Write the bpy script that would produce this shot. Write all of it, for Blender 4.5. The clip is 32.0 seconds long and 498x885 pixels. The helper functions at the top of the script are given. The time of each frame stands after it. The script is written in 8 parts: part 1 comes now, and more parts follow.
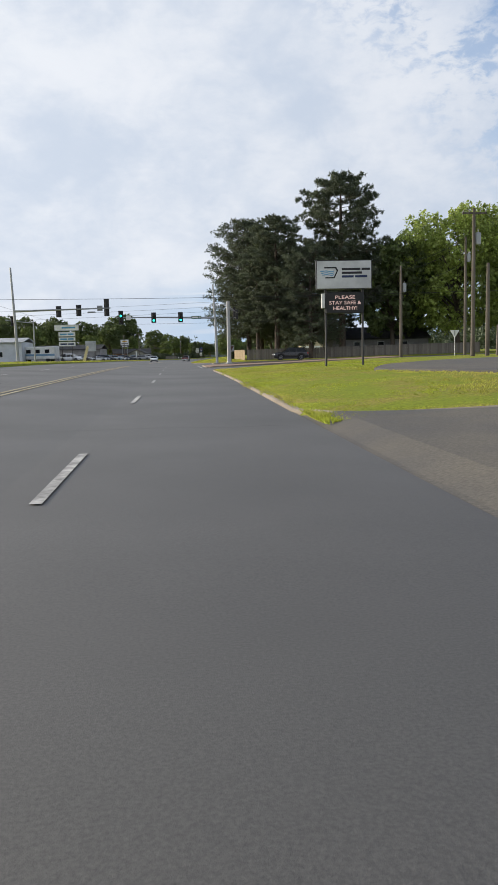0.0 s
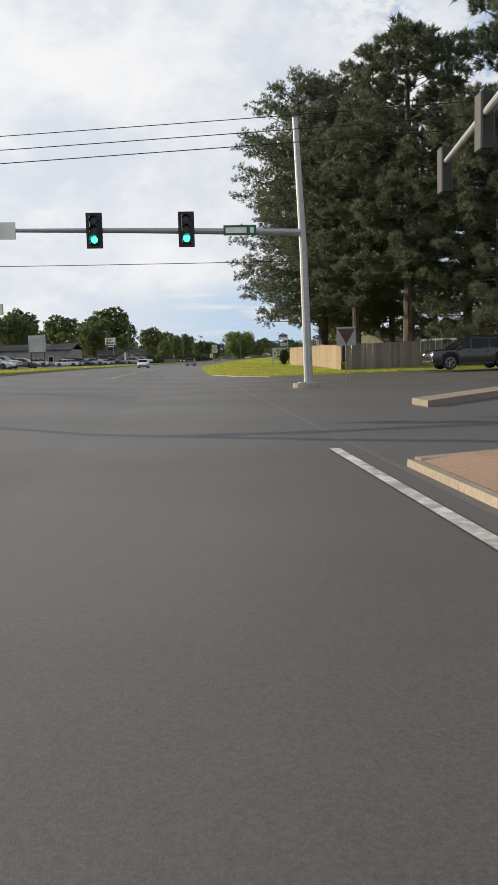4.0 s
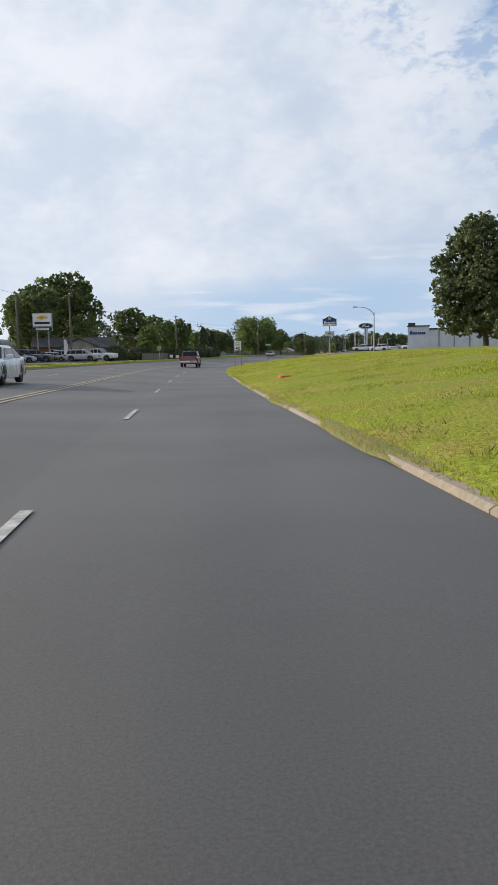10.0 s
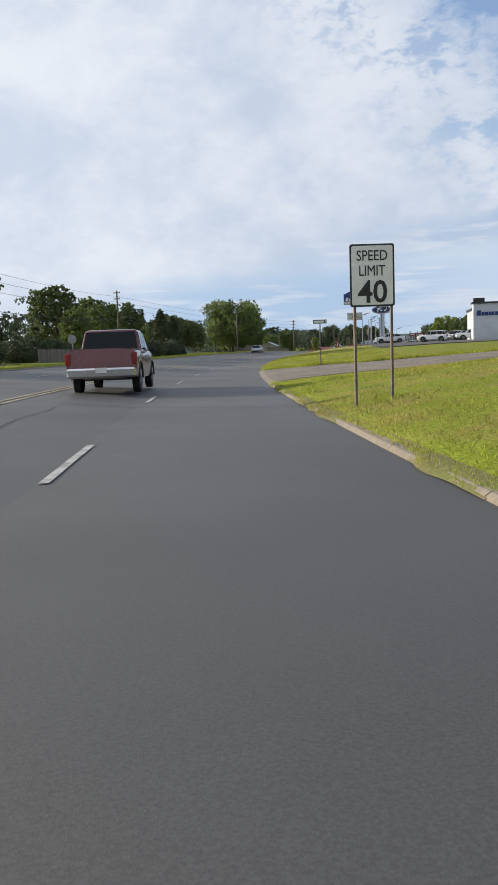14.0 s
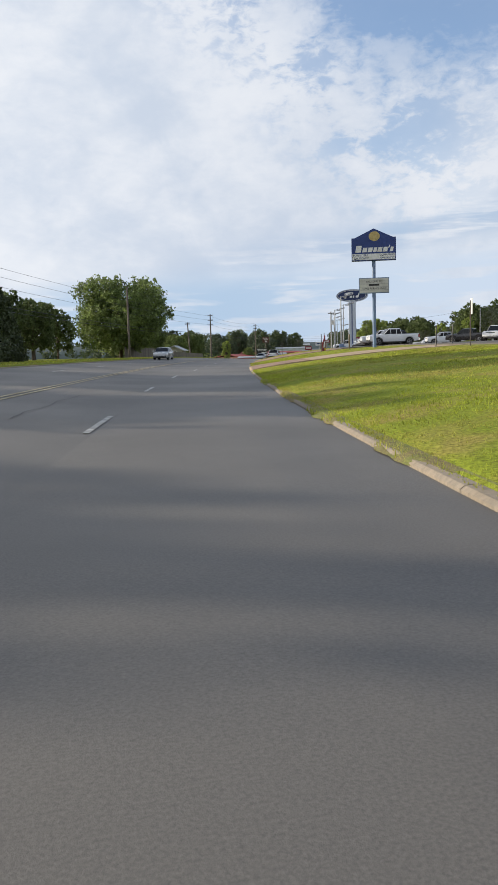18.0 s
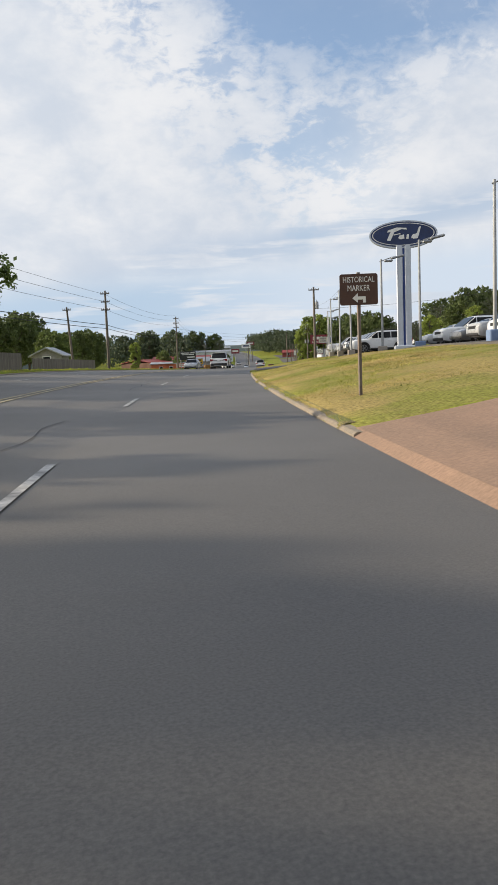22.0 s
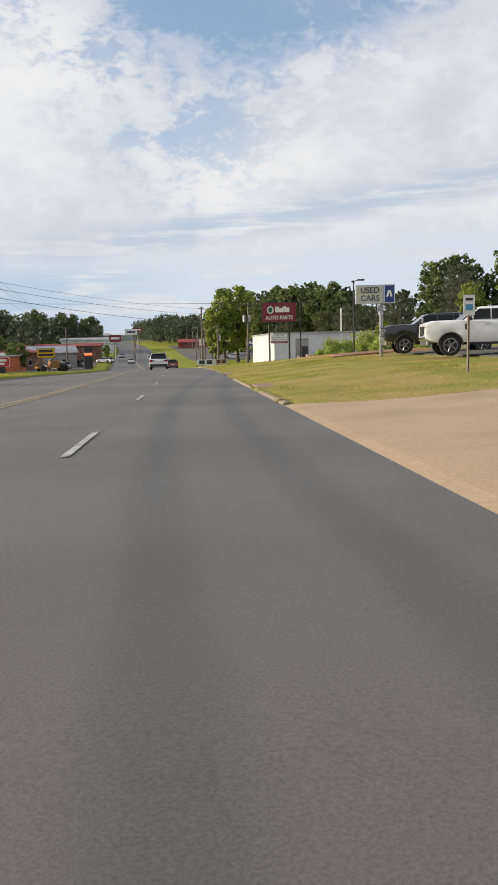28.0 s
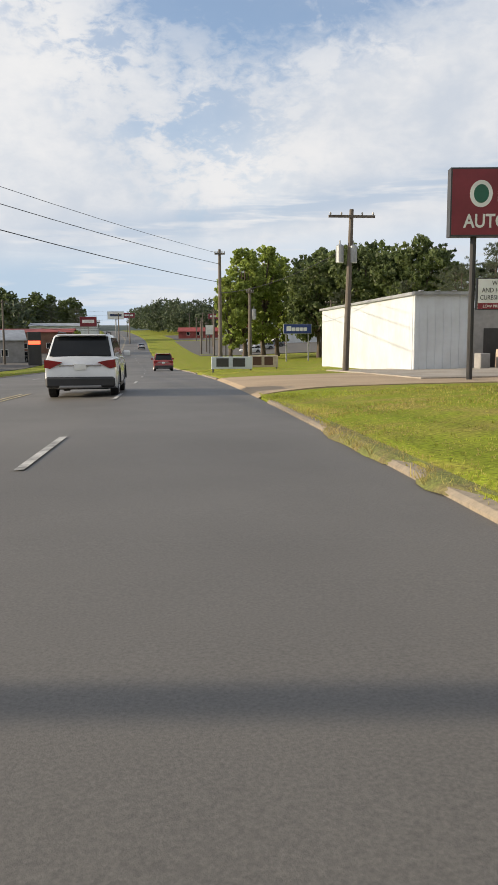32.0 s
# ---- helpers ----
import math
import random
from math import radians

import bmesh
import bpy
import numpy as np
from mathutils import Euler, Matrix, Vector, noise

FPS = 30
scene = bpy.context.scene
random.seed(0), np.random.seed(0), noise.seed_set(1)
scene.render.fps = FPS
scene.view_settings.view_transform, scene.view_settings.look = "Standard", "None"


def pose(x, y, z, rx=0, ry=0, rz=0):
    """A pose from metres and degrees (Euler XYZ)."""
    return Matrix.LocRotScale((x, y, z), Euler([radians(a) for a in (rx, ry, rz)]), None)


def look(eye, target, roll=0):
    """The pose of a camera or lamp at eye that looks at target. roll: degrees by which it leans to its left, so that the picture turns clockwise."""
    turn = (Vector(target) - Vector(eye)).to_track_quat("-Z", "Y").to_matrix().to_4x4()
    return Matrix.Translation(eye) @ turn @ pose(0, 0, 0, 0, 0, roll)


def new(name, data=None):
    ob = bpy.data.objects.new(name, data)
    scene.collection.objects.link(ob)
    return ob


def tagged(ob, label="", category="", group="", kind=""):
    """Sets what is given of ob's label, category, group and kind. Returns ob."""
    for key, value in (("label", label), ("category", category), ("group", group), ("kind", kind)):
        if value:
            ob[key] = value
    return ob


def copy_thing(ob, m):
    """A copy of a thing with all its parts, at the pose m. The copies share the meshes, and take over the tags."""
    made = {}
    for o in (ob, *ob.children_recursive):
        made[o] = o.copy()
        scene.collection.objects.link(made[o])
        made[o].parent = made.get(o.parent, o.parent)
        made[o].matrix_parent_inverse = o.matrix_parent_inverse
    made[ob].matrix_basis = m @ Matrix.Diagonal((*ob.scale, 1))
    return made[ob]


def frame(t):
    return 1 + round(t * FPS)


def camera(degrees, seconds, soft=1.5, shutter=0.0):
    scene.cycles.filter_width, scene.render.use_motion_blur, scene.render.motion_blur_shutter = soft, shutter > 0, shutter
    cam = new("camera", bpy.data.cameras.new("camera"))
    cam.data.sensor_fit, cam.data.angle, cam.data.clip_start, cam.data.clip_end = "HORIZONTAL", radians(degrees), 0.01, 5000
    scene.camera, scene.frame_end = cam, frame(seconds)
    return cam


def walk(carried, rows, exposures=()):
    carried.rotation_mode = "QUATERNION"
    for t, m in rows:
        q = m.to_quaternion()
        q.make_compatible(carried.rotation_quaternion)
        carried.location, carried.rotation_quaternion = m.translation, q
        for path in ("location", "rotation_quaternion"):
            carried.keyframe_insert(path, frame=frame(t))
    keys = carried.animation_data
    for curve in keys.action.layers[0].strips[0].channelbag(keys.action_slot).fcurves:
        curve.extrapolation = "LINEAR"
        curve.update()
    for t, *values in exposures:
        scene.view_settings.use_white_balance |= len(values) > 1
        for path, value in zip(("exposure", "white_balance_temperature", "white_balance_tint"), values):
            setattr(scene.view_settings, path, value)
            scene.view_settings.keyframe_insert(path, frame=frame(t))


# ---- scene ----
cam = camera(34.81, 32.0)
# seconds, place in metres, then pitch + 90, roll and yaw in degrees
PATH = [
    (0.0, 0.00, 0.00, 1.300, 83.82, 1.19, -5.57),
    (0.5, 0.17, 8.83, 1.362, 83.99, 1.77, -5.49),
    (1.0, 0.31, 17.66, 1.421, 83.97, 1.51, -5.32),
    (1.5, 0.39, 26.48, 1.469, 83.93, 1.29, -5.22),
    (2.0, 0.42, 35.26, 1.511, 83.90, 1.34, -5.24),
    (2.5, 0.49, 43.99, 1.564, 83.91, 1.81, -5.21),
    (3.0, 0.56, 52.69, 1.601, 83.94, 1.51, -5.18),
    (3.5, 0.60, 61.37, 1.604, 83.93, 1.55, -5.24),
    (4.0, 0.67, 70.05, 1.593, 83.94, 1.55, -5.42),
    (4.5, 0.77, 78.72, 1.571, 83.98, 1.54, -5.63),
    (5.0, 0.89, 87.39, 1.543, 84.00, 1.48, -5.80),
    (5.5, 1.03, 96.05, 1.516, 83.90, 1.33, -5.83),
    (6.0, 1.19, 104.70, 1.496, 83.48, 1.08, -5.64),
    (6.5, 1.30, 113.36, 1.491, 83.62, 1.22, -5.29),
    (7.0, 1.37, 122.03, 1.483, 83.63, 1.39, -5.19),
    (7.5, 1.46, 130.69, 1.462, 83.52, 1.34, -5.35),
    (8.0, 1.58, 139.33, 1.448, 83.58, 1.25, -5.51),
    (8.5, 1.76, 147.94, 1.426, 83.68, 1.40, -5.55),
    (9.0, 1.97, 156.52, 1.406, 83.44, 0.93, -5.52),
    (9.5, 2.16, 165.10, 1.383, 83.62, 0.64, -5.58),
    (10.0, 2.36, 173.68, 1.356, 83.75, 0.99, -5.78),
    (10.5, 2.58, 182.28, 1.317, 83.44, 1.20, -6.02),
    (11.0, 2.85, 190.88, 1.282, 83.44, 0.99, -6.25),
    (11.5, 3.13, 199.48, 1.250, 83.41, 0.93, -6.45),
    (12.0, 3.46, 208.08, 1.230, 83.68, 1.22, -6.70),
    (12.5, 3.82, 216.67, 1.206, 83.55, 1.49, -7.01),
    (13.0, 4.24, 225.24, 1.187, 83.56, 1.99, -7.36),
    (13.5, 4.73, 233.81, 1.173, 83.46, 2.16, -7.99),
    (14.0, 5.33, 242.36, 1.162, 83.53, 1.97, -8.76),
    (14.5, 6.06, 250.90, 1.157, 83.65, 1.79, -9.61),
    (15.0, 6.92, 259.42, 1.157, 83.74, 1.76, -10.52),
    (15.5, 7.92, 267.94, 1.145, 83.72, 1.87, -11.52),
    (16.0, 9.07, 276.44, 1.115, 83.52, 1.95, -12.66),
    (16.5, 10.38, 284.91, 1.078, 83.58, 1.98, -13.73),
    (17.0, 11.81, 293.37, 1.054, 83.89, 2.06, -14.77),
    (17.5, 13.32, 301.83, 1.057, 83.68, 2.28, -15.60),
    (18.0, 15.00, 310.25, 1.093, 83.86, 1.55, -16.37),
    (18.5, 16.82, 318.66, 1.132, 84.18, 1.25, -17.36),
    (19.0, 18.80, 327.03, 1.165, 83.83, 1.60, -18.20),
    (19.5, 20.90, 335.35, 1.223, 84.02, 1.80, -19.03),
    (20.0, 22.98, 343.63, 1.327, 84.03, 1.85, -19.67),
    (20.5, 25.15, 351.78, 1.440, 83.80, 1.82, -20.49),
    (21.0, 27.40, 359.77, 1.523, 84.01, 1.51, -21.46),
    (21.5, 29.76, 367.58, 1.581, 83.99, 1.86, -22.04),
    (22.0, 32.13, 375.22, 1.629, 83.94, 2.13, -22.85),
    (22.5, 34.60, 382.66, 1.692, 84.28, 1.87, -23.68),
    (23.0, 37.16, 389.99, 1.743, 84.14, 1.52, -24.72),
    (23.5, 39.78, 397.29, 1.799, 83.92, 0.88, -25.79),
    (24.0, 42.51, 404.59, 1.855, 84.10, 0.70, -26.76),
    (24.5, 45.42, 411.82, 1.896, 83.71, 1.02, -27.29),
    (25.0, 48.45, 419.01, 1.923, 83.22, 0.76, -28.11),
    (25.5, 51.57, 426.17, 1.913, 83.54, 0.65, -29.17),
    (26.0, 54.81, 433.27, 1.880, 83.61, 1.00, -30.03),
    (26.5, 58.16, 440.33, 1.830, 83.49, 1.39, -30.64),
    (27.0, 61.58, 447.36, 1.769, 83.25, 1.65, -31.00),
    (27.5, 65.06, 454.38, 1.704, 83.04, 1.68, -31.09),
    (28.0, 68.58, 461.39, 1.640, 83.09, 1.29, -30.91),
    (28.5, 72.10, 468.42, 1.568, 82.75, 1.25, -30.76),
    (29.0, 75.61, 475.45, 1.480, 82.59, 1.48, -30.63),
    (29.5, 79.12, 482.46, 1.373, 82.67, 1.82, -30.68),
    (30.0, 82.63, 489.45, 1.257, 82.75, 1.85, -30.69),
    (30.5, 86.10, 496.43, 1.147, 82.48, 1.90, -30.65),
    (31.0, 89.53, 503.39, 1.057, 82.93, 1.85, -30.72),
    (31.5, 92.91, 510.34, 0.998, 82.80, 1.20, -30.77),
    (32.0, 96.30, 517.26, 0.971, 82.62, 0.30, -30.78),
]
# seconds, stops, white balance
EXPOSURES = [(0.0, 0.26, 6100, 10), (2.0, 0.30, 6150, 10), (3.5, 0.33, 6400, 10), (6.0, 0.34, 6650, 10), (8.0, 0.30, 6200, 10), (10.0, 0.26, 6050, 10), (13.0, 0.22, 6000, 10),
             (18.0, 0.29, 6150, 10), (20.0, 0.33, 6400, 10), (25.0, 0.34, 6480, 10), (28.0, 0.34, 6600, 10), (32.0, 0.34, 6600, 10)]
walk(cam, [(t, pose(*p)) for t, *p in PATH], EXPOSURES)

# ---- world, sun ----
SUN_AZ, SUN_EL = radians(59), radians(17)      # the sun stands left of the road, low in the evening
world = bpy.data.worlds.new("evening_sky")
scene.world = world
world.use_nodes = True


def build_sky():
    nt = world.node_tree
    nt.nodes.clear()
    N, L = nt.nodes.new, nt.links.new

    def math_node(op, a, b=None, c=None):
        n = N("ShaderNodeMath")
        n.operation = op
        for i, v in enumerate((a, b, c)):
            if v is None:
                continue
            if isinstance(v, (int, float)):
                n.inputs[i].default_value = v
            else:
                L(v, n.inputs[i])
        return n.outputs[0]

    sky = N("ShaderNodeTexSky")
    sky.sky_type = "NISHITA"
    sky.sun_disc = False
    sky.sun_elevation, sky.sun_rotation = SUN_EL, -SUN_AZ
    sky.air_density, sky.dust_density, sky.ozone_density = 1.0, 0.8, 3.0
    co = N("ShaderNodeTexCoord").outputs["Generated"]
    sep = N("ShaderNodeSeparateXYZ")
    L(co, sep.inputs[0])
    x, y, z = sep.outputs
    az = math_node("MULTIPLY", math_node("ARCTAN2", x, y), 57.2958)        # degrees to the right of north
    el = math_node("MULTIPLY", math_node("ARCSINE", z), 57.2958)

    def fbm(scale, flatten, detail, rough, seed, warp=0.0):
        m = N("ShaderNodeMapping")
        m.inputs["Location"].default_value = (seed, seed * 0.37, seed * 1.7)
        m.inputs["Rotation"].default_value = (0.0, 0.12, 0.0)
        m.inputs["Scale"].default_value = (scale, scale, scale * flatten)
        L(co, m.inputs[0])
        n = N("ShaderNodeTexNoise")
        n.inputs["Scale"].default_value = 1.0
        n.inputs["Detail"].default_value = detail
        n.inputs["Roughness"].default_value = rough
        n.inputs["Distortion"].default_value = warp
        L(m.outputs[0], n.inputs[0])
        return n.outputs[0]

    def ramp(v, lo, hi):
        r = N("ShaderNodeMapRange")
        r.interpolation_type = "SMOOTHSTEP"
        L(v, r.inputs[0])
        r.inputs[1].default_value, r.inputs[2].default_value = lo, hi
        return r.outputs[0]

    def add(a, b):
        return math_node("ADD", a, b)

    def mul(a, b):
        return math_node("MULTIPLY", a, b)

    def inv(a):
        return math_node("SUBTRACT", 1.0, a)

    def blend(w, a, b):
        n = N("ShaderNodeMixRGB")
        L(w, n.inputs[0])
        for i, c in ((1, a), (2, b)):
            if isinstance(c, tuple):
                n.inputs[i].default_value = (*c, 1)
            else:
                L(c, n.inputs[i])
        return n.outputs[0]

    big = fbm(5.0, 1.5, 4, 0.5, 4.2, 0.3)
    clump = fbm(12.0, 1.35, 7, 0.56, 9.1, 0.4)
    fine = fbm(52.0, 1.9, 4, 0.6, 2.3, 0.4)
    streak = fbm(7.0, 9.0, 4, 0.55, 6.4, 0.2)
    # the closed veil ends along an edge; above it the sky is open, with torn clumps left in it
    edge = math_node("MAXIMUM", math_node("MAXIMUM", add(mul(math_node("SUBTRACT", 25.0, az), 0.95), 17.0), add(mul(math_node("SUBTRACT", az, 33.0), 0.30), 16.4)), 16.4)
    over = add(math_node("SUBTRACT", el, edge), add(mul(math_node("SUBTRACT", clump, 0.5), 16.0), mul(math_node("SUBTRACT", big, 0.5), 6.0)))
    clear = ramp(over, -2.0, 4.5)
    torn = mul(ramp(add(mul(clump, 0.80), mul(fine, 0.20)), 0.45, 0.62), ramp(math_node("SUBTRACT", el, edge), 9.0, 0.0))
    ripple = mul(ramp(math_node("SUBTRACT", el, edge), -11.0, -2.0), mul(ramp(add(mul(fine, 0.38), mul(clump, 0.62)), 0.54, 0.42), ramp(az, 38.0, 27.0)))
    cover = math_node("SUBTRACT", add(inv(clear), mul(mul(clear, torn), 0.9)), mul(mul(ripple, inv(clear)), 0.50))
    cover = math_node("MAXIMUM", math_node("MINIMUM", cover, 1.0), 0.22)
    shade = ramp(add(add(mul(big, 0.55), mul(clump, 0.35)), mul(fine, 0.10)), 0.38, 0.64)
    glow = ramp(add(mul(x, -math.sin(SUN_AZ)), mul(y, math.cos(SUN_AZ))), 0.0, 1.0)
    body = blend(shade, (0.65, 0.71, 0.80), (0.90, 0.905, 0.92))
    # a soft grey bar under the bank, then the pale blue strip over the horizon
    bar = mul(mul(ramp(math_node("ABSOLUTE", math_node("SUBTRACT", math_node("SUBTRACT", el, mul(az, 0.13)), 4.6)), 1.9, 0.1), ramp(az, 8.0, 22.0)), ramp(streak, 0.36, 0.54))
    body = blend(mul(bar, 0.8), body, (0.50, 0.61, 0.76))
    under = mul(mul(ramp(math_node("SUBTRACT", el, mul(az, 0.06)), 6.2, 3.4), ramp(az, -5.0, 5.0)), ramp(az, 60.0, 44.0))
    strip_blue = blend(ramp(az, 14.0, 30.0), (0.50, 0.64, 0.80), (0.70, 0.79, 0.90))
    body = blend(mul(under, math_node("SUBTRACT", 1.0, mul(ramp(streak, 0.50, 0.66), 0.75))), body, strip_blue)
    lit = N("ShaderNodeMixRGB")
    lit.blend_type = "ADD"
    L(glow, lit.inputs[0])
    L(body, lit.inputs[1])
    lit.inputs[2].default_value = (0.15, 0.14, 0.12, 1)
    bg_sky, bg_cloud = N("ShaderNodeBackground"), N("ShaderNodeBackground")
    L(sky.outputs[0], bg_sky.inputs[0])
    bg_sky.inputs[1].default_value = 0.15
    L(lit.outputs[0], bg_cloud.inputs[0])
    bg_cloud.inputs[1].default_value = 0.74
    mix = N("ShaderNodeMixShader")
    L(cover, mix.inputs[0])
    L(bg_sky.outputs[0], mix.inputs[1])
    L(bg_cloud.outputs[0], mix.inputs[2])
    out = N("ShaderNodeOutputWorld")
    L(mix.outputs[0], out.inputs[0])


build_sky()
sun = new("sun", bpy.data.lights.new("sun", "SUN"))
sun.data.energy, sun.data.angle, sun.data.color = 4.6, radians(0.53), (1.0, 0.86, 0.66)
sun.matrix_world = look((0, 0, 0), (math.sin(SUN_AZ), -math.cos(SUN_AZ), -math.tan(SUN_EL)))
tagged(sun, kind="structure")

# ---- materials ----
MATS = {}


def mat(name, color, rough=0.6, metal=0.0, vary=0.15, scale=6.0, bump=0.0, bscale=40.0, second=None, blend=(0.4, 0.65), bigscale=0.6,
        coat=0.0, glow=None, obj_random=0.0, spec=0.5, stretch=(1, 1, 1), isle=0.0, trans=0.0):
    """A surface with grain and larger stains; second is the colour of the stains or worn places."""
    if name in MATS:
        return MATS[name]
    m = bpy.data.materials.new(name)
    m.use_nodes = True
    nt = m.node_tree
    N, L = nt.nodes.new, nt.links.new
    b = nt.nodes["Principled BSDF"]
    b.inputs["Roughness"].default_value = rough
    b.inputs["Metallic"].default_value = metal
    b.inputs["Specular IOR Level"].default_value = spec
    b.inputs["Coat Weight"].default_value = coat
    b.inputs["Coat Roughness"].default_value = 0.08
    co = N("ShaderNodeTexCoord")
    mp = N("ShaderNodeMapping")
    mp.inputs["Scale"].default_value = stretch
    geo = N("ShaderNodeNewGeometry")
    L(geo.outputs["Position"] if obj_random < 0 else co.outputs["Object"], mp.inputs[0])

    def noise_node(s, d, r=0.55):
        n = N("ShaderNodeTexNoise")
        n.inputs["Scale"].default_value, n.inputs["Detail"].default_value, n.inputs["Roughness"].default_value = s, d, r
        L(mp.outputs[0], n.inputs[0])
        return n.outputs[0]

    small = noise_node(scale, 5)
    big = noise_node(bigscale, 4)
    base = N("ShaderNodeMixRGB")
    base.inputs[1].default_value = (*color, 1)
    base.inputs[2].default_value = (*(second or tuple(c * 0.7 for c in color)), 1)
    rm = N("ShaderNodeMapRange")
    L(big, rm.inputs[0])
    rm.inputs[1].default_value, rm.inputs[2].default_value = blend
    L(rm.outputs[0], base.inputs[0])
    val = N("ShaderNodeMapRange")
    L(small, val.inputs[0])
    val.inputs[1].default_value, val.inputs[2].default_value = 0.25, 0.75
    val.inputs[3].default_value, val.inputs[4].default_value = 1 - vary, 1 + vary
    hsv = N("ShaderNodeHueSaturation")
    L(base.outputs[0], hsv.inputs["Color"])
    value = val.outputs[0]
    extra = None
    if obj_random > 0:
        extra = N("ShaderNodeObjectInfo").outputs["Random"], obj_random
    elif isle > 0:
        extra = geo.outputs["Random Per Island"], isle
    if extra:
        r2 = N("ShaderNodeMapRange")
        L(extra[0], r2.inputs[0])
        r2.inputs[3].default_value, r2.inputs[4].default_value = 1 - extra[1], 1 + extra[1]
        mu = N("ShaderNodeMath")
        mu.operation = "MULTIPLY"
        L(value, mu.inputs[0])
        L(r2.outputs[0], mu.inputs[1])
        value = mu.outputs[0]
    L(value, hsv.inputs["Value"])
    L(hsv.outputs[0], b.inputs["Base Color"])
    if bump > 0:
        bn = N("ShaderNodeBump")
        bn.inputs["Strength"].default_value = bump
        bn.inputs["Distance"].default_value = 0.02
        L(noise_node(bscale, 3), bn.inputs["Height"])
        L(bn.outputs[0], b.inputs["Normal"])
    if rough > 0.25 and metal < 0.5:
        rr = N("ShaderNodeMapRange")
        L(big, rr.inputs[0])
        rr.inputs[3].default_value, rr.inputs[4].default_value = max(rough - 0.12, 0.05), min(rough + 0.12, 1)
        L(rr.outputs[0], b.inputs["Roughness"])
    if trans > 0:
        tr = N("ShaderNodeBsdfTranslucent")
        L(hsv.outputs[0], tr.inputs[0])
        mx = N("ShaderNodeMixShader")
        mx.inputs[0].default_value = trans
        L(b.outputs[0], mx.inputs[1])
        L(tr.outputs[0], mx.inputs[2])
        L(mx.outputs[0], nt.nodes["Material Output"].inputs[0])
    if glow:
        b.inputs["Emission Color"].default_value = (*glow[:3], 1)
        b.inputs["Emission Strength"].default_value = glow[3]
    MATS[name] = m
    return m


ASPHALT = mat("asphalt", (0.088, 0.083, 0.076), 0.58, vary=0.3, scale=70, bump=0.12, bscale=150, second=(0.073, 0.070, 0.066), bigscale=0.22, obj_random=-1)
ASPHALT_PALE = mat("pale_asphalt", (0.128, 0.117, 0.102), 0.60, vary=0.3, scale=70, bump=0.12, bscale=150, second=(0.105, 0.097, 0.087), bigscale=0.22, obj_random=-1)
ASPHALT_OLD = mat("old_asphalt", (0.085, 0.08, 0.075), 0.9, vary=0.3, scale=30, bump=0.5, bscale=90, second=(0.12, 0.108, 0.09), bigscale=0.5, obj_random=-1)
SEAL = mat("crack_sealant", (0.028, 0.028, 0.03), 0.7, vary=0.2)
GRAVEL = mat("gravel", (0.27, 0.225, 0.17), 0.95, vary=0.5, scale=45, bump=0.8, bscale=70, second=(0.17, 0.145, 0.115), bigscale=0.7, obj_random=-1)
TAN = mat("tan_concrete", (0.40, 0.295, 0.19), 0.88, vary=0.15, scale=18, bump=0.2, bscale=60, second=(0.33, 0.245, 0.16), bigscale=0.4, obj_random=-1)
CONCRETE = mat("concrete", (0.36, 0.32, 0.27), 0.85, vary=0.18, scale=18, bump=0.2, bscale=60, second=(0.27, 0.235, 0.195), bigscale=0.5, obj_random=-1)
KERB = mat("kerb_concrete", (0.235, 0.20, 0.155), 0.88, vary=0.25, scale=14, bump=0.3, bscale=50, second=(0.27, 0.22, 0.16), bigscale=0.9, obj_random=0.14)
PINK = mat("red_concrete", (0.29, 0.185, 0.125), 0.88, vary=0.2, scale=20, bump=0.25, bscale=60, second=(0.25, 0.165, 0.115), bigscale=0.6, obj_random=-1)
GROUND = mat("turf", (0.205, 0.245, 0.022), 0.95, vary=0.6, scale=18, bump=1.0, bscale=40, second=(0.265, 0.23, 0.055), blend=(0.45, 0.65), bigscale=0.9, spec=0.12, obj_random=-1)
DRY_BLADE = mat("dry_grass_blade", (0.45, 0.36, 0.135), 0.8, vary=0.35, scale=0.6, second=(0.29, 0.31, 0.06), blend=(0.4, 0.6), bigscale=0.2, isle=0.35, obj_random=-1, trans=0.45)
DRY_TURF = mat("dry_turf", (0.335, 0.26, 0.095), 0.95, vary=0.6, scale=16, bump=1.0, bscale=45, second=(0.225, 0.225, 0.05), blend=(0.42, 0.60), bigscale=0.4, spec=0.12, obj_random=-1)
BLADE = mat("grass_blade", (0.33, 0.375, 0.040), 0.8, vary=0.3, scale=0.6, second=(0.40, 0.365, 0.09), blend=(0.45, 0.62), bigscale=0.16, isle=0.35, obj_random=-1, trans=0.5)
DIRT = mat("red_dirt", (0.30, 0.16, 0.085), 0.95, vary=0.3, scale=8, bump=0.5, bscale=30, obj_random=-1)
WHITE_LINE = mat("white_road_paint", (0.50, 0.49, 0.465), 0.7, vary=0.35, scale=14, second=(0.22, 0.215, 0.205), bigscale=3.0, obj_random=-1)
YELLOW_LINE = mat("yellow_road_paint", (0.46, 0.39, 0.25), 0.7, vary=0.35, scale=14, second=(0.28, 0.22, 0.12), bigscale=2.0, obj_random=-1)
GALV = mat("galvanised_steel", (0.33, 0.34, 0.35), 0.45, 0.55, vary=0.12, scale=8, second=(0.36, 0.37, 0.38), bigscale=1.5)
STEEL_DARK = mat("dark_painted_steel", (0.035, 0.033, 0.034), 0.45, vary=0.2, scale=5)
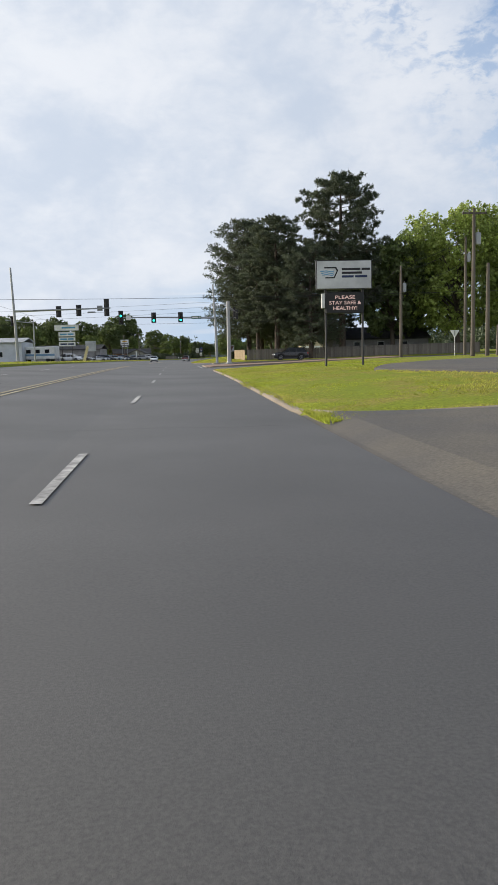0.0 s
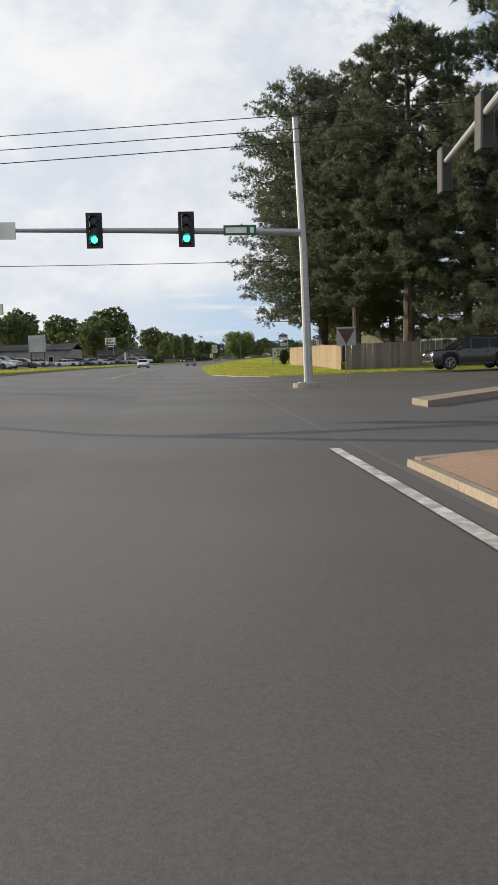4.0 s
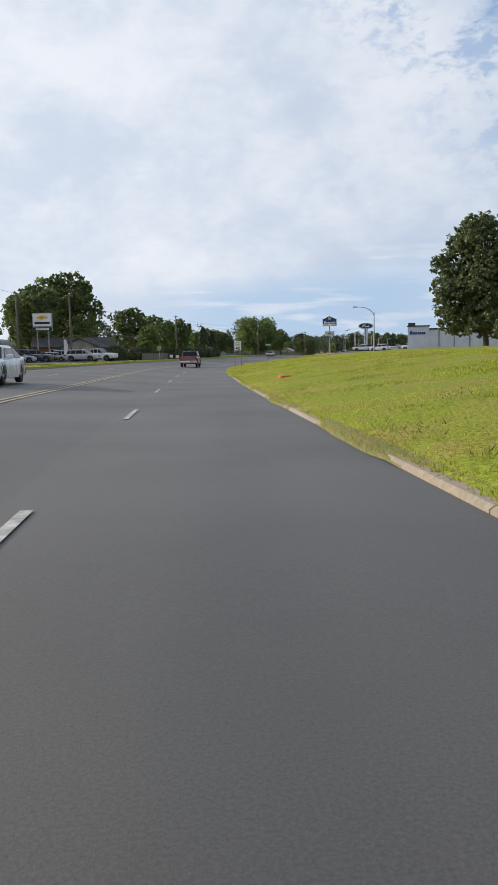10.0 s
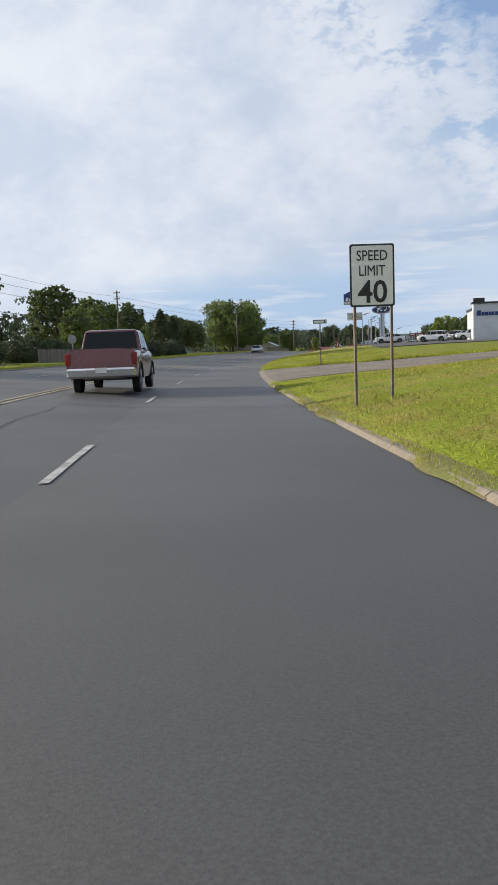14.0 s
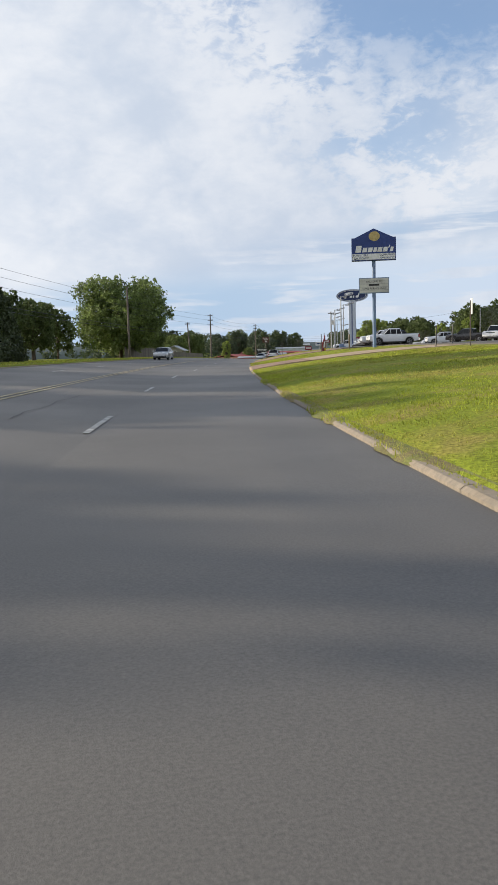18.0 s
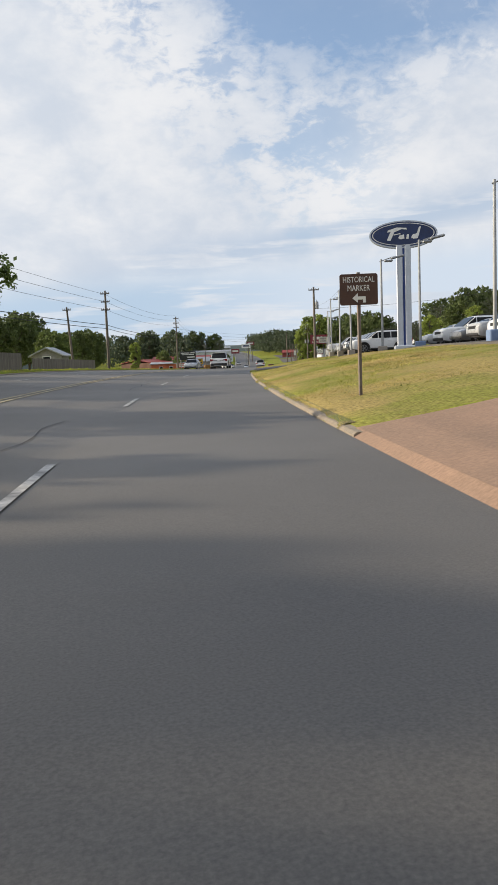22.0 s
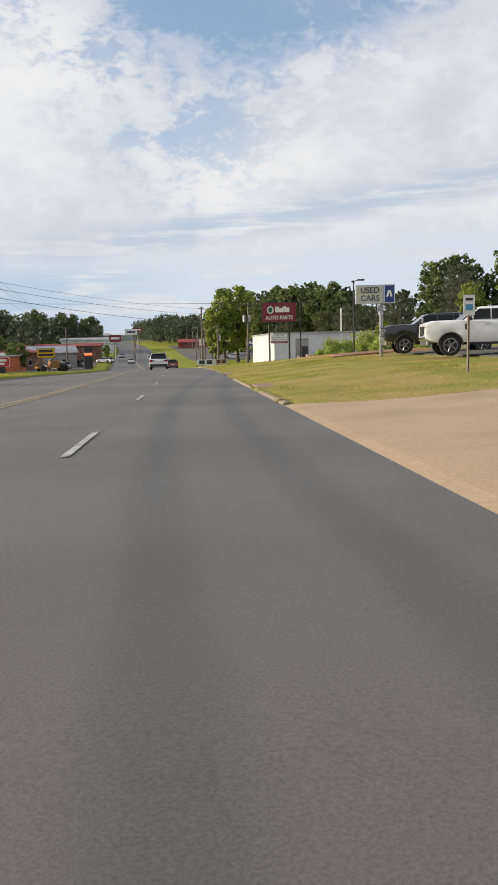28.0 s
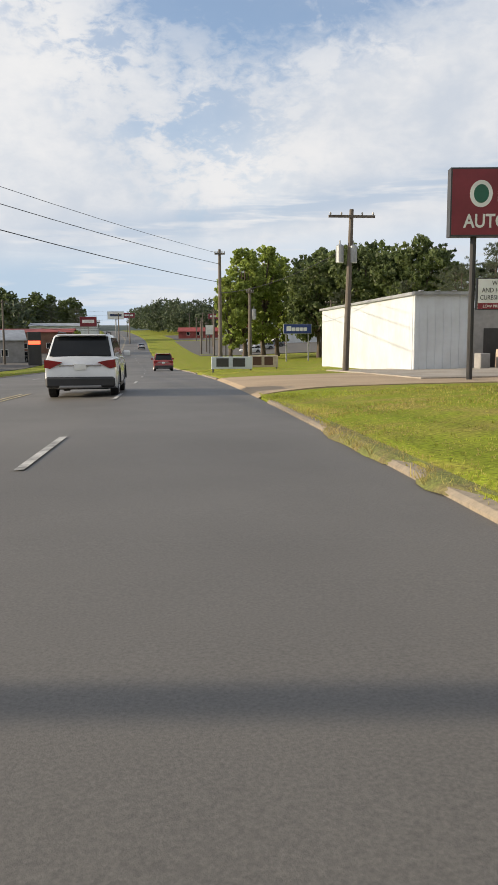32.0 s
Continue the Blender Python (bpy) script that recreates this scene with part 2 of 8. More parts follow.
POSTGREEN = mat("steel_sign_post", (0.14, 0.13, 0.12), 0.6, 0.4, vary=0.3, scale=9, second=(0.17, 0.10, 0.07))
WOODPOLE = mat("weathered_pole_wood", (0.15, 0.128, 0.108), 0.9, vary=0.3, scale=6, bump=0.4, bscale=18, second=(0.09, 0.075, 0.062), bigscale=0.4, stretch=(6, 6, 0.5))
FENCEWOOD = mat("fence_board_wood", (0.30, 0.225, 0.125), 0.85, vary=0.3, scale=5, bump=0.3, bscale=14, second=(0.22, 0.165, 0.115), bigscale=0.9, obj_random=0.22, stretch=(5, 5, 0.6))
REDWOOD = mat("redwood_board", (0.34, 0.14, 0.06), 0.85, vary=0.2, scale=5, bump=0.2, bscale=14, obj_random=0.2, stretch=(5, 5, 0.6))
BLACK = mat("black_plastic", (0.012, 0.012, 0.013), 0.5, vary=0.1)
CABLE = mat("cable_rubber", (0.02, 0.02, 0.021), 0.6, vary=0.1)
SIGNWHITE = mat("sign_white", (0.78, 0.78, 0.76), 0.5, vary=0.06, scale=3, second=(0.66, 0.66, 0.63), bigscale=1.2)
SIGNBLACK = mat("sign_black", (0.02, 0.02, 0.022), 0.5, vary=0.1)
SIGNBACK = mat("sign_back_aluminium", (0.34, 0.345, 0.35), 0.5, 0.6, vary=0.12)
GLASS = mat("dark_window_glass", (0.012, 0.014, 0.016), 0.08, 0.0, vary=0.05, spec=0.22)
RUBBER = mat("tyre_rubber", (0.018, 0.018, 0.018), 0.85, vary=0.2, scale=10)
RIM = mat("alloy_rim", (0.34, 0.34, 0.35), 0.3, 0.85, vary=0.08)
CHROME = mat("chrome", (0.72, 0.72, 0.73), 0.12, 1.0, vary=0.04)
TAIL = mat("red_lamp_lens", (0.26, 0.010, 0.010), 0.15, vary=0.1, coat=0.5)
HEADLAMP = mat("headlamp_lens", (0.72, 0.73, 0.75), 0.1, vary=0.05, coat=0.6)
TRIM = mat("car_plastic_trim", (0.028, 0.028, 0.03), 0.55, vary=0.12)

# ---- the road's axis: metres along it and to its right ----
AXIS = [
    (0.00, -90.00, 0.15),
    (0.00, -45.00, 0.17),
    (0.00, 0.00, 0.19),
    (0.42, 35.26, 0.40),
    (0.67, 70.05, 0.48),
    (1.19, 104.70, 0.39),
    (1.58, 139.33, 0.34),
    (2.36, 173.68, 0.25),
    (3.46, 208.08, 0.12),
    (5.33, 242.36, 0.05),
    (9.07, 276.44, 0.01),
    (15.00, 310.25, -0.02),
    (22.98, 343.63, 0.22),
    (32.13, 375.22, 0.52),
    (42.51, 404.59, 0.75),
    (54.81, 433.27, 0.77),
    (68.58, 461.39, 0.53),
    (82.63, 489.45, 0.15),
    (96.28, 517.27, -0.14),
    (109.11, 544.39, -0.70),
    (121.41, 571.77, -1.50),
    (137.17, 608.58, -2.50),
    (155.68, 655.17, -2.60),
    (174.73, 701.51, -1.50),
    (212.92, 794.13, 1.50),
    (264.95, 935.61, 5.40),
    (323.02, 1096.40, 8.00),
    (417.43, 1361.82, 9.00),
]


def spline(points, step=2.0):
    p = np.array(points, float)
    ext = np.vstack([2 * p[0] - p[1], p, 2 * p[-1] - p[-2]])
    out = []
    for i in range(1, len(ext) - 2):
        a, b, c, d = ext[i - 1:i + 3]
        n = max(2, int(np.linalg.norm(c - b) / step))
        for k in range(n):
            u = k / n
            out.append(0.5 * ((2 * b) + (c - a) * u + (2 * a - 5 * b + 4 * c - d) * u * u + (3 * b - a - 3 * c + d) * u ** 3))
    out.append(p[-1])
    return np.array(out)


AX = spline(AXIS)
AS = np.r_[0, np.cumsum(np.linalg.norm(np.diff(AX[:, :2], axis=0), axis=1))]
AS -= AS[np.argmin(np.abs(AX[:, 1]))]
S_MIN, S_MAX = float(AS[0]), float(AS[-1])
HEAD = np.unwrap(np.arctan2(-np.gradient(AX[:, 0]), np.gradient(AX[:, 1])))


def heading(s):
    return float(np.interp(s, AS, HEAD))


# how much higher the far kerb lies than the near lane, by the metres along the road
FALL_S = (-90, 0, 75, 165, 270, 310, 340, 392, 430, 456, 480, 518, 545, 565, 590, 640, 800)
FALL_Z = (0.4, 0.42, 0.5, 0.52, 0.6, 0.68, 0.58, 0.42, 0.42, 0.2, 0.06, -0.08, -0.28, -0.34, -0.18, 0.0, 0.0)
L_KERB, R_KERB = -11.4, 2.05
BANKS = []


def bank(s, *dz):
    BANKS.append((s, *dz))


BANK_LAT = (2.2, 4, 7, 10, 14, 20, 30, 60)
bank(-90, .15, .25, .3, .3, .35, .4, .5, .6)
bank(15, .15, .2, .3, .4, .45, .5, .6, .8)
bank(45, .15, .2, .3, .35, .4, .5, .7, 1.0)
bank(52, .03, .12, .27, .34, .4, .5, .68, 1.0)
bank(60, .005, .03, .12, .28, .38, .48, .62, 1.0)
bank(70, .005, .03, .08, .14, .26, .44, .58, .95)
bank(80, .005, .03, .08, .13, .2, .32, .52, .9)
bank(112, .005, .04, .12, .2, .28, .36, .56, .95)
bank(125, .15, .25, .4, .5, .55, .6, .8, 1.0)
bank(150, .15, .35, .5, .6, .7, .8, 1.0, 1.2)
bank(180, .15, .4, .7, 1.0, 1.2, 1.4, 1.6, 1.6)
bank(230, .15, .4, .8, 1.2, 1.5, 1.65, 1.8, 1.8)
bank(262, .15, .4, .7, 1.0, 1.3, 1.5, 1.7, 1.8)
bank(274, .06, .15, .3, .45, .7, 1.0, 1.5, 1.8)
bank(296, .06, .15, .3, .4, .6, .9, 1.4, 1.6)
bank(310, .15, .3, .35, .45, .8, 1.1, 1.4, 1.5)
bank(340, .15, .35, .6, .85, 1.1, 1.3, 1.4, 1.4)
bank(372, .12, .3, .7, 1.0, 1.2, 1.3, 1.4, 1.4)
bank(395, .15, .42, .8, 1.05, 1.2, 1.3, 1.4, 1.4)
bank(415, .15, .5, .9, 1.1, 1.25, 1.35, 1.4, 1.4)
bank(428, .02, .14, .42, .75, 1.05, 1.25, 1.4, 1.4)
bank(446, .02, .14, .42, .75, 1.1, 1.3, 1.45, 1.5)
bank(470, .15, .4, .8, 1.0, 1.2, 1.3, 1.4, 1.4)
bank(476, .02, .1, .3, .5, .75, 1.0, 1.2, 1.4)
bank(490, .02, .1, .3, .5, .75, 1.0, 1.2, 1.4)
bank(503, .15, .3, .6, .75, .95, 1.2, 1.5, 1.8)
bank(525, .15, .4, .75, .98, 1.2, 1.4, 1.6, 1.8)
bank(545, .12, .25, .45, .55, .7, .9, 1.2, 1.6)
bank(558, .12, .15, .18, .2, .25, .4, .8, 1.5)
bank(580, .15, .2, .3, .3, .35, .5, 1.0, 2.0)
bank(640, .1, .2, .35, .4, .5, .6, 1.0, 2.0)
bank(760, .1, .2, .3, .3, .3, .4, .7, 1.2)
bank(1500, .1, .2, .3, .3, .3, .4, .8, 2.0)
BANK_S = [b[0] for b in BANKS]
BANK_Z = np.array([b[1:] for b in BANKS])


def level(s, lat):
    """Height of the ground or road at a place."""
    z = float(np.interp(s, AS, AX[:, 2]))
    if lat > R_KERB + 0.1:
        row = [float(np.interp(s, BANK_S, BANK_Z[:, k])) for k in range(len(BANK_LAT))]
        row[0] = min(row[0], 0.075)
        return z + float(np.interp(lat, BANK_LAT, row))
    fall = float(np.interp(s, FALL_S, FALL_Z))
    if lat < -1.5:
        z += fall * min((-1.5 - lat) / (-1.5 - L_KERB), 1.0)
    if lat < L_KERB - 0.1:
        z += float(np.interp(-lat, (11.5, 14, 18, 30, 60), (0.14, 0.18, 0.22, 0.3, 0.5)))
    return z


def spot(s, lat, up=None, z=None):
    """A place: metres along the road, to its right, and above the ground."""
    i = np.interp(s, AS, np.arange(len(AS)))
    k = min(int(i), len(AS) - 2)
    u = i - k
    c = AX[k] * (1 - u) + AX[k + 1] * u
    h = heading(s)
    zz = z if z is not None else level(s, lat) + (up or 0.0)
    return Vector((c[0] + math.cos(h) * lat, c[1] + math.sin(h) * lat, zz))


def off(s, lat):
    """The lots past the dip keep their line while the road bends away from them."""
    return lat + float(np.interp(s, (535, 553, 573, 597, 640, 664, 700, 760), (0, 0.2, 0.64, 1.5, 3.8, 5.7, 8.5, 13))) if lat > 2.5 or lat < -12 else lat


def stand(s, lat, turn=0.0, up=0.0, size=1.0, z=None):
    """A pose there; turn in degrees anticlockwise from facing up the road."""
    m = Matrix.Translation(spot(s, off(s, lat), up, z)) @ Matrix.Rotation(heading(s) + radians(turn), 4, "Z")
    return m @ Matrix.Diagonal((size, size, size, 1)) if size != 1.0 else m


# ---- mesh helpers ----
def mesh_of(name, verts, faces, material, smooth=False):
    me = bpy.data.meshes.new(name)
    me.from_pydata([tuple(v) for v in verts], [], [tuple(f) for f in faces])
    if material:
        me.materials.append(material)
    if smooth:
        me.polygons.foreach_set("use_smooth", [True] * len(me.polygons))
    me.update()
    return me


def part(name, bm, material, parent=None, label="", smooth=False):
    """Links a bmesh or mesh as one object, under a thing or a part."""
    if isinstance(bm, bpy.types.Mesh):
        me = bm
    else:
        me = bpy.data.meshes.new(name)
        bmesh.ops.recalc_face_normals(bm, faces=bm.faces)
        bm.to_mesh(me)
        bm.free()
        me.materials.append(material)
        if smooth:
            me.polygons.foreach_set("use_smooth", [True] * len(me.polygons))
    ob = new(name, me)
    if parent is not None:
        ob.parent = parent
    if label:
        tagged(ob, label)
    return ob


def thing(name, m, label, category, group="", kind=""):
    ob = new(name)
    ob.empty_display_size = 0.2
    ob.matrix_world = m
    return tagged(ob, label, category, group, kind)


def box(bm, lo, hi, bev=0.0, rot=None):
    r = bmesh.ops.create_cube(bm, size=1.0)
    c = [(a + b) / 2 for a, b in zip(lo, hi)]
    d = [b - a for a, b in zip(lo, hi)]
    m = Matrix.Translation(c) @ (rot.to_4x4() if rot else Matrix.Identity(4)) @ Matrix.Diagonal((*d, 1))
    bmesh.ops.transform(bm, matrix=m, verts=r["verts"])
    if bev > 0:
        es = {e for v in r["verts"] for e in v.link_edges}
        bmesh.ops.bevel(bm, geom=list(es), offset=bev, segments=1, affect="EDGES", profile=0.5)
    return bm


def boxed(lo, hi, bev=0.0):
    return box(bmesh.new(), lo, hi, bev)


def tube(bm, pts, radii, n=8, cap=True):
    """A round bar through points."""
    pts = [Vector(p) for p in pts]
    if isinstance(radii, (int, float)):
        radii = [radii] * len(pts)
    rings = []
    for i, p in enumerate(pts):
        d = (pts[min(i + 1, len(pts) - 1)] - pts[max(i - 1, 0)]).normalized()
        a = d.orthogonal() if abs(d.z) < 0.99 else Vector((1, 0, 0))
        if abs(d.z) < 0.99:
            a = d.cross(Vector((0, 0, 1)))
        a.normalize()
        b = d.cross(a).normalized()
        rings.append([bm.verts.new(p + radii[i] * (math.cos(2 * math.pi * k / n) * a + math.sin(2 * math.pi * k / n) * b)) for k in range(n)])
    for r0, r1 in zip(rings, rings[1:]):
        for k in range(n):
            bm.faces.new((r0[k], r0[(k + 1) % n], r1[(k + 1) % n], r1[k]))
    if cap:
        bm.faces.new(rings[0])
        bm.faces.new(rings[-1])
    return bm


def tubed(pts, radii, n=8):
    return tube(bmesh.new(), pts, radii, n)


def plate(bm, outline, y0, y1):
    """A flat shape in x and z, from y0 to y1."""
    a = [bm.verts.new((x, y0, z)) for x, z in outline]
    b = [bm.verts.new((x, y1, z)) for x, z in outline]
    bm.faces.new(a)
    bm.faces.new(b[::-1])
    for i in range(len(a)):
        j = (i + 1) % len(a)
        bm.faces.new((a[i], b[i], b[j], a[j]))
    return bm


def plated(outline, y0, y1):
    return plate(bmesh.new(), outline, y0, y1)


def round_rect(x0, z0, x1, z1, r, n=4):
    pts = []
    for cx, cz, a0 in ((x1 - r, z1 - r, 0), (x0 + r, z1 - r, 90), (x0 + r, z0 + r, 180), (x1 - r, z0 + r, 270)):
        for k in range(n + 1):
            a = radians(a0 + 90 * k / n)
            pts.append((cx + r * math.cos(a), cz + r * math.sin(a)))
    return pts


def oval(cx, cz, rx, rz, n=40):
    return [(cx + rx * math.cos(2 * math.pi * k / n), cz + rz * math.sin(2 * math.pi * k / n)) for k in range(n)]


def lettering(text, width, height, x, z, y, material, parent, name="lettering", depth=0.006, bold=0.0):
    """Raised words that face -y, their middle at x, z."""
    cu = bpy.data.curves.new("words", "FONT")
    cu.body, cu.align_x, cu.align_y = text, "CENTER", "CENTER"
    cu.size, cu.extrude, cu.resolution_u, cu.offset = 1.0, 0.01, 3, bold
    tmp = new("words", cu)
    me = bpy.data.meshes.new_from_object(tmp.evaluated_get(bpy.context.evaluated_depsgraph_get()))
    bpy.data.objects.remove(tmp)
    co = np.zeros(len(me.vertices) * 3)
    me.vertices.foreach_get("co", co)
    co = co.reshape(-1, 3)
    lo, hi = co.min(0), co.max(0)
    c = (lo + hi) / 2
    sx, sz = width / max(hi[0] - lo[0], 1e-6), height / max(hi[1] - lo[1], 1e-6)
    out = np.stack([(co[:, 0] - c[0]) * sx + x, y - (co[:, 2] + 0.01) / 0.02 * depth, (co[:, 1] - c[1]) * sz + z], -1)
    me.vertices.foreach_set("co", out.ravel())
    me.materials.clear()
    me.materials.append(material)
    me.update()
    return part(name, me, None, parent)


def bars(spans, x0, x1, z, height, y, material, parent, depth=0.006):
    """Plain bars in place of a line of writing."""
    ob = None
    for a, b in spans:
        ob = part("text_bar", boxed((x0 + (x1 - x0) * a, y - depth, z - height / 2), (x0 + (x1 - x0) * b, y, z + height / 2)), material, parent)
    return ob


# ---- road, ground, kerbs ----
def strip(name, s0, s1, lat0, lat1, material, lift=0.0, step=3.0, across=1, follow=level):
    n = max(1, int(round((s1 - s0) / step)))
    vs, fs = [], []
    for i in range(n + 1):
        s = s0 + (s1 - s0) * i / n
        for k in range(across + 1):
            la = lat0 + (lat1 - lat0) * k / across
            p = spot(s, la)
            p.z = follow(s, la) + lift
            vs.append(p)
    w = across + 1
    for i in range(n):
        for k in range(across):
            a = i * w + k
            fs.append((a, a + 1, a + w + 1, a + w))
    return mesh_of(name, vs, fs, material)


def road_level(s, lat):
    return level(s, max(min(lat, R_KERB), L_KERB))


def road_mesh(s0, s1, material):
    lats = (L_KERB - 0.02, -8.0, -4.65, -1.5, 0.3, R_KERB + 0.02)
    ss = np.arange(s0, s1 + 1.5, 3.0)
    vs = []
    for s in ss:
        for la in lats:
            p = spot(s, la)
            p.z = road_level(s, la)
            vs.append(p)
    w = len(lats)
    fs = [(i * w + k, i * w + k + 1, (i + 1) * w + k + 1, (i + 1) * w + k) for i in range(len(ss) - 1) for k in range(w - 1)]
    return mesh_of("road", vs, fs, material)


tagged(part("road", road_mesh(-84.0, 303.0, ASPHALT), None), "grey worn asphalt four-lane road with painted lane lines", "road", kind="structure")
tagged(part("road", road_mesh(303.0, S_MAX - 6, ASPHALT_PALE), None), "pale worn asphalt four-lane road with painted lane lines", "road", kind="structure")


# the side street's two edges: metres across, and along
STREET_LAT = (2.0, 2.15, 2.4, 2.8, 3.4, 5.2, 9.0, 15.0, 26.0, 60.0)
STREET_FROM = (48.6, 49.8, 50.9, 52.0, 53.2, 56.0, 61.0, 69.0, 85.0, 100.0)
STREET_TO = (134.0, 132.7, 130.5, 126.9, 121.5, 117.4, 115.0, 114.2, 113.8, 113.0)
# the campus lot's two edges
LOT_LAT, LOT_FROM, LOT_TO = (7.6, 9.5, 15, 50), (30, 22, 18, 12), (31, 37, 45, 56)
# paved areas off the road: along from, to, across from, to
BEDS = [(-50, 11.2, 1.2, 30, 0), (272, 291, 1.2, 60, 0), (357, 364, 1.2, 40, -0.1), (379, 387, 1.2, 11, 0.55),
        (430, 443, 1.2, 11, 0.35), (478, 488, 1.2, 14, 0.1), (556, 569, 1.2, 14, 0.15), (385, 495, 10.0, 55, 0), (334, 384, 14, 54, 0),
        (561, 577, 8.5, 38.5, 0), (689, 793, 18, 66, 0), (519.5, 527.5, 9.3, 14, 0), (158, 302, -46, -16.6, 0), (587, 715, -61, -15.7, 0), (496.3, 516.7, 12.2, 36, 0)]


def bed(s, lat, margin=0.0):
    """How far into a paved bed a place lies, from 0 to 1."""
    best = 0.0
    for a, b, c, d, skew in BEDS:
        q = s - skew * (lat - 2.05)
        best = max(best, min(q - a + margin, b - q + margin, lat - c + margin, d - lat + margin, 0.8) / 0.8)
    if 7 < lat < 50:
        lo, hi = np.interp(lat, LOT_LAT, LOT_FROM), np.interp(lat, LOT_LAT, LOT_TO)
        best = max(best, min(s - lo + margin, hi - s + margin, lat - 7.6 + margin, 0.8) / 0.8)
    if 46 < s < 136 and 1.2 < lat < 60:
        best = max(best, min((s - np.interp(lat, STREET_LAT, STREET_FROM) + margin) / 0.8, (np.interp(lat, STREET_LAT, STREET_TO) - s + 0.4 + margin) / 0.8, 1.0))
    return best


def build_ground():
    lats = [-150, -110, -80, -60, -45, -35, -28, -22, -18, -15, -13, -11.55, -11.42, -8.0, -4.65, -1.5, 0.3, R_KERB - 0.05, R_KERB + 0.16, 2.6, 3.2, 4, 5, 6, 7, 8.5, 10, 12, 14, 17, 20, 24, 30, 38, 48, 60, 80, 110, 150]
    ss = list(np.arange(S_MIN + 4, 30, 3.0)) + list(np.arange(30, 108, 1.5)) + list(np.arange(108, 138, 0.75)) + list(np.arange(138, 600, 1.5)) + list(np.arange(600, 700, 3.0)) + list(np.arange(700, S_MAX - 4, 15.0))
    vs, fs = [], []
    for s in ss:
        for la in lats:
            p = spot(s, la)
            inside = L_KERB - 0.1 < la < R_KERB + 0.1
            p.z = road_level(s, la) - 0.25 if inside else level(s, la)
            flat = la > R_KERB + 0.1 or la < -13
            b_ = bed(s, la) if flat else 0.0
            p.z -= (0.30 if 50 < s < 131 else 0.12) * b_
            if la > 3.5 or la < -14:
                k = min((abs(la) - 3.5) / 8, 1) * (1 - bed(s, la, 2.4))
                p.z += 0.10 * k * noise.noise(Vector((p.x * 0.13, p.y * 0.13, 0.3))) + 0.05 * k * noise.noise(Vector((p.x * 0.5, p.y * 0.5, 2.3)))
            if abs(la) >= 110:
                p.z -= 1.5 if abs(la) < 150 else 6.0
            vs.append(p)
    w = len(lats)
    for i in range(len(ss) - 1):
        for k in range(w - 1):
            a = i * w + k
            fs.append((a, a + 1, a + w + 1, a + w))
    # the country round it, out to the horizon
    b0 = len(vs)
    rings = (0, 350, 700, 1200, 2000, 3200, 4600)
    for r in rings[1:]:
        for k in range(48):
            a = 2 * math.pi * k / 48
            vs.append(Vector((60 + r * math.cos(a), 350 + r * math.sin(a), -5.0)))
    vs.append(Vector((60, 350, -5.0)))
    for k in range(48):
        fs.append((len(vs) - 1, b0 + k, b0 + (k + 1) % 48))
        for j in range(len(rings) - 2):
            a, b = b0 + 48 * j, b0 + 48 * (j + 1)
            fs.append((a + k, b + k, b + (k + 1) % 48, a + (k + 1) % 48))
    me = mesh_of("ground", vs, fs, GROUND, True)
    me.materials.append(DRY_TURF)
    for i in range(len(ss) - 1):
        if 388 < ss[i] < 532:
            for k in range(w - 1):
                if 2.1 < lats[k] < 40:
                    me.polygons[i * (w - 1) + k].material_index = 1
    return part("ground", me, None)


tagged(build_ground(), "sunlit yellow-green mown grass verge and land", "ground", kind="structure")

# openings in the near kerb: side streets and driveways
OPENINGS = [(-40, 14.5), (50, 134), (271, 293), (355.5, 365), (377, 388), (428.5, 444), (476.5, 489.5), (552, 571), (583, 590), (640, 652)]


def kerb_piece(length):
    bm = bmesh.new()
    prof = [(0.0, -0.12), (0.0, 0.03), (0.04, 0.06), (0.15, 0.07), (0.17, -0.12)]
    a = [bm.verts.new((x, 0.008, z)) for x, z in prof]
    b = [bm.verts.new((x, length - 0.008, z)) for x, z in prof]
    bm.faces.new(a[::-1])
    bm.faces.new(b)
    for i in range(len(a)):
        j = (i + 1) % len(a)
        bm.faces.new((a[i], a[j], b[j], b[i]))
    bmesh.ops.recalc_face_normals(bm, faces=bm.faces)
    me = bpy.data.meshes.new("kerb_stone")
    bm.to_mesh(me)
    bm.free()
    me.materials.append(KERB)
    return me


KERB_MESH = kerb_piece(3.0)


def kerb_line(name, lat, s0, s1, gaps, flip, label, every=3.0):
    root = tagged(new(name), label, "kerb", kind="structure")
    s = s0
    while s < s1:
        nxt = min([a for a, b in gaps if a > s - 0.01] + [s + every])
        if not any(a - 0.5 < s < b for a, b in gaps):
            e = min(s + every, nxt)
            p, q = spot(s, lat), spot(e, lat)
            p.z, q.z = road_level(s, lat), road_level(e, lat)
            d = q - p
            m = Matrix.Translation(p) @ (d.to_track_quat("Y", "Z").to_matrix().to_4x4()) @ Matrix.Diagonal((-1 if flip else 1, d.length / 3.0, 1, 1))
            ob = new("kerb_stone", KERB_MESH)
            ob.parent = root
            ob.matrix_world = m
            s = e
        else:
            s += 0.5
    return root


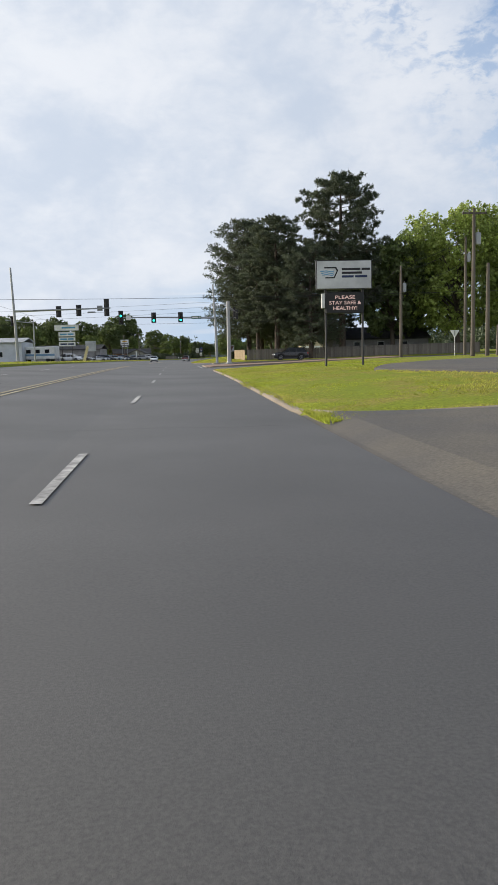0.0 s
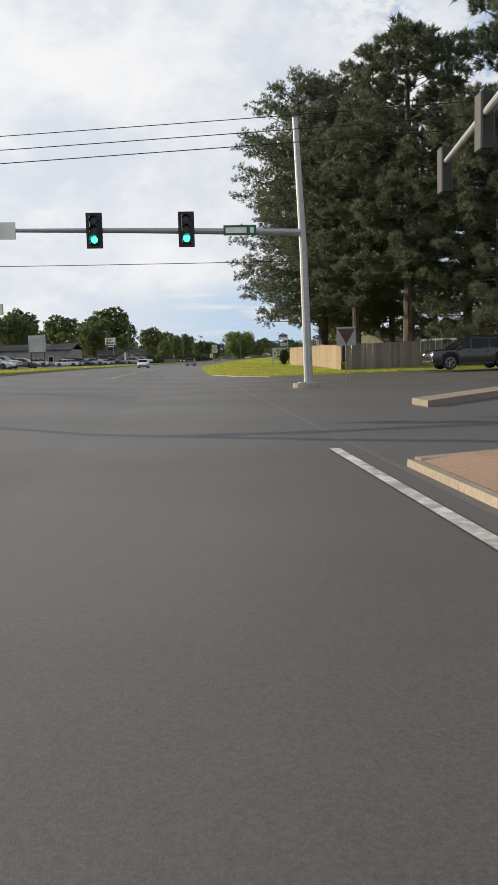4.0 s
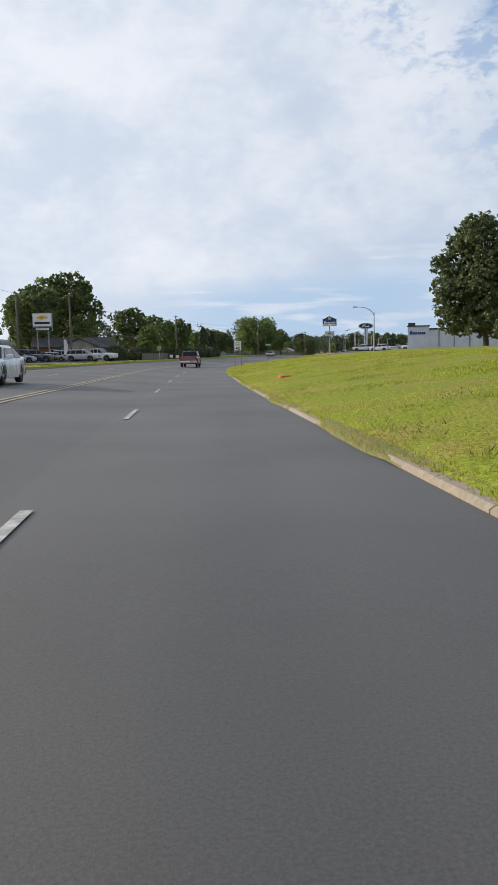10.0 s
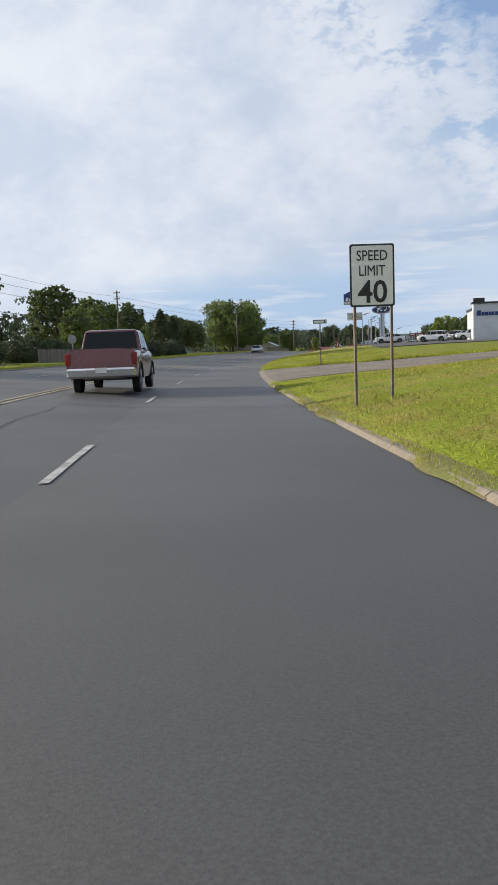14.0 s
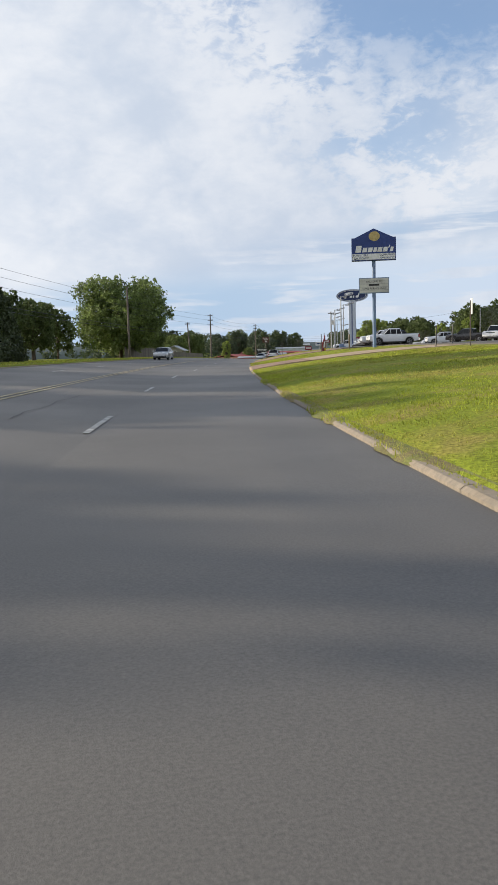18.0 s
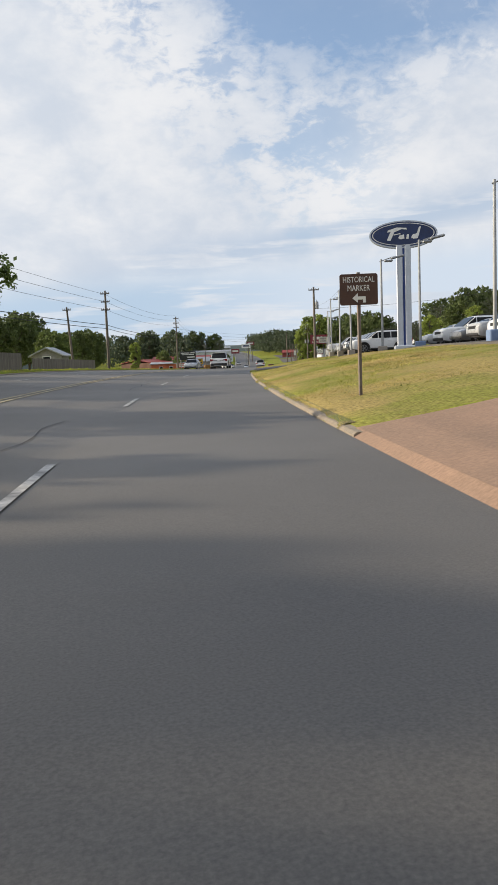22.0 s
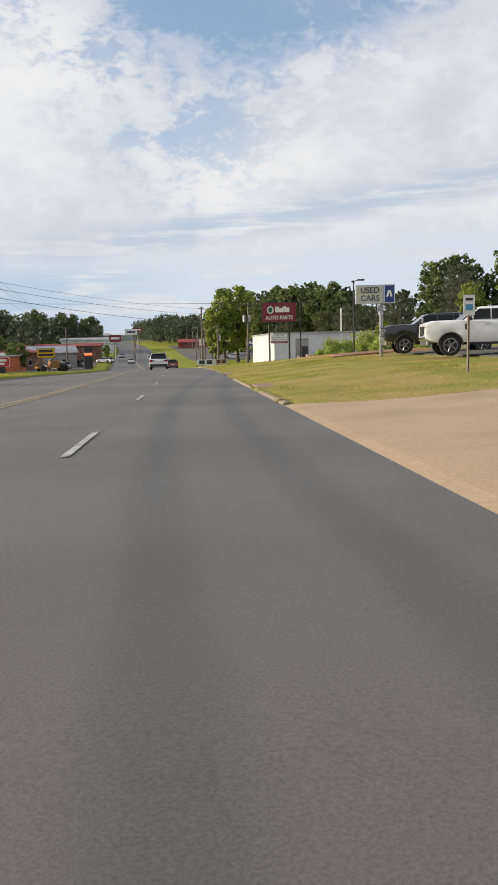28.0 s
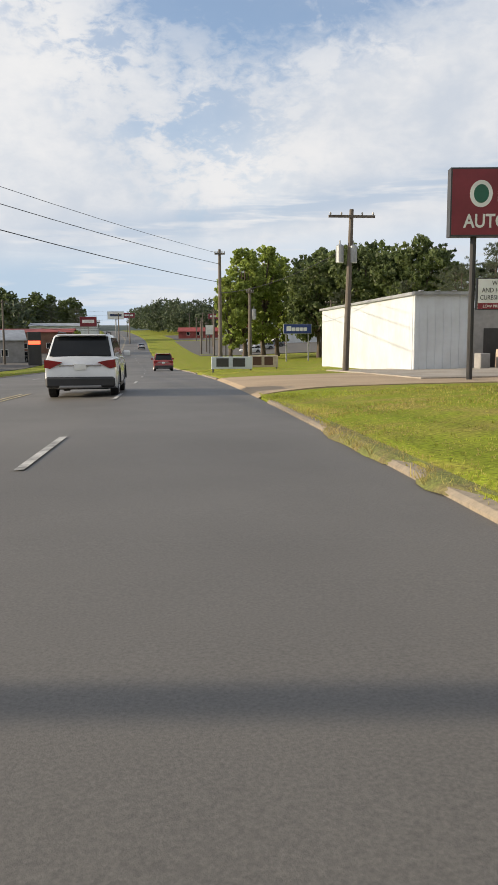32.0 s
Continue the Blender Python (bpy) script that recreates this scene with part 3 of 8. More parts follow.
def kerb_path(name, label, pts, step=1.5, up=0.0, flip=False):
    """Kerb stones along a bent line given as metres along and across."""
    root = tagged(new(name), label, "kerb", kind="structure")
    q = []
    for (s0, l0), (s1, l1) in zip(pts, pts[1:]):
        n = max(1, int(math.hypot(s1 - s0, l1 - l0) / step))
        q += [(s0 + (s1 - s0) * k / n, l0 + (l1 - l0) * k / n) for k in range(n)]
    q.append(pts[-1])
    w = []
    for s, la in q:
        p = spot(s, la)
        p.z = (road_level(s, la) if la < R_KERB + 0.12 else level(s, la) - 0.05) + up
        w.append(p)
    for p, r in zip(w, w[1:]):
        d = r - p
        ob = new("kerb_stone", KERB_MESH)
        ob.parent = root
        ob.matrix_world = Matrix.Translation(p) @ (d.to_track_quat("Y", "Z").to_matrix().to_4x4()) @ Matrix.Diagonal((-1 if flip else 1, d.length / 3.0, 1, 1))
    return root


def patch(name, outline_fn, us, vs_, material, lift, follow=None):
    """A paved sheet laid on the ground: outline_fn(u, v) gives metres along and across."""
    pts, fs = [], []
    for u in us:
        for v in vs_:
            s, la = outline_fn(u, v)
            p = spot(s, la)
            p.z = (road_level(s, la) if la < R_KERB + 0.12 else level(s, la)) + lift * min(max((la - R_KERB + 0.05) / 0.7, 0), 1) - (0.012 if la < R_KERB else 0)
            if follow:
                p.z = follow(s, la)
            pts.append(p)
    w = len(vs_)
    for i in range(len(us) - 1):
        for k in range(w - 1):
            a = i * w + k
            fs.append((a, a + 1, a + w + 1, a + w))
    # the slab's edge goes down into the ground
    n = len(us)
    rim = [k for k in range(w)] + [i * w + w - 1 for i in range(1, n)] + [(n - 1) * w + k for k in range(w - 2, -1, -1)] + [i * w for i in range(n - 2, 0, -1)]
    base = len(pts)
    pts += [pts[i] - Vector((0, 0, 0.4)) for i in rim]
    for j in range(len(rim)):
        q = (j + 1) % len(rim)
        fs.append((rim[j], rim[q], base + q, base + j))
    return part(name, mesh_of(name, pts, fs, material), None)


def driveway(s0, s1, lat1, material, label, flare=3.0, skew=0.0, lift=0.022, name="driveway"):
    """From the road's edge inwards, wider at the mouth; skew shifts it along the road as it goes in."""
    us = [k / 14 for k in range(15)]
    vs_ = [k / 8 for k in range(9)]

    def where(u, v):
        la = R_KERB - 0.04 + (lat1 - R_KERB) * u ** 2
        f = flare * max(0.0, 1 - (la - R_KERB) / 3.0) ** 2
        return s0 - f + (s1 - s0 + 2 * f) * v + skew * (la - R_KERB), la
    ob = patch(name, where, us, vs_, material, lift)
    return tagged(ob, label, "driveway", kind="structure")


driveway(-40, 11.2, 30, ASPHALT_OLD, "dark old asphalt side drive", 2.6)
def street(u, v):
    la = R_KERB - 0.04 + 58 * u ** 2.2
    a, b = np.interp(la, STREET_LAT, STREET_FROM), np.interp(la, STREET_LAT, STREET_TO)
    return a + (b - a) * v, la


tagged(patch("side_street", street, [k / 30 for k in range(31)], [k / 40 for k in range(41)], ASPHALT, 0.02, lambda s, la: max(road_level(s, R_KERB) + 0.012 * (la - 2.05), level(s, la) - 0.10) if la > R_KERB else road_level(s, la) - 0.012), "grey asphalt side street", "road", kind="structure")
kerb_path("kerb_drive", "weathered concrete kerb along the side drive", [(14.5, 2.05), (13.0, 2.45), (12.0, 3.2), (11.5, 4.6), (11.3, 8), (11.3, 14), (11.4, 25)], flip=True)
kerb_path("kerb_corner", "weathered concrete kerb round the corner", list(zip(STREET_TO, STREET_LAT))[:8], up=-0.075, flip=False)
kerb_path("kerb_lawn", "weathered concrete kerb round the lawn", list(zip(STREET_FROM, STREET_LAT))[:9], up=-0.07, flip=True)
driveway(272, 291, 60, GRAVEL, "worn gravelly side street", 2.0, 0.0, name="side_street")
driveway(357, 364, 40, TAN, "pale tan concrete driveway with a joint", 1.5, -0.1)
driveway(357.0, 364.0, 5.6, PINK, "reddish concrete apron at the mouth of the driveway", 1.5, -0.1, 0.030, "driveway_apron")
driveway(379, 387, 11, PINK, "reddish concrete driveway", 1.5, 0.55)
driveway(430, 443, 11, ASPHALT_OLD, "grey asphalt driveway", 1.5, 0.35)
driveway(478, 488, 14, TAN, "tan concrete driveway", 1.5, 0.1)
driveway(556, 569, 14, TAN, "tan concrete driveway", 2.0, 0.15)
# the turning island of red paving, its kerb, and the strip beyond
NEAR_EDGE = [(64.2, 2.35), (65.2, 4.2), (66.8, 6.0), (69.5, 9.0), (73, 12.5), (78, 16.5), (92, 26)]
FAR_EDGE = [(77.8, 2.35), (78.4, 4.6), (79.6, 7.0), (83, 10.5), (87.5, 13.6), (93, 17.5), (108, 28)]


def island(u, v):
    k = min(int(u * 6), 5)
    f = u * 6 - k
    a = [NEAR_EDGE[k][i] * (1 - f) + NEAR_EDGE[k + 1][i] * f for i in (0, 1)]
    b = [FAR_EDGE[k][i] * (1 - f) + FAR_EDGE[k + 1][i] * f for i in (0, 1)]
    return a[0] + (b[0] - a[0]) * v, a[1] + (b[1] - a[1]) * v


tagged(patch("traffic_island", island, [k / 24 for k in range(25)], [k / 10 for k in range(11)], PINK, 0.09), "red paved traffic island", "island", kind="structure")
kerb_path("kerb_island", "pale concrete kerb round the red island", FAR_EDGE[::-1] + NEAR_EDGE, 1.5, 0.05, False)
tagged(patch("traffic_island", lambda u, v: (86.2 + 15 * u + 1.2 * v, 5.0 + 15 * u), [k / 12 for k in range(13)], [0, 0.5, 1], KERB, 0.12), "narrow concrete median strip", "island", kind="structure")
tagged(patch("parking_lot", lambda u, v: (lambda la: (float(np.interp(la, LOT_LAT, LOT_FROM)) * (1 - v) + float(np.interp(la, LOT_LAT, LOT_TO)) * v, la))(7.6 + 42 * u ** 1.8), [k / 20 for k in range(21)], [k / 16 for k in range(17)], ASPHALT_OLD, 0.05),
       "dark asphalt lot beside the lawn", "car park", kind="structure")
tagged(patch("parking_lot", lambda u, v: (385 + 110 * v, 10.2 + 45 * u - 0.6 * v), [k / 14 for k in range(15)], [k / 34 for k in range(35)], ASPHALT_OLD, 0.07),
       "grey asphalt lot of the car dealer", "car park", kind="structure")
tagged(patch("parking_lot", lambda u, v: (334 + 50 * v, 14 + 40 * u), [k / 14 for k in range(15)], [k / 20 for k in range(21)], ASPHALT_OLD, 0.075),
       "grey asphalt lot beside the shop", "car park", kind="structure")
tagged(patch("parking_lot", lambda u, v: (561 + 16 * v, 8.5 + 30 * u), [k / 10 for k in range(11)], [k / 10 for k in range(11)], CONCRETE, 0.065),
       "pale concrete lot of the parts shop", "car park", kind="structure")

tagged(patch("parking_lot", lambda u, v: (689 + 104 * v, 11 + 55 * u), [k / 14 for k in range(15)], [k / 34 for k in range(35)], ASPHALT_OLD, 0.06),
       "grey asphalt lot of the shops beyond the dip", "car park", kind="structure")
tagged(patch("parking_lot", lambda u, v: (800 + 70 * v, 12 + 40 * u), [k / 10 for k in range(11)], [k / 20 for k in range(21)], ASPHALT_OLD, 0.06),
       "grey asphalt lot of the far shops up the hill", "car park", kind="structure")
tagged(patch("parking_lot", lambda u, v: (586 + 130 * v, -15.5 - 46 * u), [k / 12 for k in range(13)], [k / 44 for k in range(45)], ASPHALT_OLD, 0.05, lambda s, la: level(s, la) + 0.05),
       "worn grey lot of the shops over the road", "car park", kind="structure")
tagged(patch("parking_lot", lambda u, v: (496 + 21 * v, 12.0 + 24 * u), [k / 10 for k in range(11)], [k / 12 for k in range(13)], ASPHALT_OLD, 0.05),
       "grey asphalt pad of the used-car lot", "car park", kind="structure")
# a worn bare place on the bank
tagged(patch("bare_earth", lambda u, v: (519 + 9 * v + 1.2 * math.sin(3 * u), 8.6 + 6 * u + 0.7 * math.sin(5 * v)), [k / 10 for k in range(11)], [k / 12 for k in range(13)], DIRT, 0.07),
       "bare reddish earth on the grass bank", "earth", kind="structure")
tagged(patch("parking_lot", lambda u, v: (157 + 146 * v, -16.4 - 30 * u), [k / 10 for k in range(11)], [k / 50 for k in range(51)], ASPHALT_OLD, 0.05, lambda s, la: level(s, la) + 0.05),
       "grey asphalt lot of the dealers over the road", "car park", kind="structure")
# ---- vehicles ----
PAINTS = {
    "white": (0.74, 0.75, 0.76), "silver": (0.42, 0.43, 0.44), "black": (0.012, 0.012, 0.014), "grey": (0.12, 0.125, 0.13),
    "dark blue": (0.025, 0.04, 0.075), "red": (0.28, 0.025, 0.022), "dark red": (0.13, 0.02, 0.02), "pale blue": (0.30, 0.38, 0.45), "beige": (0.42, 0.38, 0.31),
}


def paint(c):
    return mat("car_paint_" + c.replace(" ", "_"), PAINTS[c], 0.28, 0.15 if c != "white" else 0.0, vary=0.05, scale=3, coat=0.8,
               second=tuple(v * 0.86 for v in PAINTS[c]), bigscale=1.3)


KINDS = {
    # body stations: y, top height, share of the half width; cabin: windscreen foot, roof front, roof rear, rear foot
    "sedan": dict(w=0.91, wheel=0.32, axles=(1.42, -1.38), floor=0.22,
                  body=[(2.42, 0.55, 0.70), (2.36, 0.70, 0.86), (2.0, 0.80, 0.95), (1.2, 0.92, 1.0), (0, 0.93, 1.0), (-1.5, 0.97, 1.0), (-2.25, 0.98, 0.93), (-2.4, 0.72, 0.84)],
                  cabin=[(1.15, 0.92), (0.35, 1.42), (-0.85, 1.43), (-1.75, 0.97)], splits=(0.32, -0.62), roofw=0.72),
    "suv": dict(w=0.98, wheel=0.385, axles=(1.46, -1.42), floor=0.27,
                body=[(2.45, 0.62, 0.78), (2.41, 0.88, 0.88), (2.30, 1.0, 0.93), (2.0, 1.06, 0.97), (1.25, 1.11, 1.0), (0, 1.12, 1.0), (-1.9, 1.14, 1.0), (-2.30, 1.12, 0.96), (-2.40, 0.95, 0.95), (-2.44, 0.62, 0.92)],
                cabin=[(1.2, 1.10), (0.32, 1.74), (-1.75, 1.75), (-2.28, 1.12)], splits=(0.3, -0.72, -1.55), roofw=0.78),
    "pickup": dict(w=1.0, wheel=0.41, axles=(1.85, -1.75), floor=0.42,
                   body=[(2.92, 0.72, 0.82), (2.86, 1.14, 0.94), (2.5, 1.2, 0.98), (1.5, 1.24, 1.0), (0, 1.24, 1.0), (-0.95, 1.24, 1.0), (-0.97, 1.26, 1.0), (-2.85, 1.27, 1.0), (-2.92, 0.78, 0.97)],
                   cabin=[(1.35, 1.22), (0.62, 1.9), (-0.72, 1.9), (-0.95, 1.22)], splits=(0.42, -0.25), roofw=0.8),
    "truck": dict(w=1.02, wheel=0.44, axles=(1.98, -1.95), floor=0.56,
                  body=[(3.0, 0.85, 0.93), (2.97, 1.34, 0.97), (2.62, 1.44, 0.99), (1.5, 1.47, 1.0), (0, 1.43, 1.0), (-1.44, 1.43, 1.0), (-1.46, 1.45, 1.0), (-3.0, 1.47, 1.0), (-3.05, 0.92, 0.97)],
                  cabin=[(1.5, 1.45), (0.78, 2.02), (-1.2, 2.04), (-1.44, 1.43)], splits=(0.32, -0.48), roofw=0.8),
}


def car(kind, colour, m, label, group="", category="car", lights=False, name=None, near=False):
    k = KINDS[kind]
    heavy = kind == "truck"
    kind = "pickup" if heavy else kind
    w, pm = k["w"], paint(colour)
    root = thing(name or {"sedan": "sedan_car", "suv": "sport_utility_car", "pickup": "pickup_truck"}[kind], m, label, category, group)
    # body shell: sections along the car, its lower edge rising over the wheels
    r, opening = k["wheel"], k["wheel"] + 0.075
    bys, btops, bwide = ([q[i] for q in k["body"]][::-1] for i in (0, 1, 2))
    ys = set(bys) | {float(y) for y in np.linspace(bys[0], bys[-1], 20)}
    for ya in k["axles"]:
        ys = {y for y in ys if abs(y - ya) > opening + 0.02} | {ya + opening * math.cos(math.pi * q / 10) * f for q in range(11) for f in (1, 1.004) if q in (0, 10) or f == 1}
    bm = bmesh.new()
    rings = []
    for y in sorted(ys, reverse=True):
        top, hw = float(np.interp(y, bys, btops)), w * float(np.interp(y, bys, bwide))
        end = max(0.0, abs(y) - abs(k["axles"][0]) - 0.5)
        fl = k["floor"] + 0.25 * min(end, 0.5)
        for ya in k["axles"]:
            if abs(y - ya) <= opening + 1e-6:
                fl = max(fl, r + math.sqrt(max(opening ** 2 - (y - ya) ** 2, 0.0)))
        prof = [(hw * 0.955, fl), (hw * 0.99, fl + (top - fl) * 0.18), (hw, fl + (top - fl) * 0.5), (hw * 0.985, fl + (top - fl) * 0.78), (hw * 0.955, top - 0.045), (hw * 0.89, top), (hw * 0.5, top + 0.028), (hw * 0.18, top + 0.034)]
        rings.append([bm.verts.new((x, y, z)) for x, z in prof] + [bm.verts.new((-x, y, z)) for x, z in prof[::-1]])
    n = len(rings[0])
    for a, b in zip(rings, rings[1:]):
        for i in range(n):
            bm.faces.new((a[i], a[(i + 1) % n], b[(i + 1) % n], b[i]))
    bm.faces.new(rings[0])
    bm.faces.new(rings[-1])
    body = part("body", bm, pm, root, smooth=True)
    body.data.set_sharp_from_angle(angle=radians(34))
    part("underbody", boxed((-w + 0.27, k["axles"][1] - 0.45, k["floor"] - 0.03), (w - 0.27, k["axles"][0] + 0.45, r + opening * 0.98)), BLACK, root)
    # cabin
    (y0, z0), (y1, z1), (y2, z2), (y3, z3) = k["cabin"]
    wb, wr = w * 0.93, w * k["roofw"]
    bm = bmesh.new()
    low = [(wb, y0, z0 - 0.04), (wb, y3, z3 - 0.04), (-wb, y3, z3 - 0.04), (-wb, y0, z0 - 0.04)]
    high = [(wr, y1, z1 - 0.05), (wr, y2, z2 - 0.05), (-wr, y2, z2 - 0.05), (-wr, y1, z1 - 0.05)]
    top = [(wr * 0.88, y1 - 0.12, z1), (wr * 0.88, y2 + 0.1, z2), (-wr * 0.88, y2 + 0.1, z2), (-wr * 0.88, y1 - 0.12, z1)]
    vs = [[bm.verts.new(p) for p in r] for r in (low, high, top)]
    for a, b in zip(vs, vs[1:]):
        for i in range(4):
            j = (i + 1) % 4
            bm.faces.new((a[i], a[j], b[j], b[i]))
    bm.faces.new(vs[2])
    bm.faces.new(vs[0][::-1])
    bmesh.ops.recalc_face_normals(bm, faces=bm.faces)
    bmesh.ops.bevel(bm, geom=[e for e in bm.edges if max(v.co.z for v in e.verts) > z1 - 0.2], offset=0.05, segments=2, affect="EDGES", profile=0.5)
    cab = part("cabin", bm, pm, root, smooth=True)
    cab.data.set_sharp_from_angle(angle=radians(50))

    def side_x(z):
        return wb + (wr - wb) * (z - z0) / (z1 - z0)

    def front_y(z):
        return y0 + (y1 - y0) * (z - z0) / (z1 - z0)

    def rear_y(z):
        return y3 + (y2 - y3) * (z - z3) / (z2 - z3)

    zl, zh = z0 + 0.05, z1 - 0.10
    cuts = [None, *k["splits"], None]
    for sgn in (1, -1):
        for a, b in zip(cuts, cuts[1:]):
            ya = [front_y(z) - 0.10 if a is None else a - 0.03 for z in (zl, zh)]
            yb = [rear_y(z) + 0.10 if b is None else b + 0.03 for z in (zl, zh)]
            if ya[1] - yb[1] < 0.05 and ya[0] - yb[0] < 0.2:
                continue
            yb = [min(yb[0], ya[0] - 0.02), min(yb[1], ya[1] - 0.02)]
            bm = bmesh.new()
            q = [(sgn * (side_x(z) + 0.012), y, z) for y, z in ((ya[0], zl), (yb[0], zl), (yb[1], zh), (ya[1], zh))]
            inner = [(sgn * (side_x(z) - 0.02), y, z) for y, z in ((ya[0], zl), (yb[0], zl), (yb[1], zh), (ya[1], zh))]
            A, B = [bm.verts.new(p) for p in q], [bm.verts.new(p) for p in inner]
            bm.faces.new(A)
            bm.faces.new(B[::-1])
            for i in range(4):
                bm.faces.new((A[i], A[(i + 1) % 4], B[(i + 1) % 4], B[i]))
            part("side_window", bm, GLASS, root)
    for nm, fy, off in (("windscreen", front_y, 0.015), ("rear_window", rear_y, -0.015)):
        bm = bmesh.new()
        za, zb = (z0 + 0.03, z1 - 0.07) if nm == "windscreen" else (z3 + 0.04, z2 - 0.08)
        pts = [(-side_x(za) + 0.08, fy(za), za), (side_x(za) - 0.08, fy(za), za), (side_x(zb) - 0.07, fy(zb), zb), (-side_x(zb) + 0.07, fy(zb), zb)]
        A = [bm.verts.new((x, y + off, z + 0.01)) for x, y, z in pts]
        B = [bm.verts.new((x, y - off, z - 0.01)) for x, y, z in pts]
        bm.faces.new(A)
        bm.faces.new(B[::-1])
        for i in range(4):
            bm.faces.new((A[i], A[(i + 1) % 4], B[(i + 1) % 4], B[i]))
        part(nm, bm, GLASS, root)
    # wheels inside their openings, with a lip round each
    for y in k["axles"]:
        for sgn in (1, -1):
            lip = [(sgn * (w * 0.992), y + (opening + 0.005) * math.cos(math.pi * q / 8), r + (opening + 0.005) * math.sin(math.pi * q / 8)) for q in range(9)]
            part("wheel_arch", tubed(lip, 0.03 if kind != "sedan" else 0.016, 5), TRIM if kind != "sedan" else pm, root)
            bm = tube(bmesh.new(), [(sgn * (w - 0.25), y, r), (sgn * (w - 0.23), y, r), (sgn * (w - 0.045), y, r), (sgn * (w - 0.022), y, r), (sgn * (w - 0.02), y, r)], [r - 0.04, r, r, r - 0.035, r * 0.69], 20, False)
            tyre = part("wheel", bm, RUBBER, root)
            bm = tube(bmesh.new(), [(sgn * (w - 0.062), y, r), (sgn * (w - 0.024), y, r), (sgn * (w - 0.022), y, r)], [r * 0.70, r * 0.69, r * 0.60], 18, False)
            tube(bm, [(sgn * (w - 0.07), y, r), (sgn * (w - 0.03), y, r)], [r * 0.2, r * 0.15], 8)
            for q in range(5 if near else 4):
                a = 2 * math.pi * q / (5 if near else 4) + 0.3
                tube(bm, [(sgn * (w - 0.045), y + r * 0.12 * math.sin(a), r + r * 0.12 * math.cos(a)), (sgn * (w - 0.038), y + r * 0.63 * math.sin(a), r + r * 0.63 * math.cos(a))], [r * 0.10, r * 0.085], 4)
            part("rim", bm, RIM, tyre)
            part("brake", tubed([(sgn * (w - 0.10), y, r), (sgn * (w - 0.075), y, r)], r * 0.66, 12), BLACK, tyre)
    # ends
    yf, zf = k["body"][1][0], k["body"][1][1] + (0.08 if kind == "suv" else 0)
    yr = k["body"][-1][0]
    zr = k["body"][-2][1] + (0.15 if kind == "suv" else 0)
    hwf, hwr = w * k["body"][1][2], w * k["body"][-2][2]
    lamp = HEADLAMP_ON if lights else HEADLAMP
    for sgn in (1, -1):
        part("headlight", boxed(*sorted_box((sgn * hwf * 0.60, yf - 0.22, zf - 0.21), (sgn * hwf * 0.985, yf + 0.012, zf - 0.08)), 0.03), lamp, root)
        hi = 0.36 if kind == "pickup" else 0.22
        if kind == "suv":
            lens = [(0.50, zr - 0.10), (0.80, zr - 0.05), (1.0, zr - 0.03), (1.01, zr - 0.24), (0.84, zr - 0.27), (0.68, zr - 0.19)]
            part("tail_light", plated([(sgn * hwr * x_, z_) for x_, z_ in lens], yr - 0.02, yr + 0.20), TAIL, root)
        else:
            part("tail_light", boxed(*sorted_box((sgn * hwr * (0.86 if kind == "pickup" else 0.62), yr - 0.02, zr - 0.06 - hi), (sgn * hwr * 1.01, yr + 0.16, zr - 0.08)), 0.02), TAIL, root)
        zm = k["cabin"][0][1]
        part("mirror", boxed(*sorted_box((sgn * (w - 0.02), k["cabin"][0][0] - 0.35, zm), (sgn * (w + 0.2), k["cabin"][0][0] - 0.2, zm + 0.16)), 0.03), pm if kind != "pickup" else BLACK, root)
        for yy in (k["splits"][0], k["splits"][1]) if near else ():
            part("door_handle", boxed(*sorted_box((sgn * (w * 0.97), yy + 0.02, zm - 0.16), (sgn * (w + 0.02), yy + 0.2, zm - 0.12))), pm if kind != "pickup" else CHROME, root)
    part("grille", boxed((-hwf * 0.58, yf - 0.05, zf - (0.52 if heavy else 0.34)), (hwf * 0.56, yf + 0.03, zf - 0.08), 0.02), CHROME if kind == "pickup" else BLACK, root)
    if heavy:
        for q in range(3):
            part("grille_bar", boxed((-hwf * 0.50, yf + 0.025, zf - 0.22 - 0.12 * q), (hwf * 0.48, yf + 0.045, zf - 0.17 - 0.12 * q)), BLACK, root)
        part("front_skirt", boxed((-hwf * 0.9, yf - 0.15, k["floor"] - 0.12), (hwf * 0.9, yf - 0.02, k["floor"] + 0.1), 0.03), RIM, root)
        for sgn in (1, -1):
            part("running_board", boxed(*sorted_box((sgn * (w - 0.12), -1.3, k["floor"] - 0.1), (sgn * (w + 0.04), 1.2, k["floor"] - 0.02))), BLACK, root)
            part("fender_vent", boxed(*sorted_box((sgn * (w - 0.01), 1.28, 1.08), (sgn * (w + 0.012), 1.4, 1.32))), BLACK, root)
            part("mirror_glass", boxed(*sorted_box((sgn * (w + 0.06), k["cabin"][0][0] - 0.42, 1.5), (sgn * (w + 0.24), k["cabin"][0][0] - 0.3, 1.78)), 0.03), CHROME, root)
    part("front_bumper", boxed((-hwf * 0.97, yf - 0.2, k["floor"] + 0.08), (hwf * 0.95, yf + 0.06, k["floor"] + 0.28), 0.06), CHROME if kind == "pickup" else TRIM, root)
    part("rear_bumper", boxed((-hwr * 0.98, yr - 0.09, k["floor"] + 0.06), (hwr * 0.98, yr + 0.2, k["floor"] + 0.34), 0.05), CHROME if kind == "pickup" else TRIM, root)
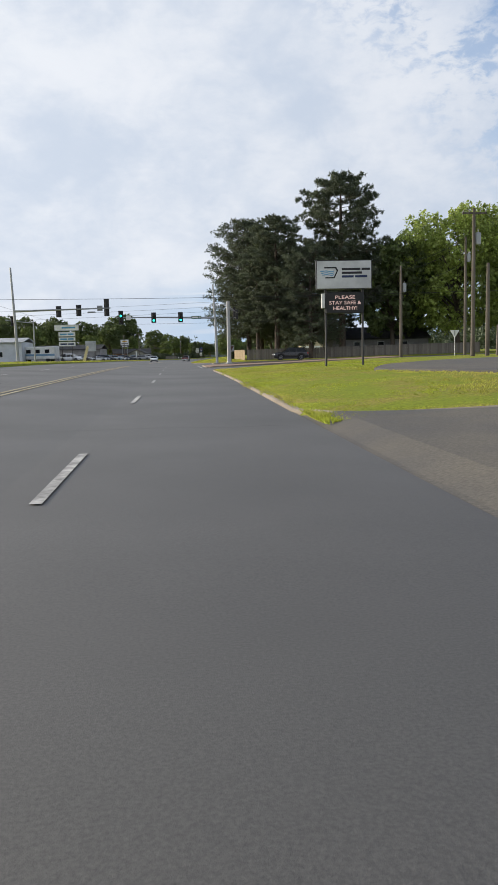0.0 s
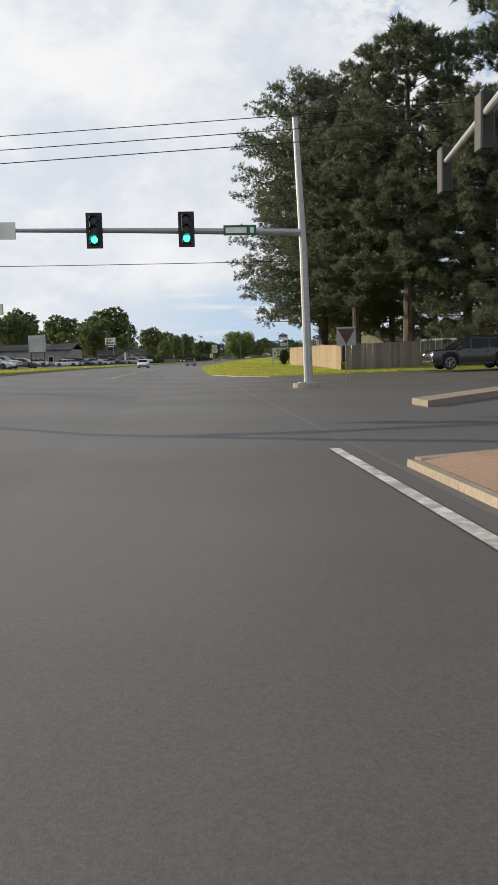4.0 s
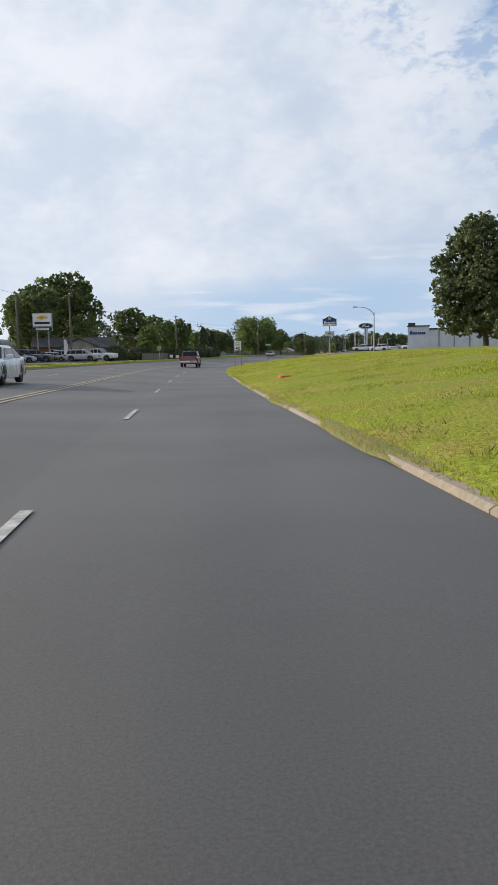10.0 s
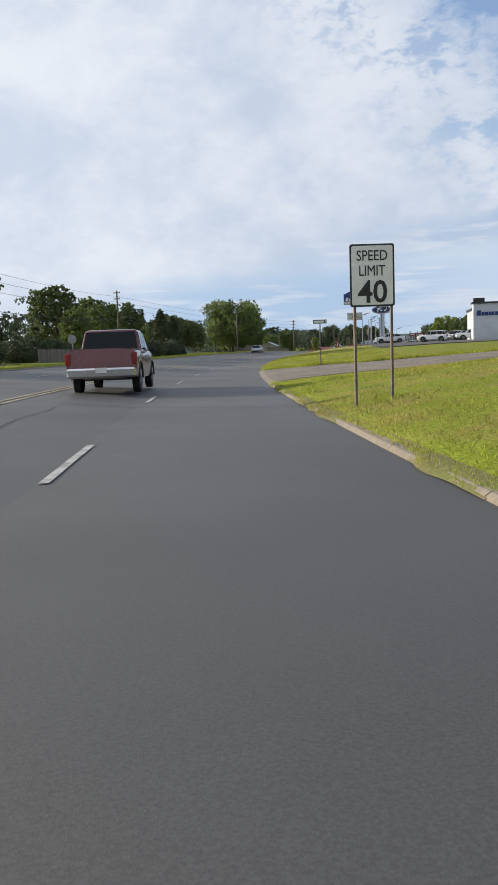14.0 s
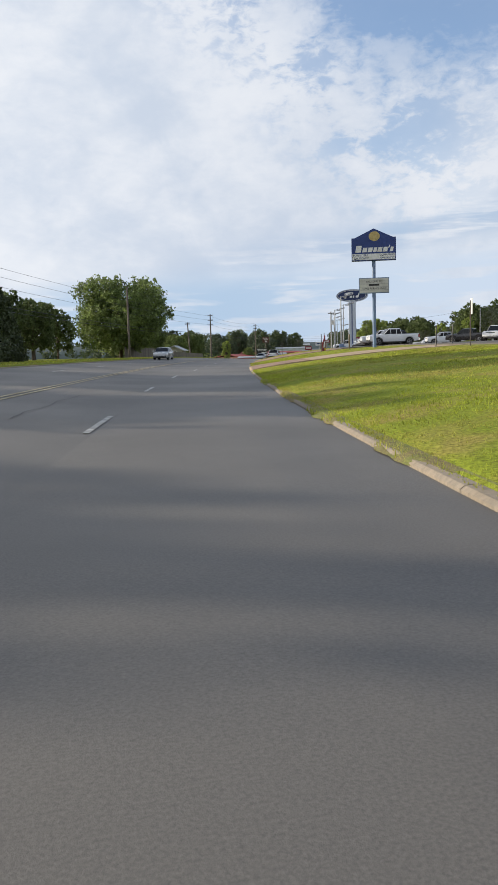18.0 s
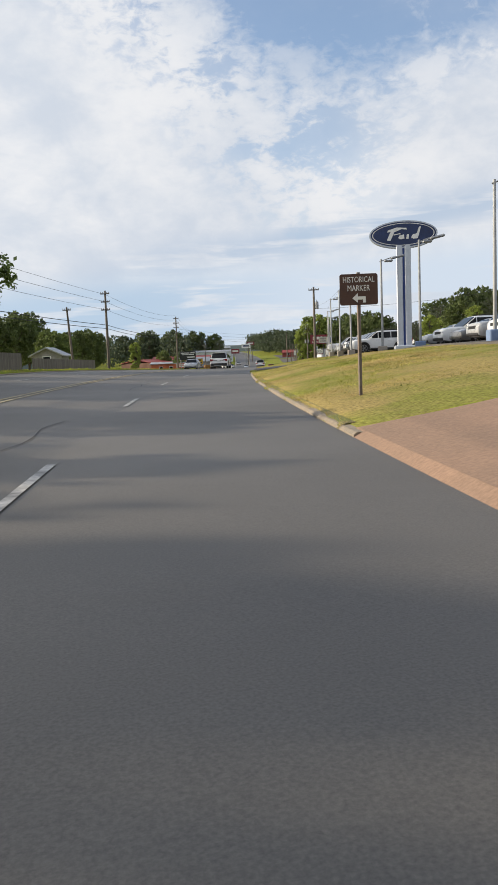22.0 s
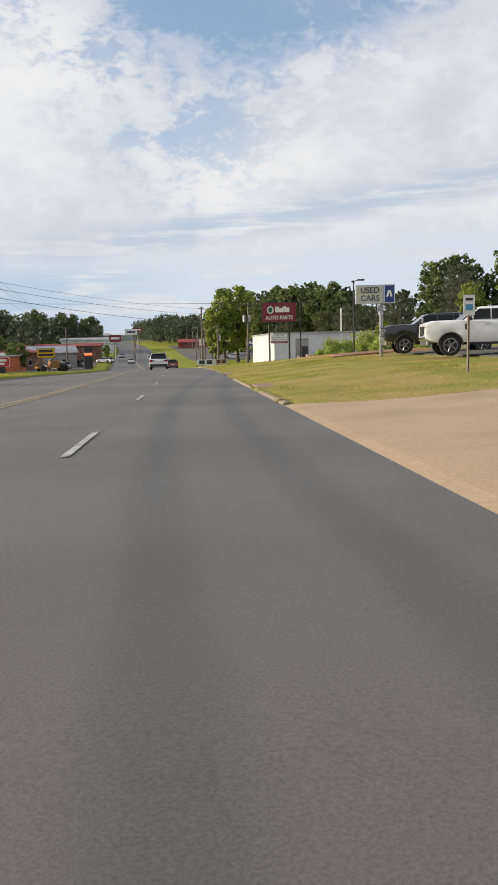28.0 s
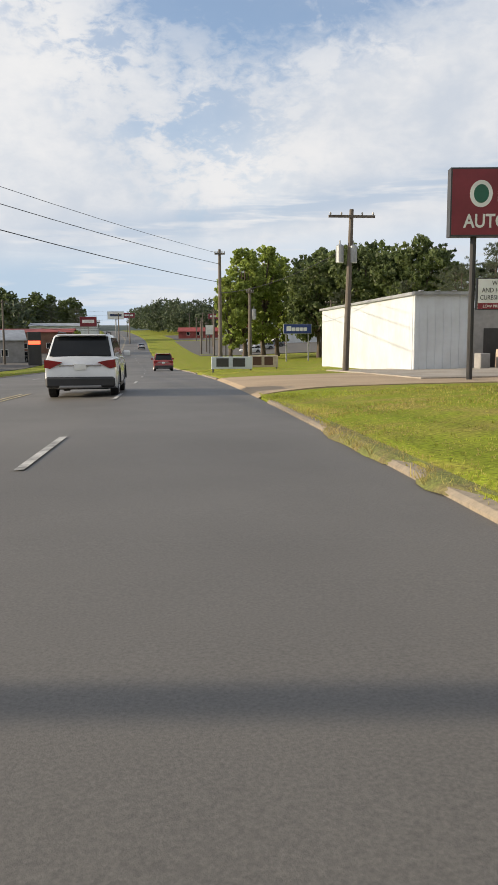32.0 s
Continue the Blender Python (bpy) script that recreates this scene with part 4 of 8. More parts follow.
    part("number_plate", boxed((-0.16, yr - 0.02 if kind != "pickup" else yr - 0.10, 0.80 if kind != "pickup" else 0.62), (0.16, yr + 0.02 if kind != "pickup" else yr - 0.07, 0.95 if kind != "pickup" else 0.77)), SIGNWHITE, root)
    if kind == "pickup":
        part("cargo_bed", boxed((-w * 0.86, k["body"][-2][0] + 0.05, k["body"][-2][1] - 0.07), (w * 0.86, k["cabin"][3][0] - 0.06, k["body"][-2][1] + 0.035)), BLACK, root, "open black-lined cargo bed")
    if kind == "suv":
        part("spoiler", boxed((-wr * 0.86, y2 - 0.20, z2 - 0.06), (wr * 0.86, y2 + 0.12, z2 - 0.005), 0.02), pm, root)
        part("tail_trim", boxed((-hwr * 0.6, yr - 0.015, zr - 0.2), (hwr * 0.6, yr + 0.02, zr - 0.17)), CHROME, root)
        part("skid_plate", boxed((-hwr * 0.6, yr - 0.10, k["floor"] + 0.04), (hwr * 0.6, yr + 0.1, k["floor"] + 0.12), 0.02), RIM, root)
        part("wiper", boxed((-0.02, y3 + 0.02 - 0.07, z3 + 0.1), (0.32, y3 + 0.03 - 0.05, z3 + 0.125)), BLACK, root)
        for sgn in (1, -1):
            part("roof_rail", tubed([(sgn * wr * 0.86, y1 - 0.2, z1 + 0.01), (sgn * wr * 0.86, y1 - 0.35, z1 + 0.06), (sgn * wr * 0.86, y2 + 0.3, z2 + 0.06), (sgn * wr * 0.86, y2 + 0.15, z2 + 0.01)], 0.018, 6), BLACK, root)
        part("lower_cladding", boxed((-w * 0.985, k["axles"][1] + opening + 0.03, k["floor"] - 0.02), (w * 0.985, k["axles"][0] - opening - 0.03, k["floor"] + 0.14), 0.03), TRIM, root)
    return root


def sorted_box(a, b):
    return tuple(min(p, q) for p, q in zip(a, b)), tuple(max(p, q) for p, q in zip(a, b))


HEADLAMP_ON = mat("lit_headlamp", (0.8, 0.8, 0.8), 0.1, glow=(1.0, 0.97, 0.9, 3.0))
# traffic on the road
car("suv", "white", stand(558.4, -2.5, 0), "white sport utility car driving ahead in the inner lane", category="car", near=True)
car("suv", "red", stand(616, 0.3, 0), "dark red sport utility car far ahead on the road")
car("sedan", "silver", stand(742, 0.3, 0), "silver sedan car far ahead up the hill")
car("sedan", "white", stand(700, -6.3, 180), "white sedan car coming over the dip in the road")
car("sedan", "silver", stand(745, -9.4, 180), "silver sedan car coming over the dip in the road")
car("sedan", "white", stand(204, -7.6, 180), "white sedan car in the oncoming lane", lights=True)
car("sedan", "silver", stand(404, -9.4, 180), "silver sedan car in the oncoming outer lane")
car("suv", "white", stand(467, -2.95, 0), "white sport utility car ahead in the inner lane", near=True)
car("sedan", "silver", stand(487, -8.9, 180), "silver sedan car in the far oncoming lane")
car("pickup", "dark red", stand(268, -2.95, 0), "dark red pickup truck driving ahead in the inner lane", category="pickup truck", near=True)
car("suv", "black", stand(112.6, 15.6, 90), "black sport utility car waiting in the side street", lights=True, near=True)
car("pickup", "white", stand(291, -19.6, -100), "white pickup truck parked below the dealer sign", "cars over the road", "pickup truck")
car("suv", "silver", stand(285.5, -20.2, -100), "silver sport utility car parked below the dealer sign", "cars over the road")
# used and new cars on the lots
car("truck", "white", stand(505.0, 12.9, 82), "white crew-cab pickup truck parked on the used-car lot", "trucks on the lot", "pickup truck", near=True)
car("truck", "black", stand(512.6, 13.1, 82), "black crew-cab pickup truck parked on the used-car lot", "trucks on the lot", "pickup truck", near=True)
row = [("suv", "white"), ("suv", "black"), ("suv", "white"), ("suv", "black"), ("suv", "silver"), ("sedan", "white"), ("suv", "silver"), ("sedan", "grey"), ("pickup", "white")]
for i, (kd, c) in enumerate(row):
    car(kd, c, stand(444.3 + 3.1 * i + 0.15 * (i % 2), 12.3 - 0.05 * i, 92 + (i % 3)), c + " " + {"suv": "sport utility car", "sedan": "sedan car", "pickup": "pickup truck"}[kd] + " parked nose to the road at the dealer", "cars on the dealer's lot", near=True)
row = [("sedan", "silver"), ("suv", "white"), ("sedan", "grey"), ("suv", "silver"), ("suv", "white"), ("suv", "dark red"), ("pickup", "white"), ("suv", "black"), ("pickup", "white")]
for i, (kd, c) in enumerate(row):
    car(kd, c, stand(430.5 - 3.2 * i, 15.6 + 0.2 * i, 96 + 2 * (i % 3)), c + " " + {"suv": "sport utility car", "sedan": "sedan car", "pickup": "pickup truck"}[kd] + " parked on the dealer's asphalt lot", "cars on the dealer's lot")
for s_, la, kd, c, tn in ((436, 27, "pickup", "white", 100), (421, 28.5, "pickup", "black", 60), (409, 30, "pickup", "white", 150), (398, 31, "suv", "grey", 100), (386, 31.5, "pickup", "white", 95), (372, 24, "suv", "white", 70), (474, 24, "sedan", "white", 90), (468, 26, "suv", "silver", 80), (455, 27, "suv", "white", 90)):
    car(kd, c, stand(s_, la, tn), c + " " + {"suv": "sport utility car", "sedan": "sedan car", "pickup": "pickup truck"}[kd] + " parked deep in the dealer's lot", "cars on the dealer's lot")
# the dealer over the road
cols = ["white", "silver", "grey", "white", "pale blue", "black", "silver", "white", "beige", "dark blue"]
for i in range(20):
    kd = ("sedan", "suv", "sedan", "suv", "sedan")[i * 7 % 5]
    c = cols[(i * 3) % 10]
    car(kd, c, stand(232 + 3.5 * i, -25.6 - (i % 2) * 0.4, -70 - (i % 3) * 3), c + " " + {"suv": "sport utility car", "sedan": "sedan car", "pickup": "pickup truck"}[kd] + " in the dealer's row over the road", "cars over the road")
for i, (s_, la) in enumerate(((168, -23), (176, -24), (184, -23), (240, -33), (252, -33.5), (264, -33))):
    car("suv" if i % 2 else "sedan", cols[i], stand(s_, la, -100), cols[i] + (" sport utility car" if i % 2 else " sedan car") + " parked over the road", "cars over the road")
# far lots past the dip
for i in range(12):
    car("suv" if i % 3 else "sedan", cols[i % 10], stand(700 + 14 * i, 14 + (i % 3) * 4, 90), cols[i % 10] + (" sport utility car" if i % 3 else " sedan car") + " on a far lot beyond the dip", "cars on the far lots")
for s_, la, kd, c in ((628, -24, "suv", "silver"), (640, -27, "sedan", "white"), (668, -26, "suv", "grey"), (700, -22, "suv", "white")):
    car(kd, c, stand(s_, la, 60), c + " parked car before the shops over the road", "cars over the road")

# ---- trees ----
BARK = mat("tree_bark", (0.11, 0.085, 0.065), 0.95, vary=0.35, scale=7, bump=0.6, bscale=14, second=(0.07, 0.055, 0.042), bigscale=0.8, stretch=(3, 3, 0.6))
PINE_BARK = mat("pine_bark", (0.12, 0.09, 0.07), 0.95, vary=0.4, scale=6, bump=0.7, bscale=12, second=(0.045, 0.034, 0.028), bigscale=1.0, stretch=(3, 3, 0.8))
LEAF = mat("tree_leaf", (0.15, 0.19, 0.062), 0.6, vary=0.3, scale=0.5, second=(0.09, 0.122, 0.042), bigscale=0.25, isle=0.4, trans=0.4)
LEAF_MID = mat("mid_tree_leaf", (0.21, 0.27, 0.075), 0.6, vary=0.3, scale=0.5, second=(0.12, 0.16, 0.05), bigscale=0.3, isle=0.4, trans=0.38)
LEAF_OAK = mat("oak_leaf", (0.13, 0.165, 0.06), 0.5, vary=0.3, scale=0.6, second=(0.085, 0.11, 0.043), bigscale=0.3, isle=0.45, trans=0.35)
LEAF_LIGHT = mat("light_tree_leaf", (0.37, 0.44, 0.10), 0.6, vary=0.3, scale=0.5, second=(0.25, 0.31, 0.075), bigscale=0.3, isle=0.4, trans=0.4)
LEAF_DARK = mat("dark_tree_leaf", (0.06, 0.08, 0.03), 0.6, vary=0.3, scale=0.5, second=(0.042, 0.056, 0.023), bigscale=0.3, isle=0.4, trans=0.2)
# leaves of distant trees: bluish haze is mixed into their green
HAZY_LEAF = mat("hazy_leaf", (0.085, 0.112, 0.058), 0.7, vary=0.3, scale=0.2, second=(0.055, 0.075, 0.042), bigscale=0.05, isle=0.35, trans=0.25)
NEEDLE = mat("pine_needle", (0.125, 0.148, 0.088), 0.55, vary=0.3, scale=0.6, second=(0.085, 0.102, 0.064), bigscale=0.35, isle=0.45, trans=0.35)


def leaf_mesh(name, centres, spread, per, size, material, rng, slim=0.55, up=0.3):
    """Many small leaf blades round the given centres, in one mesh."""
    c = np.repeat(np.asarray(centres), per, axis=0)
    n = len(c)
    d = rng.normal(size=(n, 3))
    d /= np.linalg.norm(d, axis=1)[:, None]
    p = c + d * (rng.random((n, 1)) ** 0.6) * np.asarray(spread if np.ndim(spread) == 0 else np.repeat(spread, per)[:, None])
    a = rng.normal(size=(n, 3)) + d * 0.6
    a[:, 2] -= up
    a /= np.linalg.norm(a, axis=1)[:, None]
    b = np.cross(a, rng.normal(size=(n, 3)))
    b /= np.linalg.norm(b, axis=1)[:, None]
    s = size * (0.6 + 0.8 * rng.random((n, 1)))
    v = np.stack([p - a * s, p + b * s * slim, p + a * s, p - b * s * slim], 1).reshape(-1, 3)
    me = bpy.data.meshes.new(name)
    me.vertices.add(4 * n)
    me.vertices.foreach_set("co", v.ravel())
    me.loops.add(4 * n)
    me.loops.foreach_set("vertex_index", np.arange(4 * n, dtype=np.int32))
    me.polygons.add(n)
    me.polygons.foreach_set("loop_start", np.arange(0, 4 * n, 4, dtype=np.int32))
    me.materials.append(material)
    me.update(calc_edges=True)
    me.validate()
    return me


def broad_tree(name, label, h, wide, seed, material=LEAF, leaves=7000, size=0.24, low=0.18, lobes=14, place=None, slim=0.6, belly=0.55, bulk=1.0):
    """A broad-leaved tree: trunk and limbs, and a crown of lobes with small gaps between them; belly is the height of its widest part."""
    rng = np.random.default_rng(seed)
    root = thing(name, place or Matrix.Identity(4), label, "tree")
    r0 = 0.018 * h + 0.08
    fork = h * (low + 0.1)
    bm = tubed([(0, 0, -0.3), (0.02 * h * 0.2, 0, fork * 0.5), (0, 0.01 * h, fork), (0.01 * h, 0, h * 0.6), (0, 0, h * 0.85)], [r0 * 1.25, r0 * 0.9, r0 * 0.75, r0 * 0.4, r0 * 0.1], 9)
    heads = []
    for i in range(lobes):
        a = 2.399 * i + rng.random() * 0.6
        t = (i + 0.5) / lobes
        u = low + 0.08 + (0.90 - low - 0.08) * t
        zz = h * u
        q = (u - belly) / ((belly - low + 0.06) if u < belly else (1.05 - belly))
        shape = max(0.04, 1 - abs(q) ** 1.8) ** 0.55
        rr = wide * 0.5 * shape * (0.35 + 0.46 * rng.random() ** 0.6)
        c = Vector((rr * math.cos(a), rr * math.sin(a), zz))
        heads.append((c, bulk * wide * (0.115 + 0.085 * rng.random()) * (0.62 + 0.38 * shape)))
        s0 = Vector((0, 0, fork + (zz - fork) * 0.35 if zz > fork else fork * 0.8))
        mid = (s0 + c) / 2 + Vector((0, 0, 0.04 * h))
        tube(bm, [s0, mid, c], [r0 * 0.34, r0 * 0.2, r0 * 0.06], 5)
    heads.append((Vector((0, 0, h * 0.90)), wide * 0.12))
    heads.append((Vector((0, 0, h * belly)), wide * 0.20))
    part("trunk", bm, BARK, root)
    total = sum(r * r for _, r in heads)
    cs, sp = [], []
    for c, r in heads:
        for _ in range(max(3, int(leaves / 14 * r * r / total))):
            d = rng.normal(size=3)
            d /= np.linalg.norm(d)
            d[2] = d[2] * 0.75 + 0.12
            cs.append(np.array(c) + d * r * (0.40 + 0.6 * rng.random()))
            sp.append(r * 0.20 * (0.6 + 0.8 * rng.random()))
    part("crown", leaf_mesh("crown", cs, np.array(sp), 14, size, material, rng, slim), None, root)
    return root


def needle_mesh(name, bases, outs, per, length, width, material, rng):
    """Brushes of thin needles: each stands out from its twig in a wide cone."""
    n = len(bases) * per
    p = np.repeat(np.asarray(bases), per, axis=0) + rng.normal(size=(n, 3)) * 0.05
    a = np.repeat(np.asarray(outs), per, axis=0) * 0.75 + rng.normal(size=(n, 3)) * 0.62
    a /= np.linalg.norm(a, axis=1)[:, None]
    b = np.cross(a, rng.normal(size=(n, 3)))
    b *= width / np.linalg.norm(b, axis=1)[:, None]
    ln = length * (0.6 + 0.6 * rng.random((n, 1)))
    v = np.stack([p - b, p + b, p + a * ln], 1).reshape(-1, 3)
    me = bpy.data.meshes.new(name)
    me.vertices.add(3 * n)
    me.vertices.foreach_set("co", v.ravel())
    me.loops.add(3 * n)
    me.loops.foreach_set("vertex_index", np.arange(3 * n, dtype=np.int32))
    me.polygons.add(n)
    me.polygons.foreach_set("loop_start", np.arange(0, 3 * n, 3, dtype=np.int32))
    me.materials.append(material)
    me.update(calc_edges=True)
    me.validate()
    return me


def pine_tree(name, label, h, reach, seed, low=0.22, place=None, limbs=60, dome=False, per=24, needle=0.34, width=0.018, tufts=8, knot=0.50):
    """A tall pine: straight trunk, tiers of limbs with side twigs, and a clump of needle tufts on each twig."""
    rng = np.random.default_rng(seed)
    root = thing(name, place or Matrix.Identity(4), label, "tree")
    r0 = 0.012 * h + 0.09
    bm = tubed([(0, 0, -0.3), (0.05, 0, h * 0.3), (0.1, 0.05, h * 0.7), (0.05, 0.1, h)], [r0 * 1.2, r0, r0 * 0.6, 0.03], 9)
    spots, outs = [], []
    for i in range(limbs):
        t = (i + rng.random()) / limbs
        z = h * (low + (0.97 - low) * t)
        if dome:
            prof = (0.42 + 0.58 * math.sin(math.pi * min(t * 0.62 + 0.12, 1))) * (1 - t ** 7) + 0.05
        else:
            prof = float(np.interp(t, (0, 0.10, 0.55, 0.75, 0.90, 1.0), (0.70, 1.0, 0.98, 0.80, 0.55, 0.08)))
        ln = reach * prof * (0.74 + 0.28 * rng.random())
        a = 2.399 * i + rng.random()
        droop = (-0.14 + 0.5 * t) * ln
        e = Vector((ln * math.cos(a), ln * math.sin(a), z + droop + 0.10 * ln))
        mid = Vector((0.55 * ln * math.cos(a + 0.08), 0.55 * ln * math.sin(a + 0.08), z + droop * 0.4))
        tube(bm, [(0.05, 0.03, z), mid, e], [0.035 * (1 - t) * h / 12 + 0.02, 0.03, 0.012], 5)
        twigs = 4 + int(ln * 1.15)
        for k in range(twigs):
            u = 0.32 + 0.68 * (k + rng.random()) / twigs
            p = Vector((0, 0, z)).lerp(mid, u / 0.55) if u < 0.55 else mid.lerp(e, (u - 0.55) / 0.45)
            side = (0.10 + 0.18 * rng.random()) * (ln + 1.0) * (1 if k % 2 else -1) * (1.2 - u)
            tip = p + Vector((-math.sin(a) * side, math.cos(a) * side, 0.25 * rng.normal() + 0.15))
            if k == twigs - 1:
                tip = e + Vector((0, 0, 0.08))
            tube(bm, [p, tip], [0.018, 0.008], 3)
            for _ in range(tufts):
                d = rng.normal(size=3)
                d /= np.linalg.norm(d)
                spots.append(np.array(tip) + d * np.array([knot, knot, 0.62 * knot]) * rng.random() ** 0.5)
                w = d * 0.5 + np.array([math.cos(a) * 0.5, math.sin(a) * 0.5, 0.45])
                outs.append(w / np.linalg.norm(w))
    part("trunk", bm, PINE_BARK, root)
    part("crown", needle_mesh("crown", spots, outs, per, needle, width, NEEDLE, rng), None, root, "dark green needle tufts")
    return root


def cone_tree(name, label, h, wide, seed, place=None):
    rng = np.random.default_rng(seed)
    root = thing(name, place or Matrix.Identity(4), label, "tree")
    part("trunk", tubed([(0, 0, -0.2), (0, 0, h * 0.9)], [0.16, 0.03], 7), BARK, root)
    cs = []
    for _ in range(520):
        t = rng.random() ** 1.5
        a = rng.random() * 2 * math.pi
        r = wide * 0.5 * (1 - t) ** 0.8 * (0.75 + 0.3 * rng.random()) + 0.08
        cs.append((r * math.cos(a), r * math.sin(a), 0.15 + t * (h - 0.2)))
    part("crown", leaf_mesh("crown", cs, 0.42, 12, 0.16, LEAF_DARK, rng, 0.5, -0.4), None, root)
    return root


def shrub(name, label, h, wide, seed, material, place, leaves=1400, size=0.09, ragged=False):
    rng = np.random.default_rng(seed)
    root = thing(name, place, label, "shrub")
    bm = bmesh.new()
    for i in range(5):
        a = 1.3 * i
        tube(bm, [(0, 0, -0.05), (0.25 * wide * math.cos(a), 0.25 * wide * math.sin(a), h * 0.6)], [0.03, 0.01], 5)
    part("stem", bm, BARK, root)
    cs = []
    tops = [(0.32 * wide * rng.normal(), 0.32 * wide * rng.normal(), h * (0.15 + 0.75 * rng.random()), 0.30 + 0.45 * rng.random()) for _ in range(9)]
    for i in range(leaves // 12):
        d = rng.normal(size=3)
        d /= np.linalg.norm(d)
        if ragged:
            x_, y_, z_, k_ = tops[i % 9]
            k_ *= 0.4 * rng.random() ** 0.5
            cs.append((x_ + d[0] * wide * k_, y_ + d[1] * wide * k_, max(0.05, z_ + d[2] * h * k_ * 1.6)))
            continue
        cs.append((d[0] * wide * 0.42 * (0.6 + 0.5 * rng.random()), d[1] * wide * 0.42 * (0.6 + 0.5 * rng.random()), h * 0.5 + d[2] * h * 0.42))
    part("crown", leaf_mesh("crown", cs, (0.07 if ragged else 0.14) * wide + 0.05, 12, size, material, rng), None, root)
    return root


def scatter(model, rows):
    """Copies of a tree at places: metres along and across, size, turn."""
    for s_, la, k, tn in rows:
        copy_thing(model, stand(s_, la, tn, -0.1, k))


# pines behind the board fence and along the side street
pine = pine_tree("pine_tree", "tall dark pine with wide drooping limbs behind the fence", 23.5, 8.2, 11, 0.16, stand(137.5, 11.9, 0), 136, False, 22, 0.21, 0.0155, 16, 0.62)
pine_b = pine_tree("pine_tree", "tall slim dark pine among other pines", 21.5, 5.8, 23, 0.25, stand(122, 14.9, 40), 70, True, 20, 0.34, 0.026, 14, 0.52)
scatter(pine, [(141, 14.4, 0.95, 70)])
pine_c = pine_tree("pine_tree", "dark pine with a broad dense crown among other pines", 18.5, 7.8, 29, 0.14, stand(129, 21.5, 200), 80, True)
scatter(pine_c, [(118, 19.5, 0.9, 130), (142, 19, 0.9, 290)])
scatter(pine_b, [(124, 25.5, 1.31, 120), (126.5, 12.4, 0.8, 250), (133, 26, 0.9, 330)])
broad = broad_tree("broadleaf_tree", "large green broad-leaved tree in full leaf", 16.0, 13.0, 5, LEAF, 17000, 0.26, 0.12, 30)
broad.matrix_world = stand(126, 34, 20, -0.1, 1.15)
light = broad_tree("broadleaf_tree", "light green leafy tree with an open crown", 14.0, 11.5, 8, LEAF_MID, 15000, 0.25, 0.12, 26)
light.matrix_world = stand(362, -52, 0, -0.1, 1.0)
sunny = broad_tree("broadleaf_tree", "tall sunlit yellow-green leafy tree beyond the fence", 21.0, 17.0, 19, LEAF_LIGHT, 34000, 0.21, 0.10, 40)
sunny.matrix_world = stand(124, 44, 90, -0.1, 1.12)
scatter(sunny, [(122, 54, 0.98, 200), (128, 72, 1.0, 30), (112, 66, 0.85, 40), (119, 60, 0.95, 120)])
scatter(broad, [(130, 61, 1.35, 300), (135, 40, 1.1, 150), (149, 17.0, 0.72, 80), (104, 74, 1.1, 140)])
oak = broad_tree("oak_tree", "big dense dark oak standing alone on the lawn", 21.0, 17.4, 31, LEAF_OAK, 62000, 0.235, 0.06, 150, stand(297.5, 38.2, 15, -0.1), belly=0.38, bulk=0.66)
shrub("garden_shrub", "big rounded green shrub at the end of the fence", 3.6, 3.0, 17, LEAF_OAK, stand(253, 30.0, 0), 5200, 0.14)
shrub("garden_shrub", "small dark evergreen shrub beside the fence end", 1.5, 0.9, 3, LEAF_DARK, stand(146.5, 9.6, 0))
# the far side of the road
scatter(broad, [(355, -48, 1.12, 0), (330, -46, 0.77, 60), (342, -50, 0.90, 110), (312, -50, 0.85, 170), (296, -56, 0.90, 230), (280, -52, 0.77, 280), (262, -55, 0.81, 30), (246, -58, 0.81, 80), (228, -54, 0.68, 140), (210, -60, 0.81, 190), (190, -58, 0.68, 250), (390, -46, 0.77, 10), (410, -40, 0.63, 310)])
scatter(light, [(384, -34, 0.72, 200), (348, -42, 0.75, 90), (402, -44, 0.9, 300), (300, -44, 0.7, 20), (368, -33, 0.6, 120), (252, -50, 0.8, 10), (174, -62, 0.8, 60), (150, -64, 0.8, 30), (430, -42, 0.6, 160)])
round_tree = broad_tree("broadleaf_tree", "wide round leafy tree beside the road", 12.2, 16.0, 44, LEAF_MID, 42000, 0.18, 0.1, 44, stand(432, -22.3, 0, -0.1))
cyp = cone_tree("cypress_tree", "dark conical evergreen tree", 7.4, 4.2, 6, stand(374, -20.4, 0))
copy_thing(cyp, stand(381, -20.2, 60, 0, 0.9))
copy_thing(cyp, stand(387, -21.5, 130, 0, 0.8))
hedge = shrub("hedge_shrub", "dense dark green hedge shrub", 2.2, 3.6, 14, LEAF_DARK, stand(330, -16.5, 0), 2600, 0.11)
for i in range(12):
    copy_thing(hedge, stand(334 + 3.4 * i, -16.8 - 0.5 * (i % 3), 40 * i, -0.1, 0.75 + 0.12 * ((i * 5) % 4)))
for i in range(9):
    copy_thing(hedge, stand(300 + 3.6 * i, -19.5 - 0.5 * (i % 3), 70 * i, -0.1, 0.8 + 0.1 * ((i * 3) % 4)))
scatter(broad, [(452, -27, 0.42, 0), (459, -29, 0.5, 70), (466, -33, 0.42, 140), (500, -38, 0.5, 250), (515, -44, 0.6, 300), (486, -36, 0.45, 30), (545, -40, 0.5, 90), (575, -46, 0.6, 160), (600, -52, 0.7, 230), (560, -56, 0.8, 20), (528, -56, 0.75, 80)])
